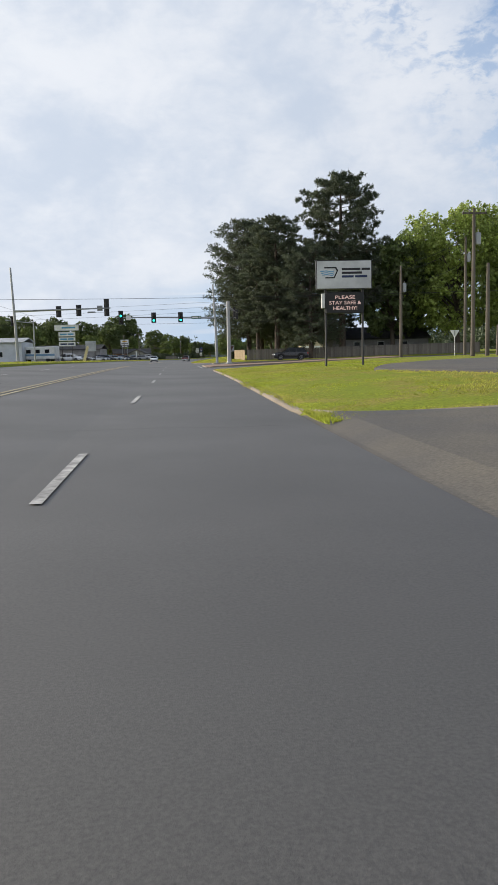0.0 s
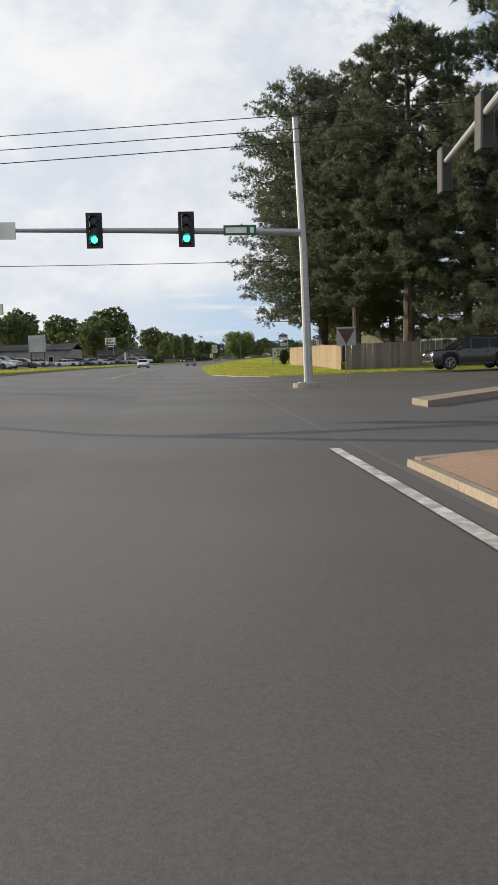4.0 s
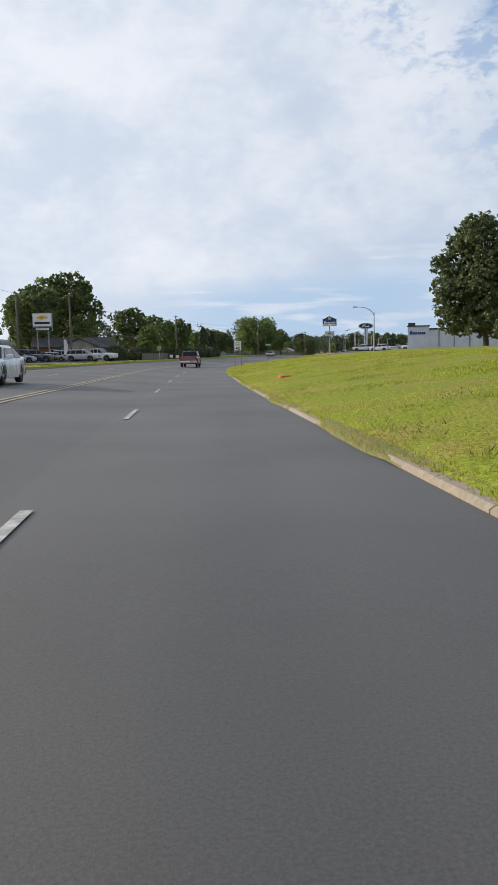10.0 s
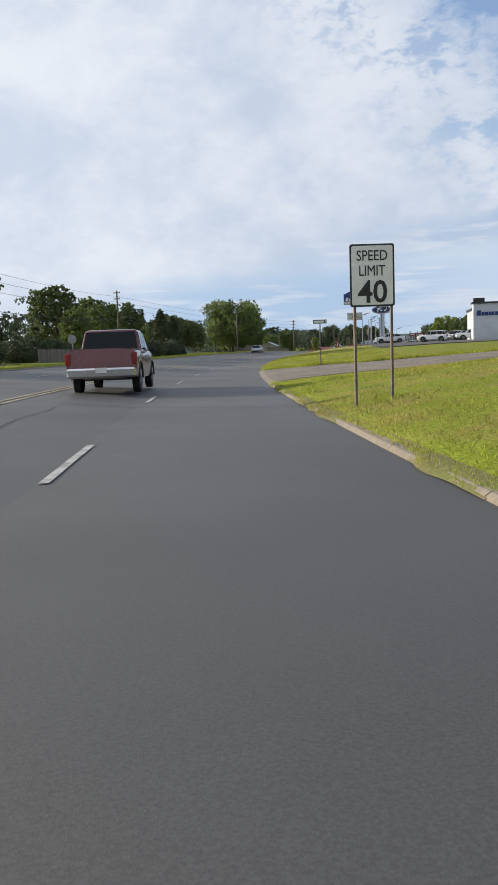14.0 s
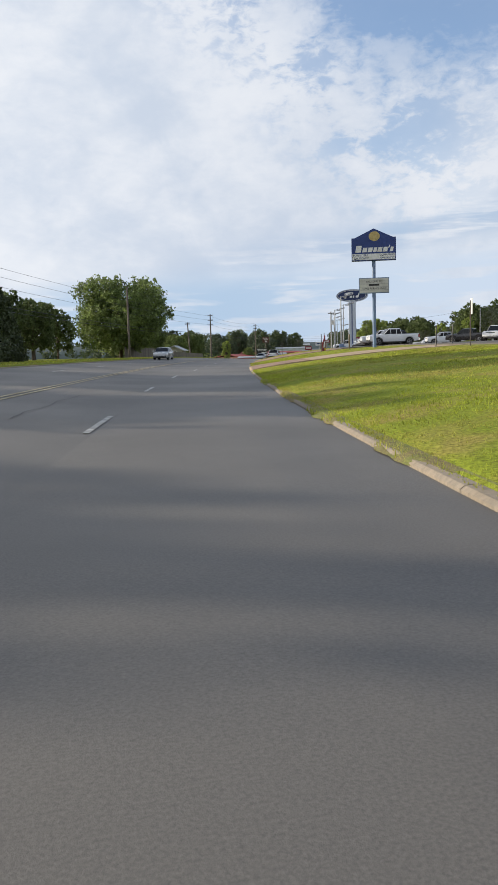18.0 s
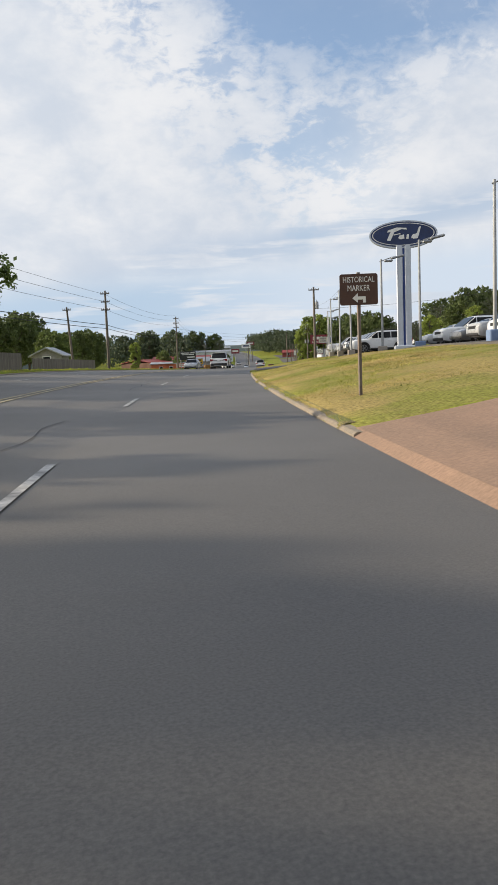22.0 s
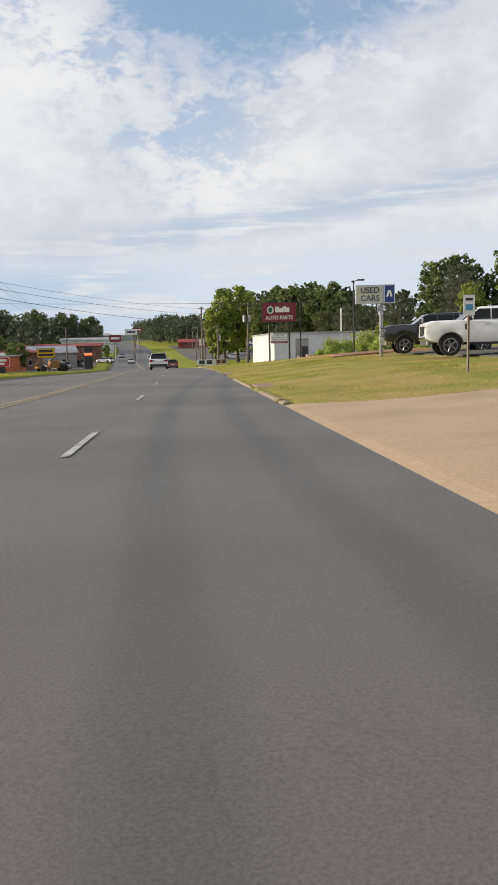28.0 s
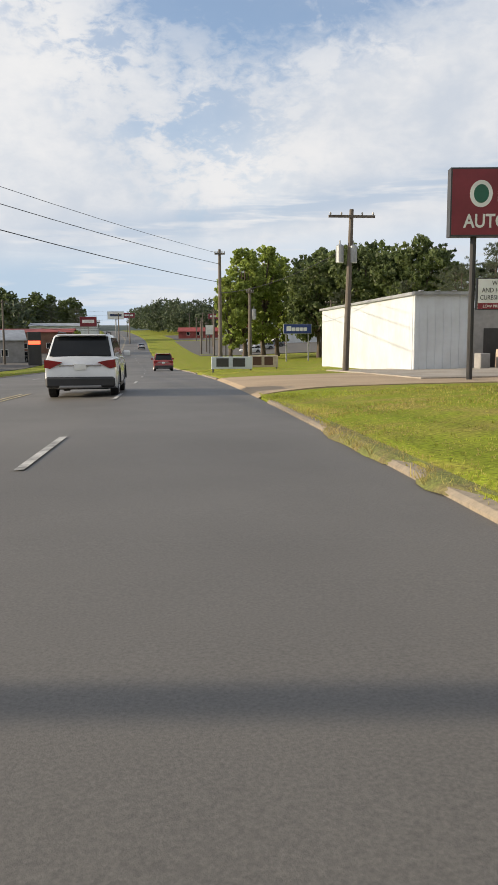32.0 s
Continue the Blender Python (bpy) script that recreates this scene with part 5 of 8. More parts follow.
scatter(light, [(492, -30, 0.45, 10), (507, -34, 0.5, 80), (522, -37, 0.5, 200), (620, -30, 0.4, 0), (640, -38, 0.55, 100)])
# woods behind the lots
woods = [(480, 62, 0.98, 0), (500, 66, 1.04, 60), (520, 60, 0.98, 110), (560, 44, 0.98, 170), (576, 48, 1.04, 220), (592, 43, 0.98, 280), (606, 47, 1.10, 330), (622, 42, 0.98, 40), (640, 46, 0.98, 90), (600, 58, 1.22, 130), (570, 60, 1.22, 200), (545, 56, 1.10, 10), (460, 66, 0.98, 300), (440, 70, 0.92, 20), (420, 74, 0.98, 75), (400, 72, 0.85, 150), (656, 40, 0.98, 250)]
for s_, la, k, tn in woods[::3]:
    copy_thing(broad, stand(s_, la, tn, -0.1, k * 0.84))
pine_f = pine_tree("pine_tree", "tall dark pine in the woods behind the lots", 21.0, 6.2, 37, 0.3, stand(556, 52, 0, -0.1, 0.65), 36, True, 14, 0.46, 0.035, 5)
scatter(pine_f, [(s_, la, 1.18 * k, tn) for s_, la, k, tn in ((444, 50, 0.62, 20), (456, 58, 0.68, 80), (468, 52, 0.62, 140), (484, 56, 0.7, 200), (496, 50, 0.64, 260), (508, 56, 0.7, 310), (522, 52, 0.66, 30), (538, 50, 0.7, 100), (432, 60, 0.65, 150), (416, 62, 0.7, 210), (552, 48, 0.76, 0), (568, 44, 0.85, 90), (584, 52, 0.92, 180), (598, 45, 0.88, 270), (614, 50, 0.85, 45), (632, 40, 0.88, 135), (648, 36, 0.92, 225), (510, 70, 0.85, 300), (470, 74, 0.85, 30), (430, 80, 0.79, 60), (530, 64, 0.85, 10))])
for s_, la, k, tn in woods[1::3] + woods[2::3]:
    copy_thing(pine_f, stand(s_, la, tn, -0.1, k * 0.88))
light_b = broad_tree("poplar_tree", "tall light green leafy tree with several stems", 17.0, 7.0, 77, LEAF_LIGHT, 24000, 0.18, 0.06, 34)
light_b.matrix_world = stand(664, 10.1, 0, -0.1, 1.12)
scatter(light_b, [(668, 13.6, 1.05, 80), (676, 17.0, 1.0, 160), (661, 7.6, 0.75, 250), (552, 34, 0.5, 60), (536, 40, 0.5, 100)])
scatter(light_b, [(557, 21.5, 0.24, 30), (585, 52, 0.55, 10), (590, 44, 0.6, 200)])
scatter(broad, [(391, -25, 0.40, 0), (397, -26, 0.44, 70), (404, -25, 0.40, 150), (411, -27.5, 0.43, 220), (418, -27, 0.38, 10)])
bush = shrub("wild_shrub", "ragged wild green shrub on the bank", 1.5, 2.6, 51, LEAF_LIGHT, stand(543, 13.2, 0), 3600, 0.07, True)
for s_, la, k, tn in ((541, 15.0, 0.75, 50), (540, 16.2, 1.25, 200), (538.5, 17.0, 0.7, 110), (536, 19.5, 0.6, 170), (546.5, 12.6, 0.6, 20), (534.5, 21, 0.5, 40), (533, 22.5, 0.6, 250), (531, 25.5, 0.5, 300), (548, 14.8, 0.5, 80), (542.5, 14.2, 0.9, 140), (537.5, 18.2, 0.9, 310)):
    copy_thing(bush, stand(s_, la, tn, -0.1, k))

scatter(broad, [(655, 21, 0.85, 15), (649, 27, 0.9, 130), (642, 33, 0.9, 210), (660, 30, 1.0, 300), (668, 24, 1.0, 40)])
scatter(pine_f, [(646, 23, 0.72, 10), (638, 30, 0.75, 100), (628, 33, 0.8, 200), (618, 30, 0.75, 330)])
scatter(pine_f, [(802, -33, 0.8, 20), (812, -42, 0.9, 140), (806, -52, 0.95, 260), (796, -62, 0.9, 60)])
scatter(broad, [(818, -36, 0.8, 10), (822, -47, 0.9, 120), (812, -58, 0.95, 230), (800, -70, 0.95, 330)])
scatter(light_b, [(700, -21.5, 0.3, 40), (604, -40, 0.5, 100)])
# far woods and the ridge on the horizon, distance haze put into their colours
far_tree = broad_tree("far_tree", "distant green tree on the hill", 15.0, 11.0, 91, HAZY_LEAF, 3000, 0.5, 0.12, 20)
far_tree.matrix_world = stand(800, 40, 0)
rng = np.random.default_rng(5)
for i in range(34):
    s_ = 690 + 120 * rng.random()
    la = (56 + 60 * rng.random() ** 1.3) if i % 3 else -(46 + 70 * rng.random())
    copy_thing(far_tree, stand(s_, la, 360 * rng.random(), -0.5, 0.7 + 0.6 * rng.random()))


def far_woods(name, label, count, where, seed, material):
    """A stretch of distant wood: trunks and crowns of many trees in one mesh of leaves."""
    rng_ = np.random.default_rng(seed)
    cs, sp = [], []
    for _ in range(count):
        p = where(rng_)
        h_ = 9 + 7 * rng_.random()
        for k in range(22):
            d = rng_.normal(size=3)
            d /= np.linalg.norm(d)
            cs.append((p.x + d[0] * h_ * 0.3, p.y + d[1] * h_ * 0.3, p.z + h_ * (0.58 + 0.40 * d[2])))
            sp.append(h_ * 0.10)
    return tagged(part(name, leaf_mesh(name, cs, np.array(sp), 14, 0.5, material, rng_, 0.7), None), label, "trees", kind="stuff")


far_woods("far_woods", "dense green woods on the distant hill", 330, lambda r: spot(872 + 260 * r.random(), 11 + 100 * r.random() ** 1.4), 61, HAZY_LEAF)
far_woods("far_woods", "distant green woods over the road", 200, lambda r: spot(700 + 480 * r.random(), -(34 + 105 * r.random())), 62, HAZY_LEAF)
far_woods("far_woods", "distant green woods behind the lots", 130, lambda r: spot(180 + 420 * r.random(), 88 + 50 * r.random()), 63, HAZY_LEAF)
far_woods("far_woods", "distant green woods behind the dealers", 130, lambda r: spot(110 + 460 * r.random(), -(72 + 60 * r.random())), 64, HAZY_LEAF)


def ridge(name, radius, height, seed, material, label):
    vs, fs = [], []
    n = 360
    for k in range(n):
        a = 2 * math.pi * k / n
        x, y = 60 + radius * math.cos(a), 350 + radius * math.sin(a)
        h = height * (0.72 + 0.35 * noise.noise(Vector((math.cos(a) * 4, math.sin(a) * 4, seed))) + 0.10 * noise.noise(Vector((math.cos(a) * 30, math.sin(a) * 30, seed))) + 0.05 * noise.noise(Vector((math.cos(a) * 120, math.sin(a) * 120, seed))))
        for f, dr in ((-0.3, 0), (0.45, 60), (0.85, 150), (1.0, 260), (0.4, 500)):
            q = 1 + dr / radius
            vs.append((60 + (x - 60) * q, 350 + (y - 350) * q, h * f))
    for k in range(n):
        for j in range(4):
            a, b = k * 5 + j, ((k + 1) % n) * 5 + j
            fs.append((a, b, b + 1, a + 1))
    ob = part(name, mesh_of(name, vs, fs, material, True), None)
    return tagged(ob, label, "hill", kind="structure")


# the ridge's blue tint is air haze painted into the wood colour
RIDGE = mat("hazy_far_wood", (0.055, 0.08, 0.075), 0.95, vary=0.35, scale=0.06, bump=0.8, bscale=0.05, second=(0.04, 0.06, 0.06), bigscale=0.01)
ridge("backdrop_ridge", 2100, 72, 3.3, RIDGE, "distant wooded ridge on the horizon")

# ---- poles, signals, signs ----
RED = mat("red_sign_face", (0.20, 0.018, 0.028), 0.5, vary=0.08, second=(0.165, 0.015, 0.024))
BLUE = mat("blue_sign_face", (0.018, 0.045, 0.20), 0.45, vary=0.08, second=(0.015, 0.036, 0.16))
NAVY = mat("navy_sign_face", (0.012, 0.03, 0.11), 0.4, vary=0.08)
SKYBLUE = mat("light_blue_shape", (0.10, 0.33, 0.55), 0.5, vary=0.05)
GREEN = mat("green_sign_face", (0.01, 0.12, 0.07), 0.45, vary=0.08)
BROWN = mat("brown_sign_face", (0.075, 0.03, 0.016), 0.5, vary=0.12)
YELLOW = mat("yellow_sign_face", (0.75, 0.45, 0.01), 0.5, vary=0.06)
ORANGE = mat("orange_paint", (0.62, 0.13, 0.03), 0.7, vary=0.15)
CREAM = mat("cream_wall", (0.62, 0.52, 0.36), 0.85, vary=0.08, scale=4)
BLUEPOLE = mat("blue_grey_pole_paint", (0.18, 0.26, 0.42), 0.45, vary=0.08)
SILVERPAINT = mat("silver_panel_paint", (0.52, 0.56, 0.62), 0.4, 0.2, vary=0.06, second=(0.46, 0.50, 0.56))
LED_RED = mat("red_led", (0.5, 0.03, 0.01), 0.5, glow=(1.0, 0.12, 0.05, 2.2))
LED_WARM = mat("led_letters", (0.6, 0.45, 0.4), 0.5, glow=(1.0, 0.62, 0.52, 0.4))
GREEN_LAMP = mat("green_signal_lamp", (0.02, 0.5, 0.4), 0.2, glow=(0.05, 1.0, 0.72, 2.6))
DARK_LENS = mat("unlit_signal_lens", (0.03, 0.012, 0.01), 0.25, vary=0.1)
SIDING = mat("white_metal_siding", (0.60, 0.63, 0.66), 0.5, vary=0.05, scale=3, second=(0.53, 0.55, 0.57), bigscale=0.5)
SHINGLE = mat("dark_roof_shingle", (0.055, 0.052, 0.05), 0.9, vary=0.3, scale=14, bump=0.4, bscale=20)
TINROOF = mat("tin_roof", (0.42, 0.43, 0.44), 0.45, 0.4, vary=0.12, scale=3)
BRICKWALL = mat("brown_brick", (0.20, 0.11, 0.075), 0.9, vary=0.3, scale=9, bump=0.3, bscale=20)
GREYWALL = mat("grey_wall", (0.30, 0.29, 0.28), 0.85, vary=0.12, scale=4)
# for the side-street fence this grey is shade put into the board colour
GREYBOARD = mat("weathered_shaded_board", (0.19, 0.165, 0.14), 0.9, vary=0.25, scale=5, bump=0.3, bscale=14, second=(0.13, 0.115, 0.10), obj_random=0.25, stretch=(5, 5, 0.6))
RUST = mat("rusty_machine_paint", (0.30, 0.15, 0.04), 0.8, vary=0.4, scale=7, second=(0.12, 0.06, 0.03), bigscale=2.0)
CERAMIC = mat("insulator_ceramic", (0.35, 0.33, 0.30), 0.3, vary=0.1)
BLACKBOARD = mat("black_sign_board", (0.014, 0.016, 0.015), 0.5, vary=0.1)


def post(parent, x, y, z0, z1, r=0.03, material=POSTGREEN, name="post", n=6):
    return part(name, tubed([(x, y, z0), (x, y, z1)], r, n), material, parent)


def panel(parent, x0, z0, x1, z1, y0, y1, face, name="panel", edge=None, r=0.0, rim=0.0):
    """A sign panel: body with a face a little proud of it."""
    shape = round_rect(x0, z0, x1, z1, r) if r else [(x0, z0), (x1, z0), (x1, z1), (x0, z1)]
    body = part(name, plated(shape, y0, y1), edge or SIGNBACK, parent)
    q = rim
    shape = round_rect(x0 + q, z0 + q, x1 - q, z1 - q, max(r - q, 0.004)) if r else [(x0 + q, z0 + q), (x1 - q, z0 + q), (x1 - q, z1 - q), (x0 + q, z1 - q)]
    part("face", plated(shape, y0 - 0.006, y0 + 0.002), face, body)
    return body


def wood_pole(s_, la, h, label, arm=(1.1,), cans=0, lean=0.0, turn=0.0, insul=True, name="utility_pole"):
    root = thing(name, stand(s_, la, turn), label, "utility pole", "utility poles along the road")
    top = Vector((lean * h, 0, h))
    part("pole", tubed([(0, 0, -0.4), top * 0.5, top], [0.17, 0.145, 0.105], 10), WOODPOLE, root)
    for i, a in enumerate(arm):
        z = h - 0.35 - 0.9 * i
        x0 = lean * z
        cross = part("crossarm", boxed((x0 - a, -0.16, z - 0.06), (x0 + a, -0.06, z + 0.06)), WOODPOLE, root)
        for x in (-0.92, -0.45, 0.45, 0.92):
            part("insulator", tubed([(x0 + x * a, -0.11, z + 0.06), (x0 + x * a, -0.11, z + 0.12), (x0 + x * a, -0.11, z + 0.2)], [0.02, 0.05, 0.035], 6), CERAMIC, cross)
    for i in range(cans):
        sx = (-1 if i % 2 else 1)
        z = h - 2.1
        can = part("transformer", tubed([(sx * 0.33, 0, z - 0.45), (sx * 0.33, 0, z + 0.35), (sx * 0.33, 0, z + 0.42)], [0.2, 0.2, 0.1], 12), GALV, root)
        part("bushing", tubed([(sx * 0.33, 0, z + 0.42), (sx * 0.33, 0, z + 0.62)], 0.035, 6), CERAMIC, can)
    return root, root.matrix_world


def wire(points, r=0.012, sag=0.35, name="overhead_cable", label="thin black overhead cable between poles", group="overhead cables"):
    bm = bmesh.new()
    for a, b in zip(points, points[1:]):
        a, b = Vector(a), Vector(b)
        pts = [a.lerp(b, k / 12) - Vector((0, 0, 4 * sag * (k / 12) * (1 - k / 12))) for k in range(13)]
        tube(bm, pts, r, 4, False)
    return tagged(part(name, bm, CABLE), label, "cable", group)


def high(s_, la, z):
    """A place at a height over the road's own level there."""
    p = spot(s_, off(s_, la))
    p.z = float(np.interp(s_, AS, AX[:, 2])) + z
    return p


def signal_head(parent, x, y, z, lamps, lit=None, face=-1, back=True, w=0.34):
    """Lamps stacked; face -1 looks down the road, 1 up it; lit is the lamp, from the top, that glows green."""
    hh = 0.34 * lamps
    head = part("signal_head", boxed((x - w / 2, y - 0.12, z - hh / 2), (x + w / 2, y + 0.12, z + hh / 2), 0.02), BLACK, parent)
    if back:
        part("backplate", boxed((x - w / 2 - 0.12, y + face * 0.0 - 0.012, z - hh / 2 - 0.12), (x + w / 2 + 0.12, y + 0.012, z + hh / 2 + 0.12)), BLACK, head)
    for i in range(lamps):
        zc = z + hh / 2 - 0.34 * (i + 0.5)
        yl = y + face * 0.125
        part("signal_lens", tubed([(x, yl - face * 0.02, zc), (x, yl + face * 0.012, zc)], 0.125, 14), GREEN_LAMP if lit == i else DARK_LENS, head)
        bm = bmesh.new()
        n = 12
        ring = []
        for k in range(n + 1):
            a = math.pi * (-0.15 + 1.3 * k / n)
            ring.append([bm.verts.new((x + rr * math.cos(a), yy, zc + rr * math.sin(a))) for rr, yy in ((0.15, yl), (0.15, yl + face * 0.24), (0.142, yl + face * 0.24), (0.142, yl))])
        for p, q in zip(ring, ring[1:]):
            for k in range(3):
                bm.faces.new((p[k], q[k], q[k + 1], p[k + 1]))
        part("visor", bm, BLACK, head)
    return head


# mast with the three signals over the lanes
root = thing("traffic_signal_mast", stand(99.8, 4.5, 0), "grey steel traffic signal mast with green lights over the lanes", "traffic light")
part("foundation", tubed([(0, 0, -0.2), (0, 0, 0.16)], 0.5, 16), CONCRETE, root)
part("base_plate", boxed((-0.28, -0.28, 0.14), (0.28, 0.28, 0.2), 0.02), GALV, root)
part("pole", tubed([(0.1, 0, 0.1), (0.0, 0, 5), (-0.22, 0, 9.8)], [0.17, 0.145, 0.1], 12), GALV, root)
part("mast_arm", tubed([(-0.1, 0, 5.72), (-6, 0, 5.86), (-12.2, 0, 5.95)], [0.13, 0.095, 0.06], 10), GALV, root)
signal_head(root, -4.3, -0.2, 5.85, 3, 2)
signal_head(root, -7.6, -0.2, 5.85, 3, 2)
signal_head(root, -11.6, -0.2, 5.95, 4, 1)
panel(root, -11.0, 5.6, -10.4, 6.2, -0.12, -0.08, SIGNWHITE, "turn_sign")
st = panel(root, -2.95, 5.62, -1.75, 5.98, -0.16, -0.13, GREEN, "street_name_sign", rim=0.0)
bars([(0.06, 0.7), (0.8, 0.92)], -2.95, -1.75, 5.8, 0.2, -0.168, SIGNWHITE, st)
# mast over the side street
root = thing("traffic_signal_mast", stand(77.4, 4.85, 0), "grey steel signal mast on the red island beside the road", "traffic light")
part("foundation", tubed([(0, 0, -0.1), (0, 0, 0.14)], 0.55, 18), CONCRETE, root)
part("base_plate", boxed((-0.3, -0.3, 0.12), (0.3, 0.3, 0.18), 0.02), GALV, root)
for x in (-0.22, 0.22):
    for y in (-0.22, 0.22):
        part("anchor_bolt", tubed([(x, y, 0.16), (x, y, 0.27)], 0.025, 6), GALV, root)
part("pole_skirt", tubed([(0, 0, 0.18), (0, 0, 0.42)], [0.24, 0.2], 12), GALV, root)
part("pole", tubed([(0, 0, 0.15), (0, 0, 3), (0, 0, 6.1)], [0.19, 0.175, 0.16], 14), GALV, root)
part("mast_arm", tubed([(0, 0, 5.5), (0.75, 5.5, 5.62), (1.75, 12.9, 5.7)], [0.12, 0.09, 0.06], 10), GALV, root)
for y in (8.2, 12.2):
    part("signal_head", boxed((0.136 * y - 0.14, y - 0.19, 4.95), (0.136 * y + 0.14, y + 0.19, 6.05), 0.03), BLACK, root)
# mast from the far corner, its lights turned to the other traffic
root = thing("traffic_signal_mast", stand(92.5, -18.3, 0), "grey steel signal mast with lights turned away", "traffic light")
part("foundation", tubed([(0, 0, -0.2), (0, 0, 0.16)], 0.5, 16), CONCRETE, root)
part("pole", tubed([(0, 0, 0.1), (-0.15, 0, 5), (-0.35, 0, 10.6)], [0.17, 0.15, 0.1], 12), GALV, root)
part("mast_arm", tubed([(-0.15, 0, 5.75), (5, 0, 5.85), (10.6, 0, 5.95)], [0.13, 0.095, 0.06], 10), GALV, root)
part("luminaire", boxed((8.0, -0.12, 5.45), (8.9, 0.12, 5.6), 0.04), GALV, root)
signal_head(root, 4.75, 0.2, 5.65, 3, None, 1)
signal_head(root, 7.0, 0.2, 5.75, 3, None, 1)
signal_head(root, 10.15, 0.2, 6.05, 5, None, 1)
panel(root, 9.1, 5.65, 9.7, 6.25, 0.05, 0.09, SIGNBACK, "turn_sign")
root = thing("signal_pole", stand(107, -19.0, 0), "short grey signal pole with a side arm", "traffic light")
part("pole", tubed([(0, 0, -0.2), (0, 0, 5.3)], [0.1, 0.08], 10), GALV, root)
part("mast_arm", tubed([(0, 0, 5.1), (-3.6, 0, 5.5)], [0.06, 0.04], 8), GALV, root)
signal_head(root, -2.6, 0, 5.4, 3, None, -1)

# campus sign on the lawn
root = thing("campus_sign", stand(40.0, 8.3, -3), "white campus sign board with a lit message display on dark posts", "sign")
for x in (-0.92, 0.95):
    post(root, x, 0, -0.3, 5.2, 0.055, STEEL_DARK, n=8)
body = panel(root, -1.4, 3.82, 1.4, 5.25, -0.15, 0.15, mat("lit_sign_face", (0.66, 0.66, 0.66), 0.4, vary=0.04), "panel", STEEL_DARK, rim=0.04)
wave = part("logo_shape", plated([(-1.0, 4.85), (-0.45, 4.85), (-0.38, 4.72), (-0.52, 4.42), (-0.95, 4.42), (-0.95, 4.36), (-0.48, 4.36), (-0.3, 4.74), (-0.4, 4.92), (-1.0, 4.92)], -0.166, -0.157), SIGNBLACK, body)
for i in range(3):
    z = 4.72 - 0.09 * i
    part("logo_wave", plated([(-1.2 + 0.05 * i, z), (-0.9, z + 0.03), (-0.62, z - 0.02), (-0.5, z + 0.02), (-0.5, z - 0.02), (-0.62, z - 0.06), (-0.9, z - 0.01), (-1.2 + 0.05 * i, z - 0.04)], -0.166, -0.157), SKYBLUE, body)
for z, spans, m_ in ((4.80, [(0, 0.66), (0.70, 1.0)], SIGNBLACK), (4.62, [(0, 0.72)], SIGNBLACK), (4.44, [(0, 0.42), (0.47, 0.9)], NAVY)):
    bars(spans, -0.12, 1.3, z, 0.11, -0.157, m_, body)
disp = part("display", boxed((-0.92, -0.12, 2.62), (1.0, 0.12, 3.68), 0.02), BLACK, root)
for i, (tx, w_) in enumerate((("PLEASE", 1.0), ("STAY SAFE &", 1.6), ("HEALTHY!", 1.2))):
    lettering(tx, w_, 0.17, 0.05, 3.42 - 0.27 * i, -0.122, LED_WARM, disp)
part("control_box", boxed((-1.14, -0.1, 2.9), (-0.98, 0.1, 3.62), 0.01), SIGNWHITE, root)

# yield sign seen from behind, and others by the side street
root = thing("yield_sign", stand(72, 25.4, 170), "yield sign seen from its bare back on a thin post", "road sign")
post(root, 0, 0, -0.2, 2.3, 0.03, GALV)
part("panel", plated([(-0.42, 2.35), (0.42, 2.35), (0, 1.6)], -0.05, -0.035), SIGNWHITE, root)
root = thing("yield_sign", stand(102, 6.5, 0), "small dark yield sign on a post at the corner", "road sign")
post(root, 0, 0, -0.2, 2.1, 0.03, POSTGREEN)
part("panel", boxed((-0.38, -0.05, 1.5), (0.38, -0.03, 2.25)), SIGNBACK, root)
part("face", plated([(-0.36, 2.18), (0.36, 2.18), (0, 1.56)], -0.058, -0.05), BROWN, root)
for s_, la, h_, ar in ((57, 21.5, 10.6, (0.9,)), (56, 22.2, 6.6, ()), (78.0, 22.0, 9.0, ()), (83.0, 30.3, 12.3, ())):
    wood_pole(s_, la, h_, "weathered wooden utility pole by the lawn", ar, 1 if h_ > 8.3 else 0)
wood_pole(55.5, 22.8, 2.2, "short yellow guy-wire marker post beside the poles", (), name="marker_post")


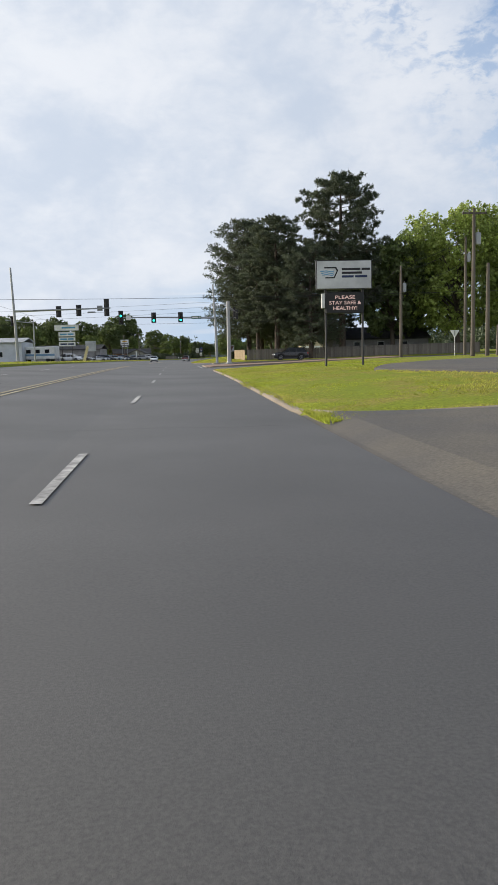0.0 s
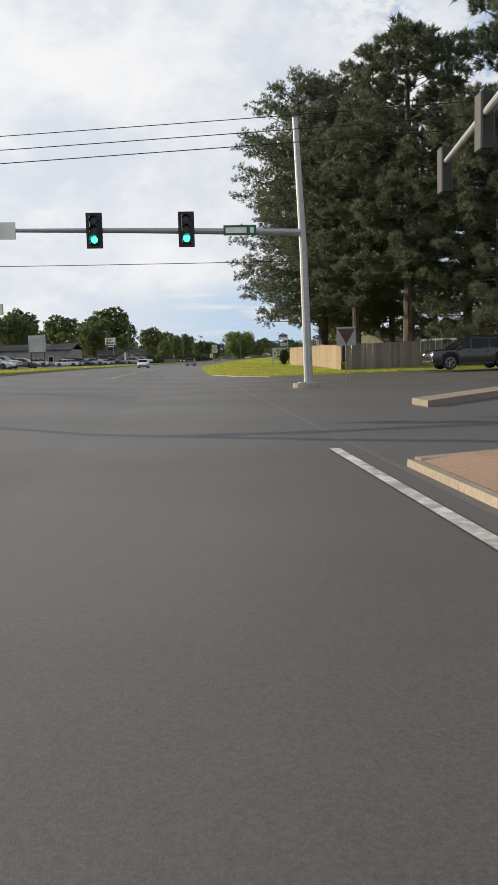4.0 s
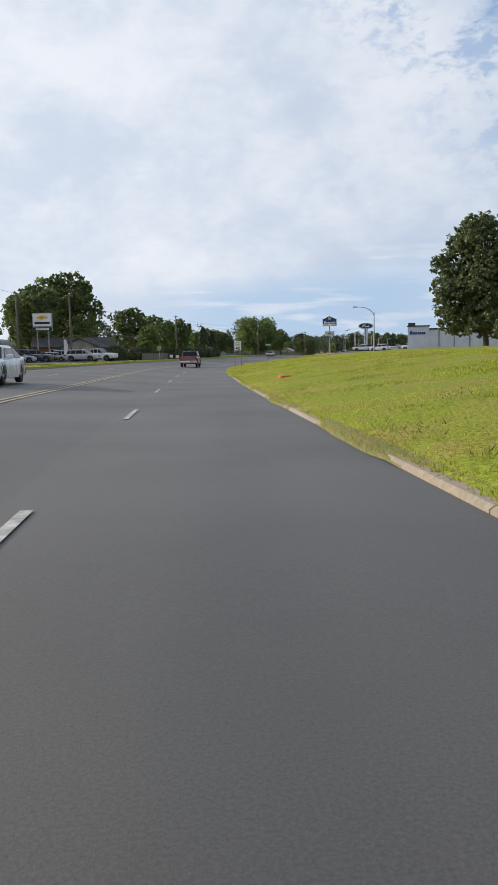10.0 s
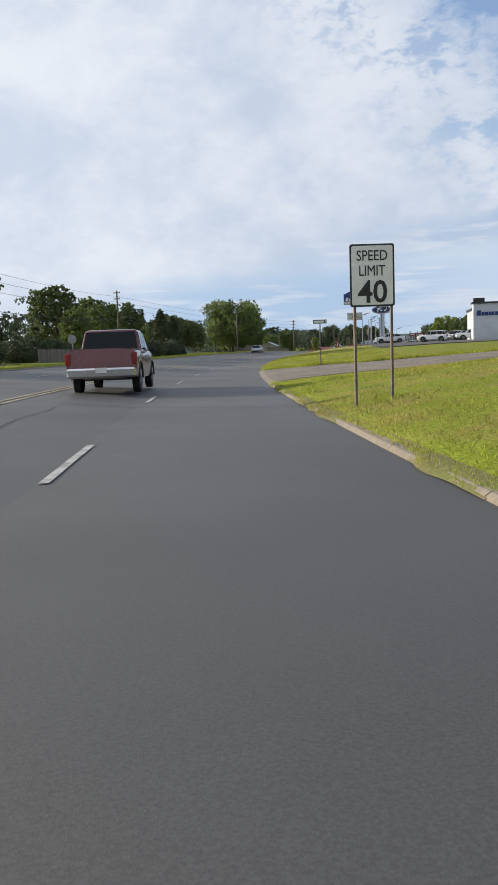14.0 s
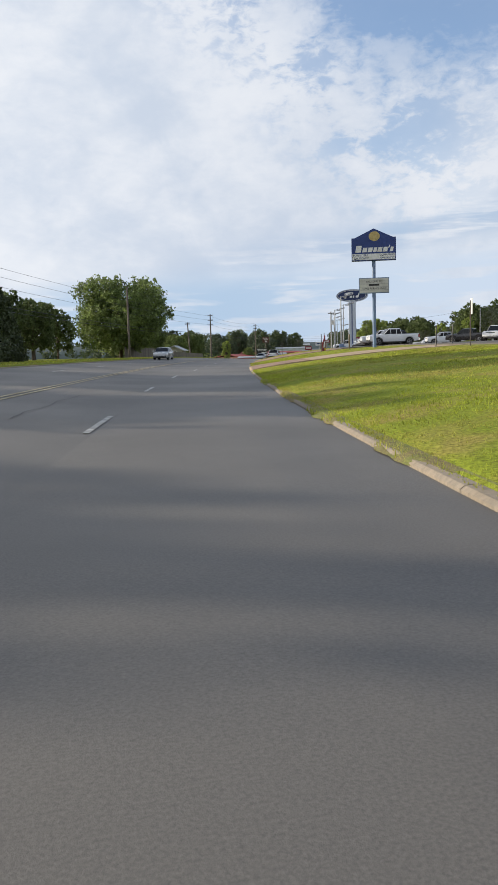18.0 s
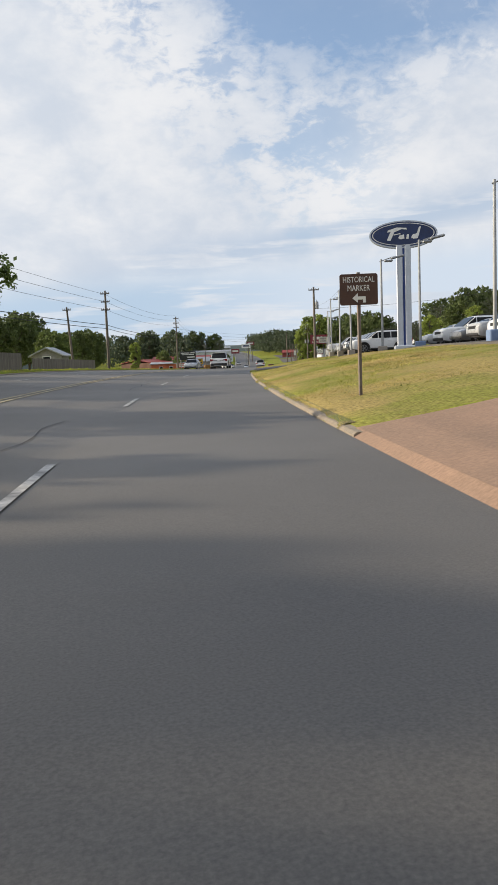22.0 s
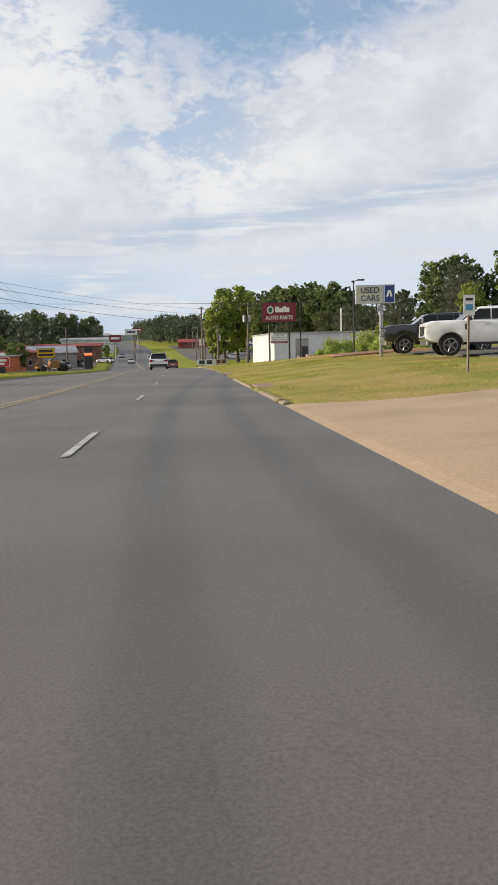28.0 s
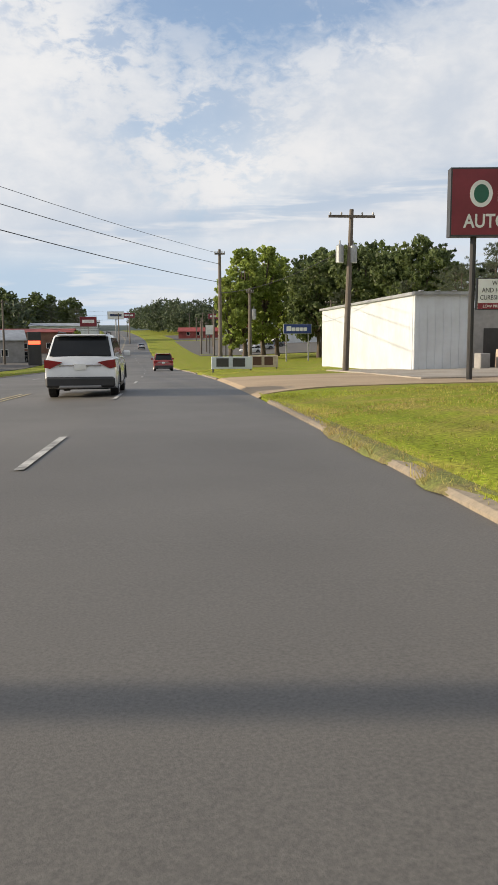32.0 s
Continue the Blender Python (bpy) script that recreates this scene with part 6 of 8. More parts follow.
def route_marker(s_, la, words, kind):
    root = thing("route_marker", stand(s_, la, 0, -0.08), "route marker sign on a thin steel post in the grass" if kind == "us" else "blue interstate route marker on a steel post in the grass", "road sign", "route markers")
    post(root, 0, 0, -0.3, 2.62, 0.028, POSTGREEN)
    if kind == "us":
        p = panel(root, -0.27, 2.36, 0.27, 2.64, -0.05, -0.038, SIGNWHITE, "plate", r=0.03)
        part("border", plated(round_rect(-0.255, 2.375, 0.255, 2.625, 0.02), -0.0575, -0.055), SIGNWHITE, p)
        lettering("WEST", 0.42, 0.15, 0, 2.5, -0.058, SIGNBLACK, p)
        q = panel(root, -0.35, 1.77, 0.35, 2.32, -0.05, -0.038, SIGNBLACK, "plate", r=0.05)
        sh = [(-0.31, 2.28), (-0.16, 2.25), (0, 2.29), (0.16, 2.25), (0.31, 2.28), (0.34, 2.16), (0.30, 2.04), (0.345, 1.92), (0.27, 1.82), (0.1, 1.83), (0, 1.79), (-0.1, 1.83), (-0.27, 1.82), (-0.345, 1.92), (-0.30, 2.04), (-0.34, 2.16)]
        part("shield", plated(sh, -0.062, -0.056), SIGNWHITE, q)
        lettering("270", 0.40, 0.25, -0.07, 2.05, -0.0625, SIGNBLACK, q, bold=0.01)
        lettering("B", 0.1, 0.13, 0.225, 2.05, -0.0625, SIGNBLACK, q)
    else:
        p = panel(root, -0.27, 2.36, 0.27, 2.66, -0.05, -0.038, BLUE, "plate", r=0.03)
        lettering("TO", 0.22, 0.16, 0, 2.51, -0.058, SIGNWHITE, p)
        sh = [(-0.24, 2.34), (-0.12, 2.31), (0, 2.34), (0.12, 2.31), (0.24, 2.34), (0.275, 2.18), (0.24, 1.98), (0.12, 1.85), (0, 1.79), (-0.12, 1.85), (-0.24, 1.98), (-0.275, 2.18)]
        part("shield", plated(sh, -0.05, -0.04), BLUE, root)
        part("shield_top", plated([(-0.235, 2.32), (-0.12, 2.29), (0, 2.32), (0.12, 2.29), (0.235, 2.32), (0.25, 2.22), (-0.25, 2.22)], -0.056, -0.05), RED, root)
        lettering("INTERSTATE", 0.36, 0.055, 0, 2.255, -0.057, SIGNWHITE, root)
        lettering("30", 0.30, 0.22, 0, 2.05, -0.0505, SIGNWHITE, root, bold=0.01)
    return root


route_marker(155.6, 3.2, "", "us")
route_marker(156.0, 3.95, "", "interstate")
# church sign
root = thing("church_sign", stand(151.6, 10.15, 4), "white church sign with a black cross on pale posts", "sign")
for x in (-1.15, 1.12):
    post(root, x, 0, -0.3, 1.66, 0.05, BLUEPOLE, n=8)
p = panel(root, -1.15, 0.52, 1.15, 1.66, -0.06, 0.06, SIGNWHITE, "panel", BLUEPOLE, rim=0.03)
part("cross", boxed((-0.62, -0.078, 0.72), (-0.55, -0.066, 1.56)), SIGNBLACK, p)
part("cross_bar", boxed((-0.80, -0.080, 1.28), (-0.37, -0.067, 1.36)), SIGNBLACK, p)
for x in (-0.95, 0.85):
    part("small_cross", boxed((x - 0.02, -0.078, 0.85), (x + 0.02, -0.066, 1.2)), SIGNBLACK, p)
    part("small_cross_bar", boxed((x - 0.1, -0.080, 1.06), (x + 0.1, -0.067, 1.1)), SIGNBLACK, p)
lettering("THIRD", 1.15, 0.26, 0.1, 1.04, -0.067, SIGNBLACK, p)
bars([(0.0, 0.2), (0.24, 0.5), (0.55, 0.78), (0.82, 1.0)], -0.75, 1.0, 0.74, 0.08, -0.067, SIGNBLACK, p)
part("arrow_bar", boxed((0.25, -0.075, 1.42), (0.95, -0.066, 1.52)), BROWN, p)
for x in (-0.3, 0.25, 0.6):
    st_ = thing("ground_stake", stand(152.6, 10.15 + x, 0), "short wooden stake behind the church sign", "stake", "stakes by the sign")
    part("stake", boxed((-0.03, -0.02, -0.1), (0.03, 0.02, 0.42)), FENCEWOOD, st_)
# red and white marker post on the bank, orange cover in the grass
root = thing("marker_post", stand(172.5, 6.0, 0), "thin white utility marker post with a red top", "post")
part("shaft", tubed([(0, 0, -0.2), (0, 0, 0.8)], 0.032, 8), SIGNBACK, root)
part("cap", tubed([(0, 0, 0.8), (0, 0, 1.25), (0, 0, 1.3)], [0.034, 0.034, 0.015], 8), mat("faded_red_cap", (0.42, 0.075, 0.05), 0.7, vary=0.2), root)
root = thing("ground_cover", stand(205.5, 3.7, 0, 0.02), "round orange painted utility cover in the grass", "cover")
part("lid", tubed([(0, 0, -0.05), (0, 0, 0.03), (0, 0, 0.05)], [0.34, 0.34, 0.3], 20), ORANGE, root)
# speed limit
root = thing("speed_limit_sign", stand(256, 2.95, 0), "white speed limit sign on two rusty steel posts", "road sign")
for x in (-0.30, 0.33):
    post(root, x, 0, -0.3, 2.60, 0.028, POSTGREEN)
p = panel(root, -0.38, 1.62, 0.38, 2.66, -0.05, -0.038, SIGNBLACK, "panel", r=0.04)
part("field", plated(round_rect(-0.35, 1.65, 0.35, 2.63, 0.03), -0.060, -0.055), SIGNWHITE, p)
lettering("SPEED", 0.52, 0.17, 0, 2.47, -0.0605, SIGNBLACK, p)
lettering("LIMIT", 0.44, 0.17, 0, 2.22, -0.0605, SIGNBLACK, p)
lettering("40", 0.5, 0.38, 0, 1.87, -0.0605, SIGNBLACK, p, bold=0.015)
# street name post by the gravel street
root = thing("street_name_sign", stand(290.4, 5.75, 0), "green street name sign on a weathered steel post", "road sign")
post(root, 0, 0, -0.3, 2.52, 0.035, POSTGREEN, n=8)
p = panel(root, -0.40, 2.50, 0.40, 2.73, -0.02, 0.02, GREEN, "plate", GREEN)
bars([(0.06, 0.78), (0.86, 0.95)], -0.40, 0.40, 2.615, 0.12, -0.027, SIGNWHITE, p)
# tall roadside lamp with a curved arm
root = thing("street_lamp", stand(290.5, 21.0, 0), "tall grey street lamp with a curved arm", "street lamp")
part("pole", tubed([(0, 0, -0.3), (0, 0, 6.3)], [0.11, 0.07], 10), GALV, root)
part("arm", tubed([(0, 0, 5.9), (-0.5, 0, 6.55), (-1.3, 0, 6.95), (-2.4, 0, 7.05)], [0.05, 0.045, 0.04, 0.035], 8), GALV, root)
part("lamp_head", boxed((-3.0, -0.14, 6.97), (-2.35, 0.14, 7.12), 0.05), GALV, root)

# furniture shop sign
root = thing("shop_sign", stand(373.5, 11.75, -6), "tall blue gabled shop sign with a letter board below", "sign")
gz = level(373.5, 11.75) - float(np.interp(373.5, AS, AX[:, 2]))
part("pole", tubed([(0, 0, -0.4), (0, 0, 8.6 - gz)], 0.14, 12), BLUEPOLE, root)
zb, ze, zp = 7.72 - gz, 9.42 - gz, 10.1 - gz
shape = [(-1.68, zb), (1.68, zb), (1.68, ze), (1.45, ze), (0, zp), (-1.45, ze), (-1.68, ze)]
body = part("panel", plated(shape, -0.28, 0.28), BLUE, root)
part("face", plated([(x * 0.97, zb + 0.03 + (z - zb - 0.03) * 0.985) for x, z in shape], -0.29, -0.27), BLUE, body)
part("white_band", boxed((-1.62, -0.30, zb + 0.05), (1.62, -0.285, zb + 0.5)), SIGNWHITE, body)
part("logo_shape", plated(oval(0.05, ze + 0.1, 0.42, 0.36, 20), -0.30, -0.288), mat("tan_shape", (0.55, 0.42, 0.16), 0.5), body)
x = -1.4
for w_, h_ in ((0.5, 0.5), (0.4, 0.34), (0.4, 0.34), (0.3, 0.34), (0.4, 0.34), (0.4, 0.34), (0.1, 0.2), (0.28, 0.34)):
    z0_ = zb + 0.62 + (0.28 if w_ == 0.1 else 0)
    part("brand_shape", plated([(x, z0_), (x + w_ * 0.86, z0_), (x + w_ * 0.86 + 0.07, z0_ + h_), (x + 0.09, z0_ + h_)], -0.30, -0.288), SIGNWHITE, body)
    x += w_ + 0.015
for tx, xx, zz in (("FURNITURE", -1.0, 0.39), ("COMPUTERS", 1.0, 0.39), ("ELECTRONICS", -0.95, 0.17), ("APPLIANCES", 1.0, 0.17)):
    lettering(tx, 1.1, 0.14, xx, zb + zz, -0.301, NAVY, body)
lb = panel(root, -1.15, 5.25 - gz, 1.15, 6.42 - gz, -0.16, 0.16, mat("letter_board_face", (0.62, 0.61, 0.55), 0.4, vary=0.05), "letter_board", BLUEPOLE, rim=0.05)
for i in range(4):
    part("letter_rail", boxed((-1.08, -0.176, 5.47 - gz + 0.24 * i), (1.08, -0.166, 5.485 - gz + 0.24 * i)), SIGNBACK, lb)
lettering("WELCOME TO", 1.25, 0.16, 0, 6.13 - gz, -0.168, SIGNBLACK, lb)
bars([(0.0, 1.0)], -0.4, 0.4, 5.87 - gz, 0.14, -0.168, SIGNBLACK, lb)
lettering("HOME FURNISHINGS", 1.85, 0.15, 0, 5.6 - gz, -0.168, SIGNBLACK, lb)

# the oval pylon of the dealer
root = thing("dealer_pylon_sign", stand(437.4, 13.2, -8), "blue oval dealer sign on a broad silver pylon", "sign")
gz = level(437.4, 13.2) - float(np.interp(437.4, AS, AX[:, 2]))
part("plinth", boxed((-0.75, -0.5, -0.3), (0.75, 0.5, 0.35), 0.06), SILVERPAINT, root)
part("pylon_leg", boxed((-0.52, -0.32, 0.3), (-0.07, 0.32, 8.6 - gz), 0.05), SILVERPAINT, root)
part("pylon_leg", boxed((0.07, -0.32, 0.3), (0.52, 0.32, 8.6 - gz), 0.05), SILVERPAINT, root)
part("pylon_stripe", boxed((-0.07, -0.25, 0.3), (0.07, 0.25, 8.5 - gz)), BLUE, root)
zc = 9.3 - gz
body = part("oval_body", plated(oval(0, zc, 2.42, 0.97, 48), -0.3, 0.3), SILVERPAINT, root)
part("oval_field", plated(oval(0, zc, 2.31, 0.88, 48), -0.31, -0.29), NAVY, body)
rim_ = bmesh.new()
o1, o2 = oval(0, zc, 2.20, 0.79, 48), oval(0, zc, 2.14, 0.745, 48)
va, vb = [rim_.verts.new((x, -0.316, z)) for x, z in o1], [rim_.verts.new((x, -0.316, z)) for x, z in o2]
for i in range(48):
    rim_.faces.new((va[i], va[(i + 1) % 48], vb[(i + 1) % 48], vb[i]))
part("oval_ring", rim_, SIGNWHITE, body)
for shp in ([(-1.3, -0.45), (-1.0, -0.5), (-0.7, 0.2), (-0.1, 0.42), (0.3, 0.36), (0.25, 0.5), (-0.5, 0.58), (-1.2, 0.38), (-1.25, 0.2), (-0.98, 0.25)],
            [(-0.3, -0.1), (0.05, -0.02), (0.1, -0.36), (-0.2, -0.42), (-0.4, -0.3)], [(0.3, -0.02), (0.45, -0.02), (0.42, -0.4), (0.22, -0.4)],
            [(0.75, -0.05), (1.05, 0.0), (1.25, 0.55), (1.4, 0.55), (1.15, -0.4), (0.8, -0.42), (0.62, -0.3)], [(-0.75, 0.02), (-0.2, 0.1), (-0.22, 0.02), (-0.75, -0.06)]):
    part("brand_shape", plated([(0.9 * x, zc + 0.86 * z) for x, z in shp], -0.318, -0.309), SIGNWHITE, body)


def lot_lamp(s_, la, h_=6.1, heads=2):
    root = thing("lot_lamp", stand(s_, la, 0), "grey steel lot lamp with flat heads on a square concrete base", "street lamp", "lamps of the dealer's lot")
    bm = bmesh.new()
    box(bm, (-0.28, -0.28, -0.4), (0.28, 0.28, 0.5), 0.04)
    part("base", bm, BLUEPOLE if la > 11 else CONCRETE, root)
    part("pole", tubed([(0, 0, 0.45), (0, 0, h_)], [0.085, 0.06], 10), GALV, root)
    part("arm", tubed([(-0.1, 0, h_ - 0.15), (0.4, 0, h_ + 0.02), (0.75, 0, h_ + 0.12)], 0.035, 6), GALV, root)
    bm = bmesh.new()
    box(bm, (0.62, -0.17, h_ + 0.05), (1.5, 0.17, h_ + 0.2), 0.06, Matrix.Rotation(radians(-12), 3, "Y"))
    part("lamp_head", bm, GALV, root)
    if heads > 1:
        bm = bmesh.new()
        box(bm, (0.25, 0.1, h_ - 0.15), (0.8, 0.42, h_ - 0.02), 0.05)
        part("lamp_head", bm, GALV, root)
    return root


for s_, la, h_ in ((409.4, 11.5, 6.2), (425.2, 12.0, 6.3), (431.2, 10.7, 6.1), (442.3, 9.75, 6.1), (453.5, 9.6, 6.1), (466, 9.3, 6.2), (478, 9.4, 6.1), (492, 10.0, 6.0)):
    lot_lamp(s_, la, h_)
for s_, la in ((455, 38), (430, 42), (410, 46), (395, 40), (470, 36), (385, 48)):
    lot_lamp(s_, la, 7.2, 1)
# brown guide sign
root = thing("guide_sign", stand(392.6, 3.1, -4), "brown guide sign with white words and an arrow", "road sign")
post(root, 0, 0, -0.3, 2.2, 0.035, POSTGREEN)
p = panel(root, -0.34, 1.62, 0.34, 2.17, -0.05, -0.036, BROWN, "panel", r=0.04)
lettering("HISTORICAL", 0.56, 0.1, 0, 2.07, -0.057, SIGNWHITE, p)
lettering("MARKER", 0.40, 0.1, 0, 1.92, -0.057, SIGNWHITE, p)
part("arrow", plated([(-0.12, 1.74), (-0.02, 1.83), (-0.02, 1.77), (0.12, 1.77), (0.12, 1.66), (0.07, 1.66), (0.07, 1.715), (-0.02, 1.715), (-0.02, 1.66)], -0.062, -0.056), SIGNWHITE, p)
# red banner between two stakes, with a wooden post by it
root = thing("banner", stand(382.5, 8.4, 62), "sagging red and yellow advertising banner between dark stakes", "banner")
post(root, -0.42, 0, -0.2, 1.5, 0.03, STEEL_DARK)
post(root, 0.42, 0.1, -0.2, 1.6, 0.03, STEEL_DARK)
part("cloth", plated([(-0.38, 0.05), (0.1, 0.02), (0.36, 0.3), (0.38, 1.35), (0.3, 1.4), (-0.1, 0.85), (-0.3, 0.75)], -0.02, 0.02), RED, root)
part("cloth_mark", plated([(-0.1, 0.3), (0.2, 0.35), (0.28, 0.9), (0.1, 0.8)], -0.032, -0.022), SIGNWHITE, root)
part("cloth_foot", boxed((0.12, -0.04, 0.0), (0.38, 0.04, 0.28)), YELLOW, root)
root = thing("wooden_post", stand(381.5, 10.6, 0), "plain sunlit wooden post by the driveway", "post")
part("post", boxed((-0.06, -0.06, -0.2), (0.06, 0.06, 1.25), 0.01), FENCEWOOD, root)
for s_, la in ((356, 12.5), (359, 14.2), (350, 14.5)):
    root = thing("dark_stake", stand(s_, la, 0), "thin dark stake standing in the grass", "post", "stakes in the grass")
    part("stake", tubed([(0, 0, -0.2), (0.05, 0, 1.2)], 0.035, 6), STEEL_DARK, root)
root = thing("road_sign", stand(352, 13.3, 85), "narrow road sign seen edge-on in the grass", "road sign")
post(root, 0, 0, -0.2, 2.3, 0.028, POSTGREEN)
part("panel", boxed((-0.3, -0.05, 1.6), (0.3, -0.035, 2.4)), SIGNWHITE, root)

# dark lamp post by the wild shrubs
gz = level(533, 13) - float(np.interp(533, AS, AX[:, 2]))
root = thing("lot_lamp", stand(533, 13, 0), "tall dark steel lot lamp with one flat head", "street lamp")
part("pole", tubed([(0, 0, -0.3), (0, 0, 6.6 - gz)], [0.075, 0.055], 8), STEEL_DARK, root)
part("arm", tubed([(0, 0, 6.35 - gz), (0.12, 0, 6.55 - gz), (0.35, 0, 6.62 - gz)], 0.03, 6), STEEL_DARK, root)
part("lamp_head", boxed((0.28, -0.14, 6.57 - gz), (0.85, 0.14, 6.68 - gz), 0.03), STEEL_DARK, root)
part("bracket", boxed((-0.16, -0.05, 6.45 - gz), (0.05, 0.05, 6.57 - gz), 0.01), STEEL_DARK, root)
# used-car sign
root = thing("lot_sign", stand(514.6, 10.2, -8), "pale used-car sign with a blue end on one post", "sign")
gz = level(514.6, 10.2) - float(np.interp(514.6, AS, AX[:, 2]))
part("post", boxed((0.17, -0.09, -0.3), (0.35, 0.09, 4.0 - gz), 0.02), GALV, root)
p = panel(root, -1.12, 3.72 - gz, 0.36, 4.7 - gz, -0.2, 0.2, mat("cream_sign_face", (0.56, 0.55, 0.44), 0.4, vary=0.05), "panel", SILVERPAINT, rim=0.07)
lettering("USED", 0.98, 0.31, -0.36, 4.42 - gz, -0.208, NAVY, p, bold=0.01)
lettering("CARS", 0.98, 0.31, -0.36, 4.0 - gz, -0.208, NAVY, p, bold=0.01)
q = panel(root, 0.38, 3.72 - gz, 0.96, 4.7 - gz, -0.2, 0.2, BLUE, "end_panel", SILVERPAINT, rim=0.05)
part("emblem", plated([(0.50, 4.06 - gz), (0.60, 4.4 - gz), (0.74, 4.4 - gz), (0.84, 4.06 - gz), (0.73, 4.06 - gz), (0.67, 4.27 - gz), (0.61, 4.06 - gz)], -0.215, -0.205), SIGNWHITE, q)
root = thing("info_sign", stand(495, 8.2, 0), "small white and blue notice sign on a steel post", "road sign")
post(root, 0, 0, -0.3, 2.2, 0.04, POSTGREEN)
p = panel(root, -0.17, 1.66, 0.17, 2.25, -0.05, -0.036, SIGNWHITE, "panel", r=0.03)
part("symbol", boxed((-0.11, -0.062, 1.80), (0.11, -0.056, 1.98)), SKYBLUE, p)
bars([(0, 1)], -0.11, 0.11, 2.12, 0.07, -0.057, SIGNBLACK, p)

# auto parts sign
root = thing("parts_shop_sign", stand(559.6, 10.45, -6), "dark red auto parts sign with a letter board on two posts", "sign")
gz = level(559.6, 10.45) - float(np.interp(559.6, AS, AX[:, 2]))
for x in (-1.1, 1.1):
    post(root, x, 0, -0.3, 5.2 - gz, 0.1, STEEL_DARK, n=10)
p = panel(root, -1.92, 4.8 - gz, 1.92, 6.93 - gz, -0.22, 0.22, RED, "panel", STEEL_DARK, rim=0.05)
x = -1.3
part("brand_shape", plated(oval(-0.95, 6.12 - gz, 0.36, 0.42, 24), -0.24, -0.225), SIGNWHITE, p)
part("brand_mark", plated(oval(-0.95, 6.12 - gz, 0.24, 0.29, 20), -0.248, -0.238), GREEN, p)
for x, w_, h_ in ((-0.42, 0.42, 0.62), (0.02, 0.3, 0.44), (0.34, 0.14, 0.58), (0.5, 0.12, 0.66), (0.64, 0.12, 0.66), (0.78, 0.36, 0.5)):
    part("brand_shape", plated(round_rect(x, 5.85 - gz, x + w_, 5.85 - gz + h_, 0.04), -0.24, -0.225), SIGNWHITE, p)
lettering("AUTO PARTS", 3.0, 0.44, 0, 5.28 - gz, -0.228, SIGNWHITE, p, bold=0.02)
lb = panel(root, -0.95, 2.48 - gz, 0.92, 3.5 - gz, -0.1, 0.1, SIGNWHITE, "letter_board", STEEL_DARK, rim=0.03)
for i, (tx, w_) in enumerate((("WE'RE OPEN", 0.95), ("AND HERE TO HELP", 1.6), ("CURBSIDE  AVAILABLE", 1.7))):
    lettering(tx, w_, 0.15, 0, 3.34 - gz - 0.23 * i, -0.108, SIGNBLACK, lb)
part("red_band", boxed((-0.92, -0.112, 2.51 - gz), (0.89, -0.105, 2.7 - gz)), RED, lb)
lettering("LOW PRICE GUARANTEED", 1.5, 0.09, 0, 2.6 - gz, -0.113, SIGNWHITE, lb)
root = thing("lot_lamp", stand(558.8, 12.7, 0), "dark steel lot lamp on a round concrete base", "street lamp")
part("base", tubed([(0, 0, -0.2), (0, 0, 0.55)], 0.27, 14), CONCRETE, root)
part("pole", boxed((-0.06, -0.06, 0.5), (0.06, 0.06, 6.7)), STEEL_DARK, root)
part("lamp_head", boxed((-0.15, -0.2, 6.62), (0.75, 0.2, 6.74), 0.03), STEEL_DARK, root)
root = thing("light_pole", stand(573, 20.2, 0), "plain pale steel pole behind the parts shop sign", "pole")
part("pole", tubed([(0, 0, -0.2), (0, 0, 6.6)], [0.1, 0.09], 10), SIGNWHITE, root)

# ---- buildings ----
def wall_box(parent, name, s0, s1, l0, l1, z0, z1, material, bev=0.0):
    """An upright block between places along and across the road, as a local mesh of its thing."""
    inv = parent.matrix_world.inverted()
    bm = bmesh.new()
    lo = [bm.verts.new(inv @ Vector((*spot(s_, la).xy, z0))) for s_, la in ((s0, off(s0, l0)), (s1, off(s0, l0)), (s1, off(s0, l1)), (s0, off(s0, l1)))]
    hi = [bm.verts.new(inv @ Vector((*spot(s_, la).xy, z1))) for s_, la in ((s0, off(s0, l0)), (s1, off(s0, l0)), (s1, off(s0, l1)), (s0, off(s0, l1)))]
    bm.faces.new(lo[::-1])
    bm.faces.new(hi)
    for i in range(4):
        bm.faces.new((lo[i], lo[(i + 1) % 4], hi[(i + 1) % 4], hi[i]))
    return part(name, bm, material, parent)


# the white metal parts shop
z0 = level(573, 12) - 0.1
root = thing("parts_shop", stand(573, 11.5, 0), "long white ribbed metal shop building", "building")
wall_box(root, "wall", 573, 595, 11.5, 46, z0 - 0.5, z0 + 3.85, SIDING)
roof = wall_box(root, "roof", 572.8, 595.3, 11.35, 46.2, z0 + 3.85, z0 + 4.0, TINROOF)
for i in range(84):
    la = 11.7 + 0.41 * i
    if not 14.2 < la < 15.9:
        wall_box(root, "siding_rib", 572.955, 573, la, la + 0.05, z0, z0 + 3.84, SIDING)
for i in range(42):
    s_ = 573.4 + 0.51 * i
    wall_box(root, "siding_rib", s_, s_ + 0.05, 11.455, 11.5, z0, z0 + 3.84, SIDING)
for i in range(40):
    wall_box(root, "roof_rib", 572.6, 573.0, 11.6 + 0.85 * i, 11.75 + 0.85 * i, z0 + 4.0, z0 + 4.05, TINROOF)
wall_box(root, "doorway", 572.93, 573.0, 14.2, 15.9, z0, z0 + 3.2, GREYWALL)
wall_box(root, "door", 572.90, 572.96, 15.0, 15.8, z0, z0 + 2.2, STEEL_DARK)
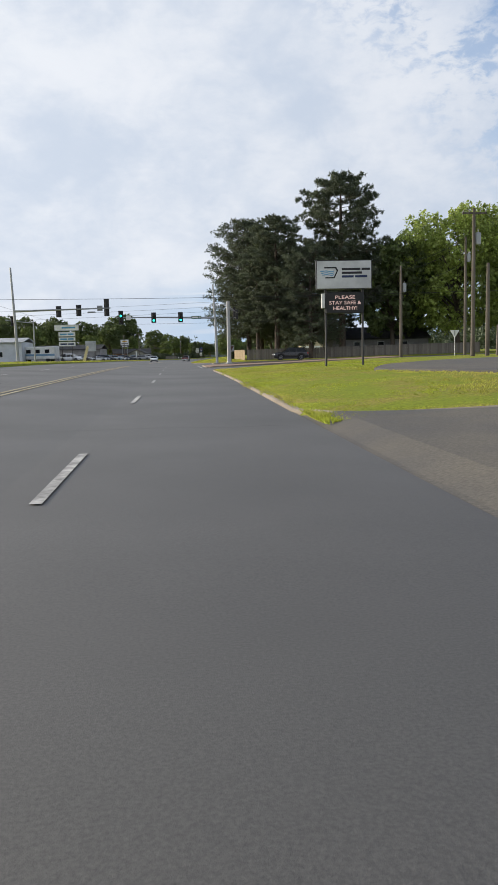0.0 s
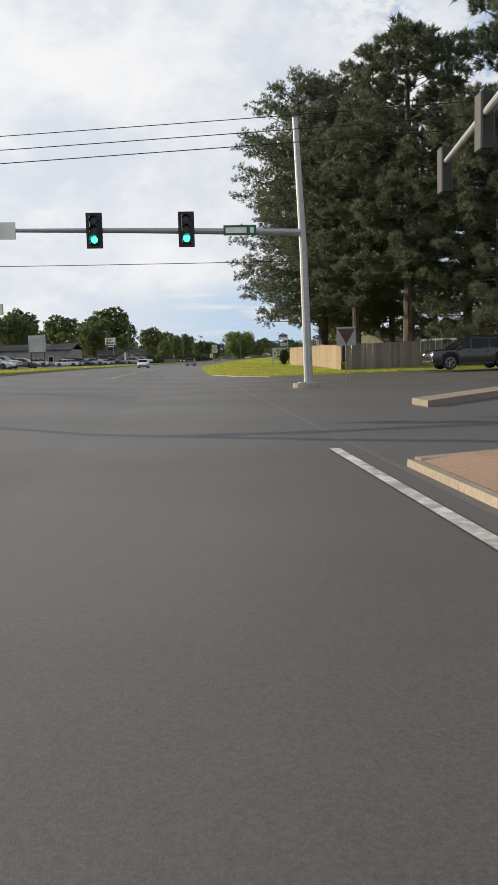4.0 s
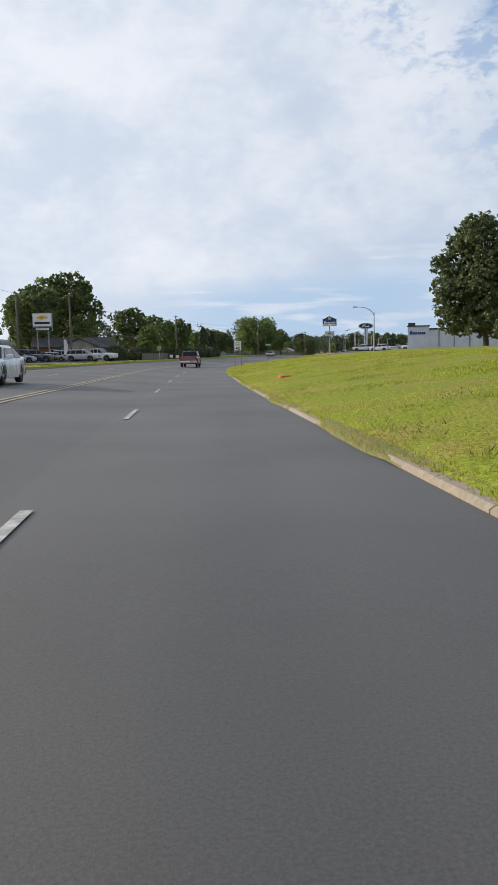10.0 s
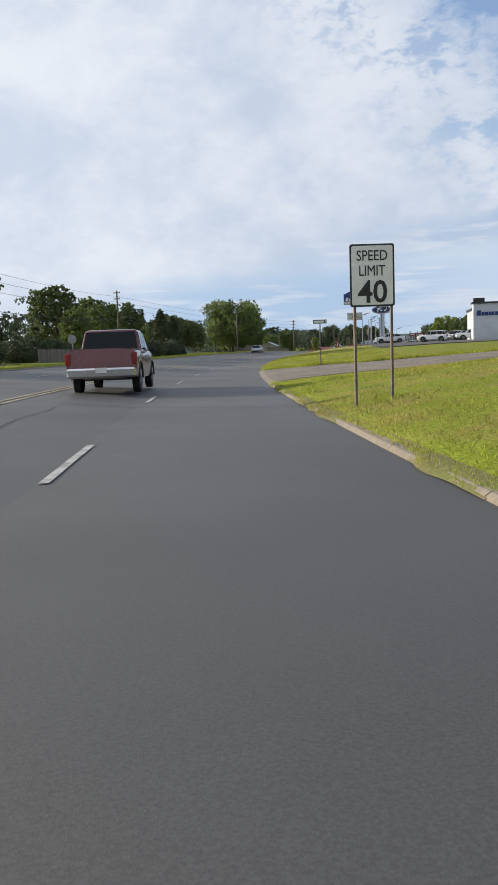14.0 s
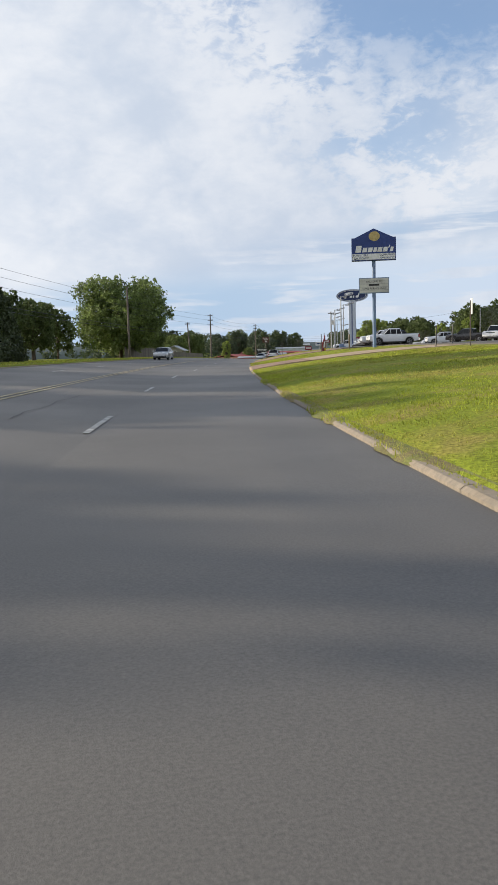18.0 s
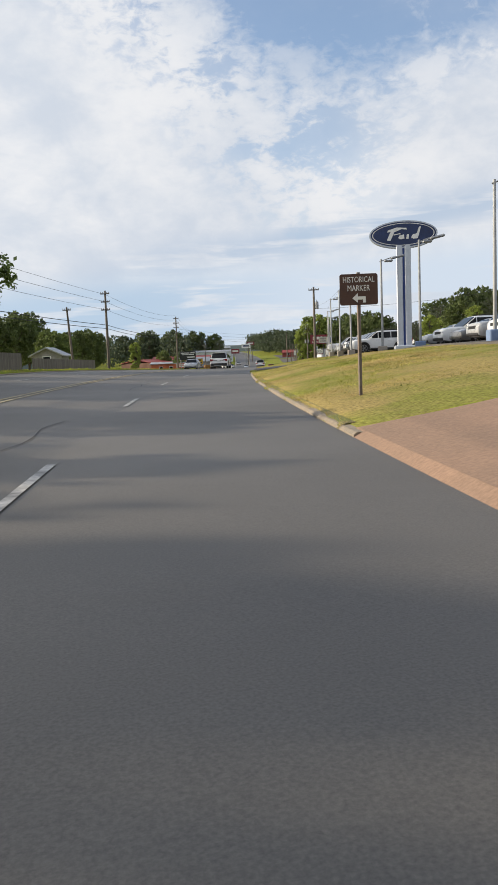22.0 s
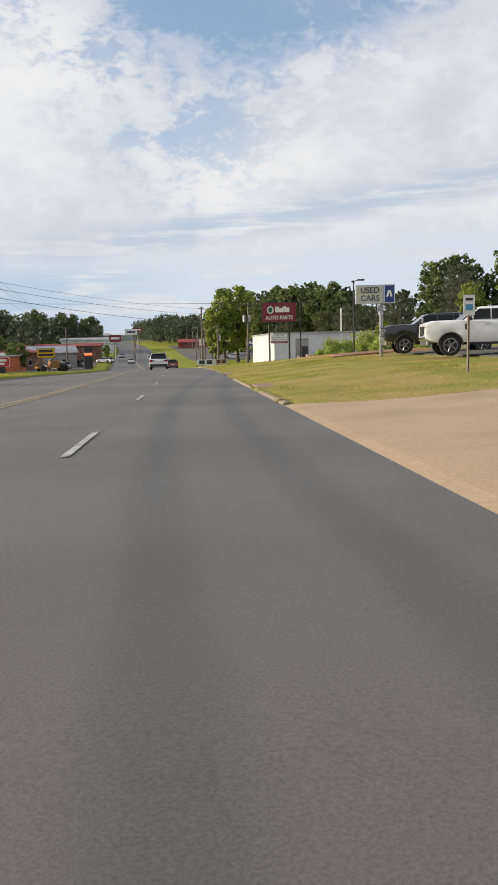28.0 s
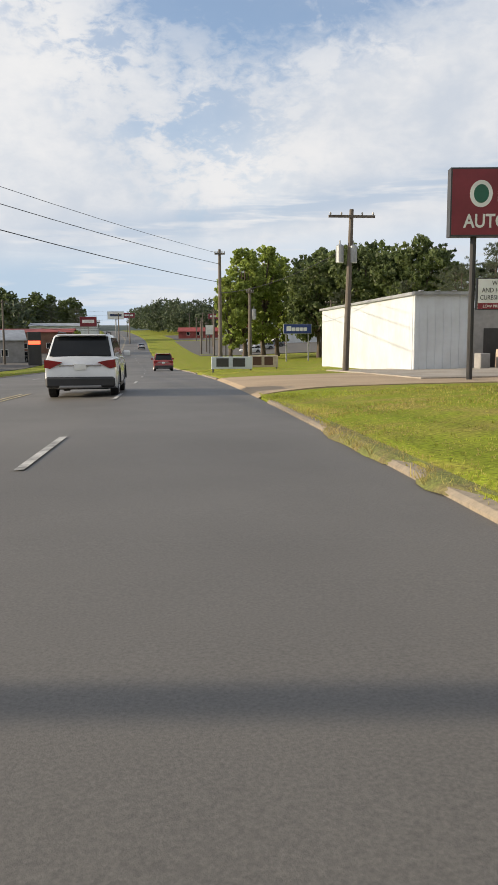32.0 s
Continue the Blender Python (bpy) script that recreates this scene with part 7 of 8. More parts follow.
for la in (22.4, 30.0):
    wall_box(root, "door", 572.92, 572.99, la, la + 1.3, z0, z0 + 2.4, STEEL_DARK)
wall_box(root, "red_parapet", 572.6, 572.9, 35.8, 44, z0 + 3.3, z0 + 5.6, mat("red_fascia", (0.45, 0.05, 0.035), 0.5, vary=0.06))
wall_box(root, "white_parapet", 572.6, 572.9, 44, 52, z0 + 3.3, z0 + 5.6, SIDING)
wall_box(root, "parapet_sign", 572.5, 572.6, 38, 42, z0 + 4.0, z0 + 4.9, SIGNWHITE)
wall_box(root, "sign_rim", 572.44, 572.5, 37.9, 42.1, z0 + 3.92, z0 + 4.98, STEEL_DARK)
wall_box(root, "sign_face", 572.42, 572.44, 38.05, 41.95, z0 + 4.05, z0 + 4.85, SIGNWHITE)
gz = root.matrix_world.translation.z
lettering("AUTO PARTS", 3.4, 0.42, 40 - 11.5, z0 + 4.45 - gz, -0.60, RED, root, bold=0.012)
pl = wall_box(root, "road_side_sign", 589.5, 590.3, 10.9, 11.2, z0 + 3.0, z0 + 4.0, SIGNWHITE)
for i, (a, b) in enumerate(((578.2, 578.55), (578.7, 579.05), (579.2, 579.6), (579.75, 580.15))):
    wall_box(root, "brand_shape", a, b, 11.43, 11.455, z0 + 2.75, z0 + 3.35, SIGNBLACK)
for la, w_, h_, m_ in ((14.3, 0.5, 0.8, GREYWALL), (15.4, 1.1, 0.95, mat("tan_unit", (0.5, 0.4, 0.33), 0.7)), (16.7, 0.9, 0.85, GREYWALL)):
    r_ = thing("air_conditioner", stand(571.9, la + w_ / 2, 0), "outdoor air conditioning unit beside the shop wall", "air conditioner", "units by the wall")
    part("casing", boxed((-w_ / 2, -0.4, 0), (w_ / 2, 0.4, h_), 0.03), m_, r_)
    for k in range(6):
        part("louvre", boxed((-w_ / 2 + 0.05, -0.415, 0.12 + k * (h_ - 0.25) / 6), (w_ / 2 - 0.05, -0.398, 0.16 + k * (h_ - 0.25) / 6)), GREYWALL, r_)
r_ = thing("satellite_dish", stand(574, 33.5, 160, z=z0 + 4.0), "white satellite dish on the flat roof", "satellite dish")
bm = bmesh.new()
rings_ = [[bm.verts.new((rr * math.cos(2 * math.pi * k / 16), rr * rr * 0.35, 0.9 + rr * math.sin(2 * math.pi * k / 16))) for k in range(16)] for rr in (0.05, 0.35, 0.62)]
for a, b in zip(rings_, rings_[1:]):
    for k in range(16):
        bm.faces.new((a[k], a[(k + 1) % 16], b[(k + 1) % 16], b[k]))
part("dish", bm, SIGNWHITE, r_, smooth=True)
part("mount", tubed([(0, 0.02, 0), (0, 0.02, 0.9)], 0.04, 6), GALV, r_)

# furniture shop
z0 = level(370, 32) - 0.2
root = thing("furniture_shop", stand(376.4, 31.2, 0), "white painted shop with a flat roof and pilasters", "building")
wall_box(root, "wall", 376.4, 391, 31.0, 60, z0 - 0.5, z0 + 5.2, SIDING)
wall_box(root, "roof_edge", 376.2, 391.2, 30.8, 60.2, z0 + 5.2, z0 + 5.55, STEEL_DARK)
for i in range(7):
    wall_box(root, "pilaster", 376.2, 376.4, 31.2 + 3.6 * i + 3.0, 31.45 + 3.6 * i + 3.0, z0, z0 + 5.2, GREYWALL)
wall_box(root, "tower", 375.8, 378.0, 30.5, 35.6, z0, z0 + 6.0, SIDING)
wall_box(root, "tower_cap", 375.6, 378.2, 30.3, 35.8, z0 + 6.0, z0 + 6.25, STEEL_DARK)
wall_box(root, "tower_cap", 376.3, 377.5, 30.6, 32.3, z0 + 6.25, z0 + 6.9, STEEL_DARK)
la = 31.0
for w_, h_ in ((0.75, 0.8), (0.55, 0.55), (0.55, 0.55), (0.4, 0.55), (0.55, 0.55), (0.55, 0.55), (0.42, 0.55)):
    wall_box(root, "brand_shape", 375.7, 375.8, la, la + w_ * 0.85, z0 + 4.1, z0 + 4.1 + h_, BLUE)
    la += w_
# dealer building far in the lot
z0 = level(400, 58)
root = thing("dealer_showroom", stand(392, 50, 0), "white showroom with a blue canopy at the dealer's lot", "building")
wall_box(root, "wall", 392, 420, 52, 75, z0 - 0.3, z0 + 5, SIDING)
wall_box(root, "canopy", 391, 421, 50.5, 52, z0 + 3.4, z0 + 4.2, BLUE)
for i in range(6):
    wall_box(root, "window", 394 + 4.2 * i, 397 + 4.2 * i, 51.93, 52.0, z0 + 0.5, z0 + 3.0, GLASS)


def house(s_, la, turn, w_, d_, h_, rise, wall_m, roof_m, label, doors=0, windows=2, name="house", ridge_along=True):
    root = thing(name, stand(s_, la, turn), label, "house")
    part("wall", boxed((-w_ / 2, -d_ / 2, -0.4), (w_ / 2, d_ / 2, h_)), wall_m, root)
    bm = bmesh.new()
    o = 0.4
    if ridge_along:      # gable looks to -y
        sec = [(-w_ / 2 - o, h_ - 0.18), (0, h_ + rise), (w_ / 2 + o, h_ - 0.18), (w_ / 2 + o, h_ - 0.02), (0, h_ + rise + 0.17), (-w_ / 2 - o, h_ - 0.02)]
        plate(bm, sec, -d_ / 2 - o, d_ / 2 + o)
        part("gable", plated([(-w_ / 2, h_), (w_ / 2, h_), (0, h_ + rise - 0.02)], -d_ / 2 + 0.02, -d_ / 2 + 0.15), wall_m, root)
    else:
        sec = [(-d_ / 2 - o, h_ - 0.18), (0, h_ + rise), (d_ / 2 + o, h_ - 0.18), (d_ / 2 + o, h_ - 0.02), (0, h_ + rise + 0.17), (-d_ / 2 - o, h_ - 0.02)]
        plate(bm, sec, -w_ / 2 - o, w_ / 2 + o)
        bmesh.ops.rotate(bm, verts=bm.verts, matrix=Matrix.Rotation(radians(90), 3, "Z"))
    part("roof", bm, roof_m, root)
    for i in range(doors):
        x = -w_ / 2 + w_ * (i + 0.7) / (doors + 0.4)
        part("garage_door", boxed((x - 1.15, -d_ / 2 - 0.04, 0), (x + 1.15, -d_ / 2 + 0.02, 2.25)), SIGNWHITE, root)
    for i in range(windows):
        x = -w_ / 2 + w_ * (i + 1) / (windows + 1)
        wn = part("window", boxed((x - 0.55, -d_ / 2 - 0.05, 0.9), (x + 0.55, -d_ / 2 + 0.02, 2.1)), SIGNWHITE, root)
        part("pane", boxed((x - 0.47, -d_ / 2 - 0.06, 0.98), (x + 0.47, -d_ / 2 - 0.045, 2.02)), GLASS, wn)
    return root


house(246, 37.2, 0, 6.6, 9, 2.7, 2.1, CREAM, SHINGLE, "cream gabled garage with two white doors", 2, 0)
house(266, 45, 0, 14, 9, 3.0, 2.4, BRICKWALL, SHINGLE, "brown house with a dark hipped roof behind the fence", 0, 2, ridge_along=False)
house(134, 33, 0, 16, 9, 2.6, 1.8, GREYWALL, SHINGLE, "low grey house behind the board fence", 0, 3, ridge_along=False)
house(328, -36, 20, 15, 9, 2.6, 1.7, BRICKWALL, SHINGLE, "low brown house with a shingle roof", 0, 3, ridge_along=False)
house(318, -30, 0, 7, 6, 2.4, 1.6, GREYWALL, SHINGLE, "small gabled house behind the trees", 0, 2)
house(170, -45, 0, 26, 12, 4.0, 0.8, SIDING, TINROOF, "white low dealer building over the road", 0, 5, ridge_along=False)
house(250, -42, 0, 30, 12, 3.6, 1.2, GREYWALL, SHINGLE, "low grey dealer building with a shingle roof", 0, 6, ridge_along=False)
house(482, -27, 0, 4, 3, 2.2, 0.9, GREYWALL, TINROOF, "small shed by the utility pole", 0, 1)
house(640, -40, 60, 22, 12, 3.6, 0.9, BRICKWALL, mat("red_roof", (0.30, 0.05, 0.04), 0.7), "red roofed brick shop over the road", 0, 4, "shop", ridge_along=False)
house(622, -34, 0, 9, 8, 3.0, 0.3, mat("orange_wall", (0.55, 0.16, 0.07), 0.8), TINROOF, "small orange and white shop over the road", 0, 2, "shop", ridge_along=False)
house(668, -32, 10, 12, 10, 3.6, 1.4, GREYWALL, TINROOF, "grey shop with a metal roof over the road", 0, 3, "shop", ridge_along=False)
house(720, -40, 0, 30, 14, 4.5, 0.6, BRICKWALL, mat("red_roof", (0.30, 0.05, 0.04), 0.7), "long low shop with a red roof over the road", 0, 5, "shop", ridge_along=False)
house(790, -36, 0, 20, 12, 5, 0.8, SIDING, TINROOF, "white far shop over the road", 0, 4, "shop", ridge_along=False)
house(826, 9, -8, 14, 12, 2.3, 1.3, mat("red_wall", (0.26, 0.055, 0.045), 0.75), mat("red_roof", (0.30, 0.05, 0.04), 0.7), "low red shop with a red roof beyond the dip", 0, 3, "shop", ridge_along=False)
house(760, 34, 0, 20, 12, 4.5, 0.8, SIDING, TINROOF, "white far shop beyond the dip", 0, 5, "shop", ridge_along=False)
house(880, -40, 0, 26, 12, 5.5, 0.8, GREYWALL, TINROOF, "grey far shop up the hill", 0, 5, "shop", ridge_along=False)


# ---- fences ----
def fence(s0, l0, s1, l1, h_, material, label, step=0.145, name="board_fence"):
    root = thing(name, stand(s0, l0, 0), label, "fence")
    inv = root.matrix_world.inverted()
    a, b = spot(s0, l0), spot(s1, l1)
    n = int((b - a).length / step)
    me = bpy.data.meshes.new("board")
    bm = bmesh.new()
    plate(bm, [(-step * 0.47, 0), (step * 0.47, 0), (step * 0.47, h_ - 0.05), (step * 0.3, h_), (-step * 0.3, h_), (-step * 0.47, h_ - 0.05)], -0.012, 0.012)
    bmesh.ops.recalc_face_normals(bm, faces=bm.faces)
    bm.to_mesh(me)
    bm.free()
    me.materials.append(material)
    ang = math.atan2(b.y - a.y, b.x - a.x)
    rng_ = random.Random(int(s0 * 7 + l0))
    for i in range(n):
        u = (i + 0.5) / n
        s_, la = s0 + (s1 - s0) * u, l0 + (l1 - l0) * u
        ob = new("board", me)
        ob.parent = root
        ob.matrix_local = inv @ Matrix.Translation(spot(s_, la, -0.02 + rng_.uniform(-0.02, 0.02))) @ Matrix.Rotation(ang, 4, "Z") @ Matrix.Rotation(rng_.uniform(-0.012, 0.012), 4, "Y")
    for zz in (0.3, h_ - 0.35):
        bm = bmesh.new()
        pts = [inv @ (spot(s0 + (s1 - s0) * k / 8 + 0.055, l0 + (l1 - l0) * k / 8 + (0.055 if l0 > 0 else -0.055), zz)) for k in range(9)]
        tube(bm, pts, 0.04, 4)
        part("rail", bm, material, root)
    return root


fence(142.2, 9.65, 118.5, 9.6, 1.55, FENCEWOOD, "sunlit tan wooden board fence behind the grass")
# the same fence round the corner, its backlit side coloured grey
fence(118.5, 9.9, 119.5, 46, 1.6, GREYBOARD, "grey board fence along the side street, shade in its colour", 0.19)
fence(254, 31.0, 254, 34.0, 1.95, REDWOOD, "reddish wooden board fence beside the garage", 0.15)
fence(254, 41.2, 254, 50, 1.95, REDWOOD, "reddish wooden board fence beyond the garage", 0.15)
fence(428, -20.5, 452, -20.2, 1.7, GREYBOARD, "dark weathered board fence over the road", 0.16)
fence(455, -20.2, 476, -19.5, 1.3, GREYBOARD, "dark low board fence over the road", 0.16)
fence(310, -17.2, 352, -16.6, 1.2, GREYBOARD, "dark low fence before the hedge", 0.22)

# ---- over the road: signs and things ----
root = thing("shop_sign_stack", stand(162, -22.6, 0), "stack of white shop sign panels on two posts", "sign")
for x in (-1.0, 1.0):
    post(root, x, 0, -0.3, 6.9, 0.09, STEEL_DARK, n=8)
for i, (w_, z0_, z1_) in enumerate(((2.4, 6.1, 7.3), (1.65, 4.95, 5.85), (1.65, 4.1, 4.8), (1.65, 3.0, 3.9))):
    p = panel(root, -w_, z0_, w_, z1_, -0.15, 0.15, SIGNWHITE, "panel", SIGNBACK, rim=0.05)
    bars([(0.1, 0.5), (0.55, 0.9)] if i else [(0.3, 0.85)], -w_, w_, (z0_ + z1_) / 2, 0.3, -0.158, NAVY if i == 3 else SKYBLUE, p)
root = thing("dealer_sign", stand(297.5, -30.0, 0), "white dealer sign with a gold emblem on two posts", "sign")
for x in (-0.9, 0.9):
    post(root, x, 0, -0.3, 5.6, 0.12, SIGNBACK, n=8)
p = panel(root, -1.55, 5.5, 1.55, 7.6, -0.2, 0.2, SIGNWHITE, "panel", SIGNBACK, rim=0.06)
part("emblem", plated([(-0.9, 6.75), (-0.3, 6.75), (-0.3, 6.62), (0.3, 6.62), (0.3, 6.75), (0.9, 6.75), (0.8, 7.05), (0.25, 7.05), (0.25, 7.18), (-0.35, 7.18), (-0.35, 7.05), (-0.8, 7.05)], -0.22, -0.205), YELLOW, p)
bars([(0.1, 0.9)], -1.55, 1.55, 6.05, 0.35, -0.207, SIGNBLACK, p)
p = panel(root, -1.55, 4.8, 1.55, 5.42, -0.2, 0.2, SIGNBLACK, "lower_panel", SIGNBACK, rim=0.05)
bars([(0.15, 0.85)], -1.55, 1.55, 5.1, 0.25, -0.207, SIGNWHITE, p)
root = thing("feather_flag", stand(289, -24, 20), "white feather flag on a thin mast", "flag")
post(root, 0, 0, -0.2, 3.3, 0.02, STEEL_DARK)
part("cloth", plated([(0, 0.9), (0.45, 1.2), (0.6, 2.4), (0.35, 3.2), (0, 3.3)], -0.008, 0.008), SIGNWHITE, root)
root = thing("feather_flag", stand(140, -16.5, -10), "yellow and white feather flag leaning on the verge", "flag")
part("cloth", plated([(-0.3, 0.1), (0.2, 0.1), (0.85, 2.4), (0.7, 2.7), (0.4, 2.5)], -0.008, 0.008), mat("yellow_flag", (0.7, 0.6, 0.35), 0.7), root)
part("mast", tubed([(-0.1, 0.02, -0.2), (0.72, 0.02, 2.7)], 0.02, 6), STEEL_DARK, root)
root = thing("back_of_sign", stand(182, -20.5, 0), "large grey sign seen from behind on posts", "sign")
for x in (-0.9, 0.9):
    post(root, x, 0, -0.2, 4.4, 0.08, STEEL_DARK)
part("panel", boxed((-1.15, -0.12, 2.2), (1.15, 0.12, 4.5), 0.02), mat("pale_sign_back", (0.5, 0.52, 0.5), 0.6), root)
root = thing("camper_van", stand(168, -29.5, 75), "long white and blue camper van parked over the road", "camper van")
part("body", boxed((-1.2, -4.2, 0.5), (1.2, 4.0, 3.1), 0.15), SIGNWHITE, root)
part("stripe", boxed((-1.22, -4.1, 1.2), (1.22, 3.9, 1.6)), mat("pale_blue_stripe", (0.2, 0.35, 0.5), 0.4), root)
part("windscreen", boxed((-1.0, 3.95, 1.6), (1.0, 4.04, 2.6)), GLASS, root)
for y in (-2.5, -0.4, 1.6):
    for sgn in (1, -1):
        part("side_window", boxed(*sorted_box((sgn * 1.19, y - 0.5, 1.75), (sgn * 1.225, y + 0.5, 2.5))), GLASS, root)
for y in (-2.6, 2.6):
    for sgn in (1, -1):
        part("wheel", tubed([(sgn * 0.95, y, 0.42), (sgn * 1.18, y, 0.42)], 0.42, 16), RUBBER, root)
for s_, la, h_ in ((310, -14.2, 2.2), (316, -13.4, 0.9), (322, -13.6, 0.8)):
    root = thing("verge_sign", stand(s_, la, 0), "small pale sign on the verge over the road", "sign", "signs on the verge")
    post(root, 0, 0, -0.2, h_, 0.03, GALV)
    part("panel", plated(oval(0, h_ - 0.25, 0.38, 0.38, 16) if h_ > 1.5 else [(-0.3, h_ - 0.5), (0.3, h_ - 0.5), (0.3, h_), (-0.3, h_)], -0.05, -0.035), SIGNBACK if h_ > 1.5 else SIGNWHITE, root)
root = thing("church_board", stand(524, -14.6, 12), "black sign board with white writing on pale posts", "sign")
for x in (-1.3, 1.3):
    post(root, x, 0, -0.3, 3.2, 0.07, SIGNBACK, n=8)
p = panel(root, -1.45, 1.7, 1.45, 3.25, -0.08, 0.08, BLACKBOARD, "panel", BLACKBOARD, rim=0.03)
bars([(0.05, 0.3), (0.33, 0.6), (0.64, 0.95)], -1.4, 1.4, 2.95, 0.14, -0.087, SIGNWHITE, p)
bars([(0.1, 0.5), (0.54, 0.9)], -1.4, 1.4, 2.65, 0.1, -0.087, SIGNWHITE, p)
bars([(0.45, 0.95)], -1.4, 1.4, 2.2, 0.2, -0.087, SIGNWHITE, p)
root = thing("gas_shop_sign", stand(570, -22.2, 10), "red rounded shop sign on a dark plinth", "sign")
part("plinth", boxed((-0.8, -0.2, -0.3), (0.8, 0.2, 0.75)), STEEL_DARK, root)
p = panel(root, -1.35, 0.7, 1.35, 1.95, -0.15, 0.15, SIGNWHITE, "panel", SIGNBACK, r=0.3)
part("field", plated(round_rect(-1.28, 0.77, 1.28, 1.88, 0.26), -0.168, -0.157), mat("bright_red_face", (0.5, 0.03, 0.03), 0.45), p)
bars([(0.1, 0.9)], -1.2, 1.2, 1.52, 0.26, -0.17, SIGNWHITE, p)
bars([(0.2, 0.8)], -1.2, 1.2, 1.12, 0.26, -0.17, SIGNWHITE, p)
root = thing("store_sign", stand(611, -23.4, 8), "yellow store sign with black shapes on posts", "sign")
for x in (-1.0, 1.0):
    post(root, x, 0, -0.3, 2.6, 0.08, STEEL_DARK)
p = panel(root, -1.5, 2.3, 1.5, 3.9, -0.15, 0.15, YELLOW, "panel", SIGNBLACK, rim=0.05)
bars([(0.1, 0.9)], -1.4, 1.4, 3.45, 0.42, -0.158, SIGNBLACK, p)
bars([(0.05, 0.95)], -1.4, 1.4, 2.8, 0.42, -0.158, SIGNBLACK, p)
root = thing("price_sign", stand(648, -20.5, 8), "dark pillar sign with a red lit price line", "sign")
part("pillar", boxed((-0.9, -0.25, -0.3), (0.9, 0.25, 4.6), 0.03), STEEL_DARK, root)
part("display", boxed((-0.8, -0.27, 2.9), (0.8, -0.24, 3.4)), LED_RED, root)
for s_, la, h_, w_ in ((690, -18, 6.5, 1.6), (735, -17, 8, 2.0), (690, 12, 4.5, 1.5), (752, 13, 6, 1.8), (820, 14, 7, 2.2), (830, -16, 8, 2.2)):
    root = thing("far_shop_sign", stand(s_, la, 0), "far shop sign on a pole along the road", "sign", "far signs")
    post(root, 0, 0, -0.4, h_, 0.14, GALV, n=8)
    p = panel(root, -w_, h_ - 0.4, w_, h_ + 1.5, -0.2, 0.2, SIGNWHITE if s_ % 2 else RED, "panel", SIGNBACK, rim=0.05)
    bars([(0.15, 0.85)], -w_, w_, h_ + 0.6, 0.6, -0.207, NAVY if s_ % 2 else SIGNWHITE, p)
root = thing("farm_machine", stand(580, -17.5, 30), "rusty yellow farm machine standing in the weeds", "machine")
part("frame", boxed((-2.2, -0.5, 0.5), (2.2, 0.5, 0.75), 0.04), RUST, root)
part("engine", boxed((-0.4, -0.45, 0.75), (1.0, 0.45, 1.5), 0.08), RUST, root)
part("boom", tubed([(-0.6, 0, 0.8), (-1.6, 0, 1.7), (-2.6, 0, 0.6)], 0.09, 6), RUST, root)
for x, r_ in ((-1.5, 0.42), (1.4, 0.5)):
    for sgn in (1, -1):
        part("wheel", tubed([(x, sgn * 0.5, r_), (x, sgn * 0.75, r_)], r_, 16), RUBBER, root)
root = thing("shop_name_sign", stand(640, 15.4, -4), "blue and white shop sign on two posts", "sign")
for x in (-1.5, 1.5):
    post(root, x, 0, -0.3, 4.2, 0.09, SIGNBACK, n=8)
p = panel(root, -1.9, 3.7, 1.9, 5.0, -0.2, 0.2, BLUE, "panel", SIGNBACK, rim=0.05)
for x, w_ in ((-1.5, 0.65), (-0.8, 0.5), (-0.25, 0.5), (0.3, 0.42), (0.78, 0.5)):
    part("brand_shape", plated(round_rect(x, 4.05, x + w_, 4.05 + (0.65 if w_ > 0.6 else 0.48), 0.08), -0.222, -0.207), SIGNWHITE, p)
for s_, la, w_, m_ in ((586, 3.1, 1.33, SILVERPAINT), (588, 5.4, 0.97, mat("tan_board", (0.42, 0.36, 0.28), 0.8))):
    root = thing("low_board_sign", stand(s_, la, -8), "low pale board sign standing on the ground", "sign", "low boards")
    part("board", boxed((-w_, -0.12, 0.15), (w_, 0.12, 0.95), 0.02), m_, root)
    for k in range(2):
        part("dark_panel", boxed((-w_ * 0.75 + k * w_ * 0.8, -0.14, 0.3), (-w_ * 0.15 + k * w_ * 0.8, -0.118, 0.85)), STEEL_DARK if m_ is SILVERPAINT else BROWN, root)
    for x in (-w_ + 0.1, w_ - 0.1):
        post(root, x, 0, -0.2, 0.5, 0.05, STEEL_DARK)
root = thing("guard_rail", stand(606, 5.0, 0), "white low rail along the ditch", "rail")
inv = root.matrix_world.inverted()
part("beam", tubed([inv @ spot(606 + 4 * k, off(606, 5.0) + 0.2 * k, 0.55) for k in range(12)], 0.14, 6), SIGNWHITE, root)
for k in range(12):
    p_ = inv @ spot(606 + 4 * k, off(606, 5.0) + 0.2 * k)
    part("rail_post", boxed((p_.x - 0.06, p_.y - 0.06, p_.z - 0.3), (p_.x + 0.06, p_.y + 0.06, p_.z + 0.5)), SIGNWHITE, root)

# signs on the rise past the dip
for s_, la, w_, z0_, z1_ in ((668, 7.2, 0.8, 3.9, 5.2), (702, 5.4, 0.85, 4.0, 6.0), (735, 9.5, 1.1, 3.4, 4.8), (716, 12.5, 1.0, 3.2, 4.2)):
    root = thing("far_shop_sign", stand(s_, la, -6), "plain white shop sign on a post on the rise", "sign", "signs on the rise")
    post(root, 0, 0, -0.3, z0_ + 0.2, 0.1, STEEL_DARK, n=8)
    panel(root, -w_, z0_, w_, z1_, -0.12, 0.12, SIGNWHITE, "panel", SIGNBACK, rim=0.06)

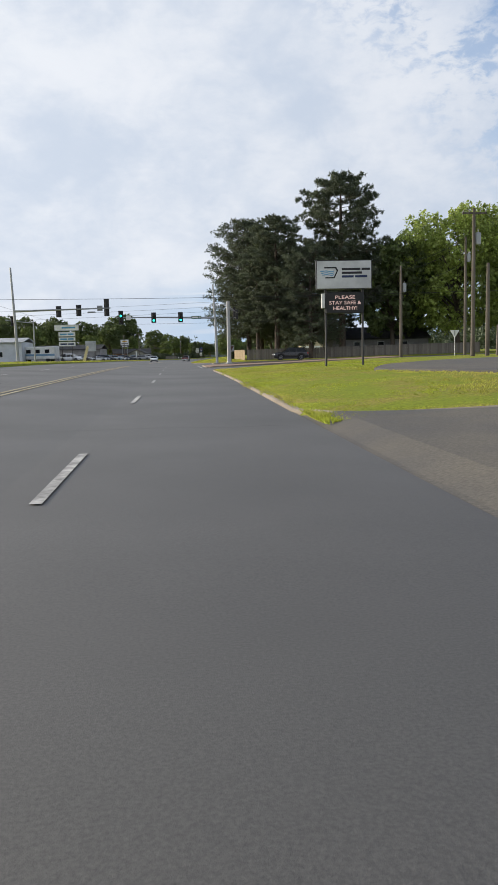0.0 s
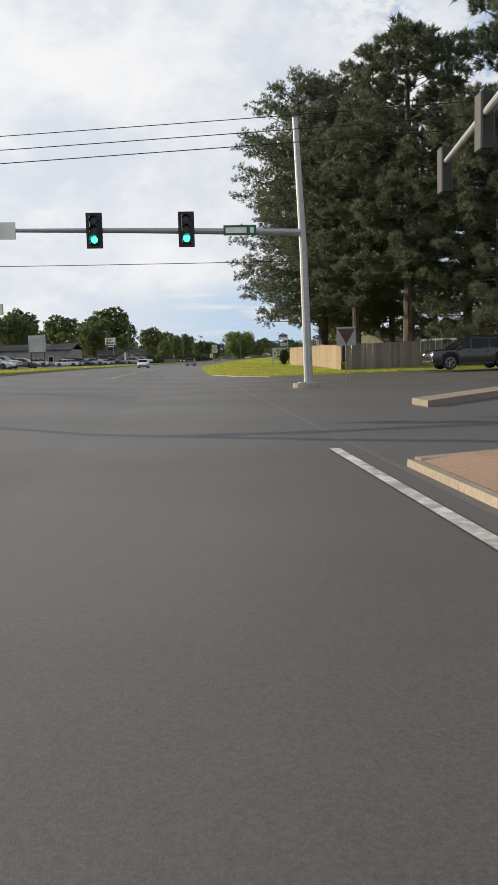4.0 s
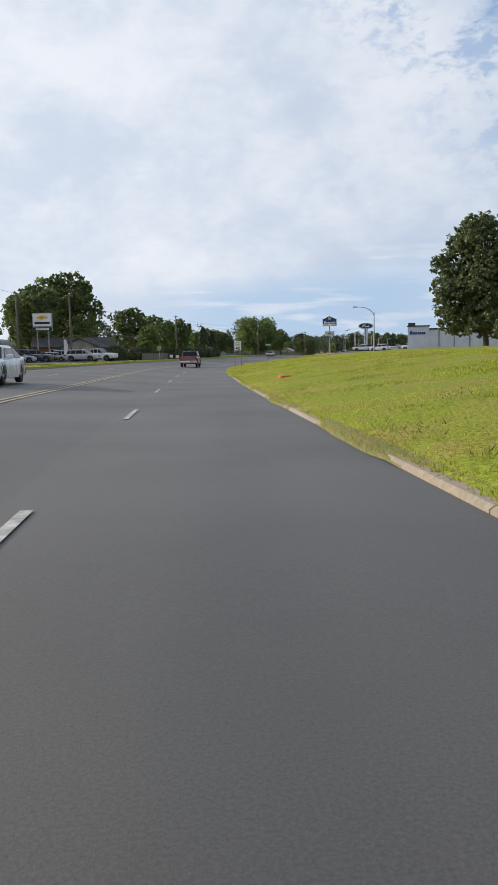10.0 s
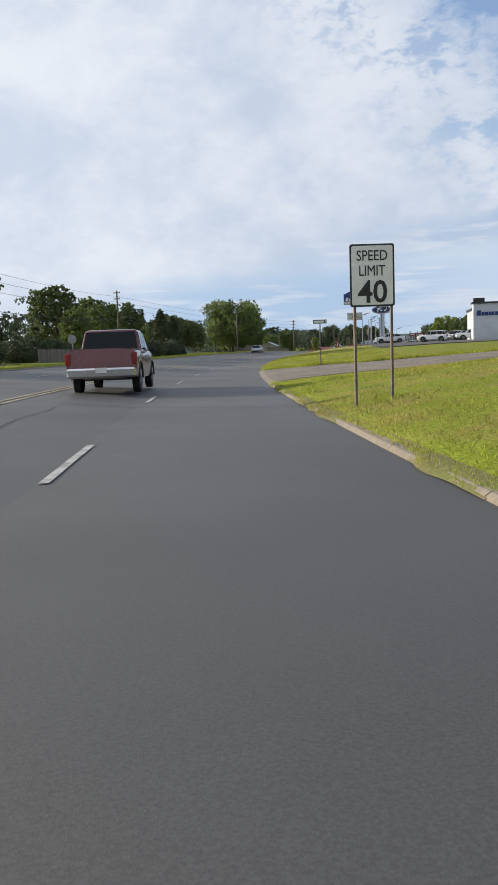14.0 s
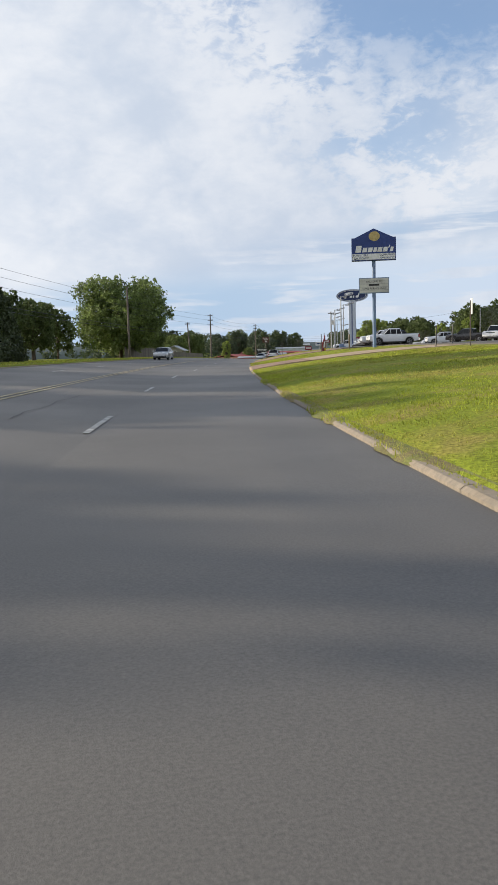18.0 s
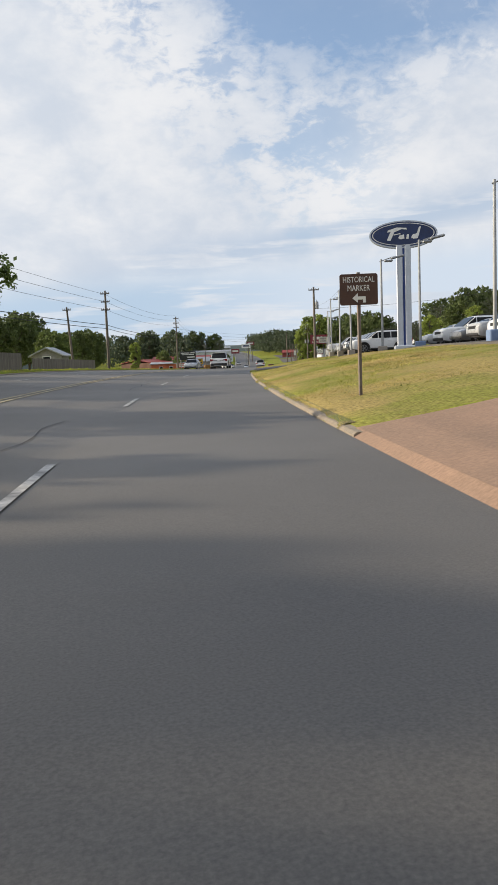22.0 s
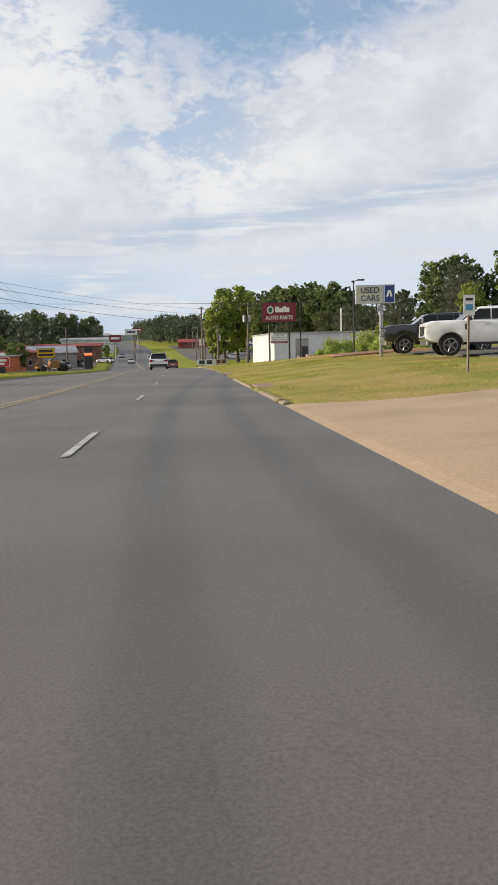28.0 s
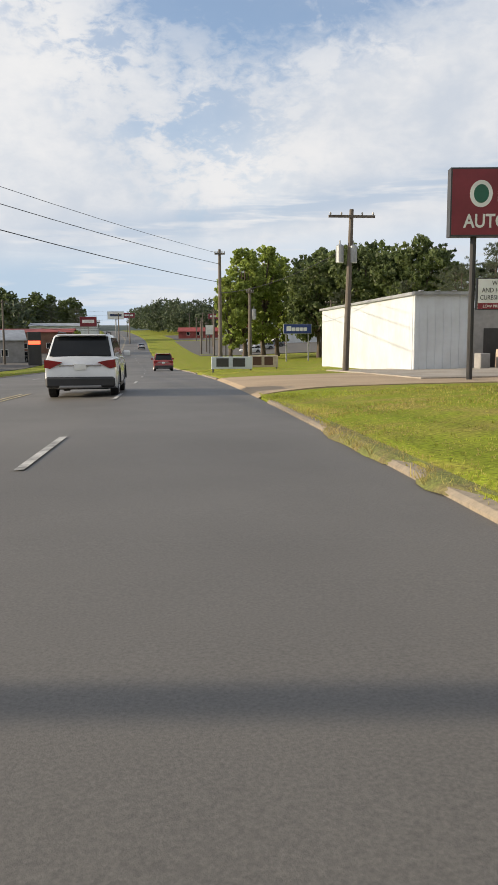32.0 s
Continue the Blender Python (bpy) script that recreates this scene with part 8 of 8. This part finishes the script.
# ---- utility poles and cables ----
wood_pole(361.7, -23.8, 10.0, "tall weathered wooden utility pole over the road", (0.5, 0.5, 0.5))
wood_pole(419, -17.2, 9.6, "tall weathered wooden utility pole before the round tree", (), 0)
wood_pole(468.3, -15.9, 8.9, "tall weathered wooden utility pole over the road", (0.5, 0.5, 0.5))
wood_pole(474, -21.6, 7.7, "leaning wooden utility pole over the road", (0.5,), 0, -0.06)
wood_pole(538.5, -18.6, 10.6, "tall dark wooden utility pole over the road", (0.55, 0.55, 0.55))
wood_pole(653, -25.6, 9.2, "wooden utility pole before the shops over the road", (0.6,))
wood_pole(473, 7.65, 8.5, "wooden utility pole with a transformer beside the lot", (0.6,), 1)
wood_pole(573.4, 8.05, 7.9, "wooden utility pole with a crossarm and two transformers", (1.15,), 2, 0.03)
wood_pole(597.3, 2.95, 9.3, "tall dark wooden utility pole near the kerb", (0.4,), 0)
wood_pole(600, 5.5, 6.5, "short wooden pole behind the tall one", (0.3,), 1)
for s_, la, h_ in ((690, 6, 9), (740, 7, 9), (790, 7, 9), (850, 8, 9), (720, -15, 9), (780, -16, 9), (860, -16, 9), (640, 20, 8)):
    wood_pole(s_, la, h_, "distant wooden utility pole along the road", (0.8,))
for s_, la, h_ in ((690, 9.0, 6.9), (700, 3.6, 6.9), (712, 4.9, 6.6), (752, 4.2, 7.4), (790, 5.0, 7.6)):
    wood_pole(s_, la, h_, "grey wooden utility pole on the rise past the dip", (0.5,))
wood_pole(286, -22, 9.5, "wooden utility pole by the dealer over the road", (0.5,))
wood_pole(270, -24, 8.5, "wooden utility pole by the dealer over the road", (0.5,))
for z in (9.8, 9.0, 8.1, 6.4, 6.0):
    dz = 9.9 - z
    wire([high(286, -22, 9.3 - dz), high(361.7, -23.8, 10.0 - dz), high(468.3, -15.9, 8.9 - dz), high(538.5, -18.6, 10.9 - dz), high(653, -25.6, 10.0 - dz), high(720, -15, 9.4 - dz)], 0.014 if z > 8 else 0.028, 0.7)
wire([high(120, -26, 9.0), high(286, -22, 8.9)], 0.014, 1.2)
wire([high(573.4, 8.05, 6.3), high(597.3, 2.95, 6.2), high(690, 6, 7)], 0.02, 0.5)
wire([high(538.5, -18.6, 8.2), high(597.3, 2.95, 9.2)], 0.012, 0.5)
wire([high(538.5, -18.6, 7.6), high(597.3, 2.95, 8.4)], 0.016, 0.5)
wire([high(538.5, -18.6, 6.9), high(597.3, 2.95, 7.0)], 0.02, 0.5)
wire([high(538.5, -18.6, 9.9), high(653, -25.6, 10.4)], 0.01, 0.8)
wire([high(473, 7.65, 6.6), high(455, 30, 7.0)], 0.014, 0.5)
wire([high(473, 7.65, 6.9), high(442.3, 9.75, 7.0)], 0.008, 0.6)
wire([high(442.3, 9.75, 6.9), high(453.5, 9.6, 6.9), high(466, 9.3, 6.9), high(478, 9.4, 6.9)], 0.006, 0.2)
for za, zb in ((12.9, 9.6), (12.2, 9.0), (10.4, 7.6)):
    wire([high(83.0, 30.3, za), high(78.0, 22.0, zb)], 0.016, 0.5)
wire([high(78.0, 22.0, 9.4), high(118.0, 18.6, 3.4)], 0.02, 0.6)
wire([high(57, 21.5, 10.9), high(83.0, 30.3, 12.9)], 0.014, 0.5)
# cables that cross the road
for s0_, z0_, s1_, z1_, r_ in ((64, 5.82, 64, 5.86, 0.014), (105.5, 5.6, 105.5, 5.8, 0.014), (92, 5.2, 84, 6.9, 0.01), (93, 5.8, 85, 7.4, 0.01), (94, 6.4, 86, 8.0, 0.01)):
    wire([high(s0_, -28, z0_), high(s1_, 30, z1_)], r_, 0.3)
wire([high(545.2, -22, 6.35), high(529.3, 30, 4.9)], 0.013, 0.3)


# storm drains in the kerb
root = thing("storm_drain", stand(498.6, 2.15, 0), "worn concrete storm drain slab in the verge", "drain")
part("inlet", boxed((-0.06, -1.0, -0.05), (0.10, 1.0, 0.075)), BLACK, root)
part("slab", boxed((0.0, -1.3, 0.05), (1.0, 1.2, 0.125), 0.02), PINK, root, "brown worn concrete slab")
root = thing("storm_drain", stand(516.8, 2.1, 0), "dark storm drain inlet under a worn concrete slab", "drain")
part("inlet", boxed((-0.06, -1.5, -0.05), (0.10, 1.5, 0.075)), BLACK, root)
part("slab", boxed((0.0, -1.9, 0.05), (0.95, 1.9, 0.115), 0.015), PINK, root, "reddish worn concrete slab")
# ---- kerbs, lane marks, grass ----
kerb_line("kerb_near", R_KERB, -60, 700, OPENINGS, False, "weathered tan concrete kerb along the grass")
kerb_line("kerb_far", L_KERB, -60, 700, [(40, 95), (300, 308), (560, 590)], True, "weathered concrete kerb of the far side")


def mark(name, s0, s1, lat, width, material, lift=0.013):
    return strip(name, s0, s1, lat - width / 2, lat + width / 2, material, lift, 1.5, 1, road_level)


dashes = tagged(new("lane_marks"), "worn white and yellow painted lane marks", "road marking", kind="structure")
s = 30.4 - 12.18 * 7
while s < 900:
    if not 68 < s < 118:
        lat = float(np.interp(s, (30, 190, 240, 307, 343, 360, 400, 501, 525), (-1.1, -1.25, -1.42, -1.45, -1.8, -1.32, -1.5, -1.42, -1.5)))
        part("lane_dash", mark("lane_dash", s, s + 3.05, lat, 0.10, WHITE_LINE), None, dashes)
        part("lane_dash", mark("lane_dash", s + 4, s + 7.05, -7.95, 0.12, WHITE_LINE), None, dashes)
    s += 12.18
for a, b in ((-60, 76), (120, 290), (300, 560), (575, 900)):
    part("centre_line", mark("centre_line", a, b, -4.53, 0.11, YELLOW_LINE), None, dashes)
    part("centre_line", mark("centre_line", a, b, -4.78, 0.11, YELLOW_LINE), None, dashes)
for a, b, la in ((60.5, 79.5, 1.78),):
    part("edge_line", mark("edge_line", a, b, la, 0.13, WHITE_LINE), None, dashes)


# ---- tar seams and patches on the road ----
seams = tagged(new("tar_seams"), "dark tar seams and patches in the asphalt", "road marking", kind="structure")
rng = np.random.default_rng(21)
for i in range(36):
    s0 = 8 + 15 * i + 5 * rng.random()
    la = float(rng.choice([-2.2, -3.0, -3.2, -6.0, -6.8]))
    n = 16
    pts = [(s0 + 0.5 * k, la + 0.06 * math.sin(k * 0.9 + i) + 0.015 * rng.normal()) for k in range(n)]
    if i % 6 == 0:
        pts = [(s0 + 0.15 * math.sin(k * 2.1 + i), L_KERB + 0.5 + (R_KERB - L_KERB - 1.0) * k / (n - 1)) for k in range(n)]
    vs = []
    for s_, l_ in pts:
        w_ = 0.007 + 0.006 * rng.random()
        for sg in (-1, 1):
            q = spot(s_ + (w_ * sg if i % 6 == 0 else 0), l_ + (0 if i % 6 == 0 else w_ * sg))
            q.z = road_level(s_, l_) + 0.011
            vs.append(q)
    fs = [(2 * k, 2 * k + 1, 2 * k + 3, 2 * k + 2) for k in range(n - 1)]
    part("tar_seam", mesh_of("tar_seam", vs, fs, SEAL), None, seams)

# ---- grass blades along the verge ----
def grass(name, s0, s1, l0, l1, count, height, seed, skip, material):
    rng = np.random.default_rng(seed)
    ss = s0 + (s1 - s0) * rng.random(count)
    ll = l0 + (l1 - l0) * rng.random(count) ** 1.6
    vs, fs = [], []
    for s_, l_ in zip(ss, ll):
        if any(a - 1.2 < s_ < b + 1.2 and l_ < lim for a, b, lim in skip):
            continue
        if 7 < l_ < 14 and np.interp(l_, LOT_LAT, LOT_FROM) < s_ < np.interp(l_, LOT_LAT, LOT_TO):
            continue
        if 47 < s_ < 115 and l_ > 2 and s_ > np.interp(l_, STREET_LAT, STREET_FROM) - 0.25:
            continue
        if 0 < l_ < 9 and 112 < s_ < 134 and s_ < np.interp(l_, STREET_LAT, STREET_TO) + 0.3:
            continue
        p = spot(s_, l_, -0.03)
        h = height * (0.55 + 0.9 * rng.random()) * (1.0 + 0.7 * noise.noise(Vector((p.x * 0.35, p.y * 0.35, 5.0))))
        for _ in range(4):
            a = rng.random() * 6.283
            w = 0.007 + 0.008 * rng.random() + 0.0022 * (l_ - 2)
            ca, sa = math.cos(a), math.sin(a)
            lean = h * (0.25 + 0.6 * rng.random())
            b = rng.random() * 6.283
            o = Vector((0.12 * (rng.random() - 0.5), 0.12 * (rng.random() - 0.5), 0)) + p
            k = len(vs)
            vs += [(o.x - ca * w, o.y - sa * w, o.z), (o.x + ca * w, o.y + sa * w, o.z), (o.x + lean * math.cos(b), o.y + lean * math.sin(b), o.z + h)]
            fs.append((k, k + 1, k + 2))
    ob = part(name, mesh_of(name, vs, fs, material), None)
    return tagged(ob, "short green and straw-coloured grass blades", "grass", kind="stuff")


PAVED = [(a, b, 40) for a, b in OPENINGS if a not in (-40, 50, 552)] + [(-40, 10.3, 40)] + [(383, 391, 20), (555, 571, 40), (562, 577, 40)]
grass("grass", 10.5, 200, R_KERB + 0.12, 13, 100000, 0.05, 1, PAVED, BLADE)
grass("grass", 200, 380, R_KERB + 0.12, 13, 95000, 0.055, 2, PAVED, BLADE)
grass("grass", 380, 390, R_KERB + 0.12, 10, 4000, 0.06, 5, PAVED, BLADE)
grass("grass", 390, 536, R_KERB + 0.12, 10, 95000, 0.04, 3, PAVED, DRY_BLADE)
grass("grass", 500, 536, R_KERB + 0.12, 10, 6000, 0.045, 8, PAVED, BLADE)
grass("grass", 532, 600, R_KERB + 0.12, 10, 15000, 0.05, 6, PAVED, BLADE)
grass("grass", 532, 600, R_KERB + 0.12, 10, 15000, 0.045, 11, PAVED, DRY_BLADE)
grass("weeds", 290.6, 292.8, R_KERB + 0.3, 20, 2600, 0.20, 9, [], BLADE)
grass("grass", 60, 600, -15.5, L_KERB - 0.2, 12000, 0.12, 4, [(300, 308, 0), (560, 590, 0)], BLADE)


# ---- thatch and tufts that creep over the kerb ----
THATCH = mat("dry_thatch", (0.19, 0.155, 0.062), 0.95, vary=0.5, scale=24, bump=1.0, bscale=60, second=(0.16, 0.175, 0.04), blend=(0.42, 0.58), bigscale=1.6, obj_random=-1)


def overgrown(s0, s1, much, seed, blade):
    """A ragged mat of thatch from the turf over the kerb into the gutter, with tufts on it; much is how far it hides the kerb."""
    vs, fs, tufts = [], [], []
    rng_ = np.random.default_rng(seed)
    n = int((s1 - s0) / 0.3)
    for i in range(n + 1):
        s_ = s0 + (s1 - s0) * i / n
        k = min(max(much + 1.3 * noise.noise(Vector((s_ * 0.22, seed, 0))) + 0.8 * noise.noise(Vector((s_ * 1.1, seed, 4))), 0.0), 1.0)
        reach = 0.03 + 0.10 * max(0.0, noise.noise(Vector((s_ * 0.8, seed, 9))) + 0.35)
        z_ = road_level(s_, R_KERB)
        for la, up in ((R_KERB + 0.13 - k * (0.13 + reach), 0.035 * (1 - k) + 0.004), (R_KERB + 0.13 - k * 0.14, 0.035 + 0.015 * k), (R_KERB + 0.15 - k * 0.06, 0.05 + 0.04 * k), (R_KERB + 0.24, 0.0)):
            q = spot(s_, la)
            q.z = z_ + up if up > 0 else level(s_, la) + 0.006
            vs.append(q)
        if k > 0.25:
            for _ in range(int(14 * k) + 4):
                tufts.append((s_ + 0.3 * rng_.random(), R_KERB + 0.30 - (0.30 + 0.5 * reach) * k * rng_.random() ** 0.8, z_ + 0.03))
    for i in range(n):
        for k in range(3):
            a = 4 * i + k
            fs.append((a, a + 1, a + 5, a + 4))
    tagged(part("thatch", mesh_of("thatch", vs, fs, THATCH), None), "ragged dry grass thatch creeping over the kerb", "grass", kind="stuff")
    vs, fs = [], []
    for s_, la, z_ in tufts:
        p = spot(s_, la, z=z_)
        for _ in range(5):
            a, b = 6.283 * rng_.random(), 6.283 * rng_.random()
            h, w = 0.035 + 0.075 * rng_.random(), 0.004 + 0.005 * rng_.random()
            x_, y_ = p.x + 0.08 * (rng_.random() - 0.5), p.y + 0.08 * (rng_.random() - 0.5)
            k = len(vs)
            vs += [(x_ - math.cos(a) * w, y_ - math.sin(a) * w, z_ - 0.02), (x_ + math.cos(a) * w, y_ + math.sin(a) * w, z_ - 0.02), (x_ + 0.7 * h * math.cos(b), y_ + 0.7 * h * math.sin(b), z_ + h)]
            fs.append((k, k + 1, k + 2))
    tagged(part("kerb_grass", mesh_of("kerb_grass", vs, fs, blade), None), "tufts of grass hanging over the kerb", "grass", kind="stuff")


for s0, s1, much, blade in ((16, 48, 0.5, BLADE), (134.5, 270, 0.75, BLADE), (294.5, 354, 0.55, BLADE), (366, 376, 0.3, BLADE), (389, 427, 0.42, DRY_BLADE), (445, 475, 0.6, DRY_BLADE), (490.5, 515, 0.6, DRY_BLADE), (519, 551, 0.62, DRY_BLADE)):
    overgrown(s0, s1, much, int(s0), blade)

# ---- rosettes of dark weeds in the lawn ----
WEED = mat("dark_weed", (0.115, 0.165, 0.03), 0.7, vary=0.3, scale=2, second=(0.15, 0.18, 0.04), bigscale=0.5, isle=0.3, obj_random=-1, trans=0.3)
rng = np.random.default_rng(31)
vs, fs = [], []
for _ in range(150):
    s_, la = (140 + 128 * rng.random(), R_KERB + 0.6 + 7.5 * rng.random() ** 1.3) if rng.random() < 0.7 else (392 + 150 * rng.random(), R_KERB + 0.8 + 5.5 * rng.random())
    if any(a - 1.5 < s_ < b + 1.5 for a, b, _k in PAVED):
        continue
    size = 0.5 + 0.9 * rng.random()
    for _k in range(int(42 * size)):
        q = spot(s_ + 0.45 * size * rng.normal(), la + 0.16 * size * rng.normal())
        a, b = 6.283 * rng.random(), 6.283 * rng.random()
        h_, w_ = (0.03 + 0.05 * rng.random()) * size, 0.005 + 0.007 * rng.random()
        n = len(vs)
        vs += [(q.x - math.cos(a) * w_, q.y - math.sin(a) * w_, q.z), (q.x + math.cos(a) * w_, q.y + math.sin(a) * w_, q.z), (q.x + h_ * math.cos(b), q.y + h_ * math.sin(b), q.z + h_)]
        fs.append((n, n + 1, n + 2))
tagged(part("weeds", mesh_of("weeds", vs, fs, WEED), None), "dark green clumps of weeds in the lawn", "weeds", kind="stuff")
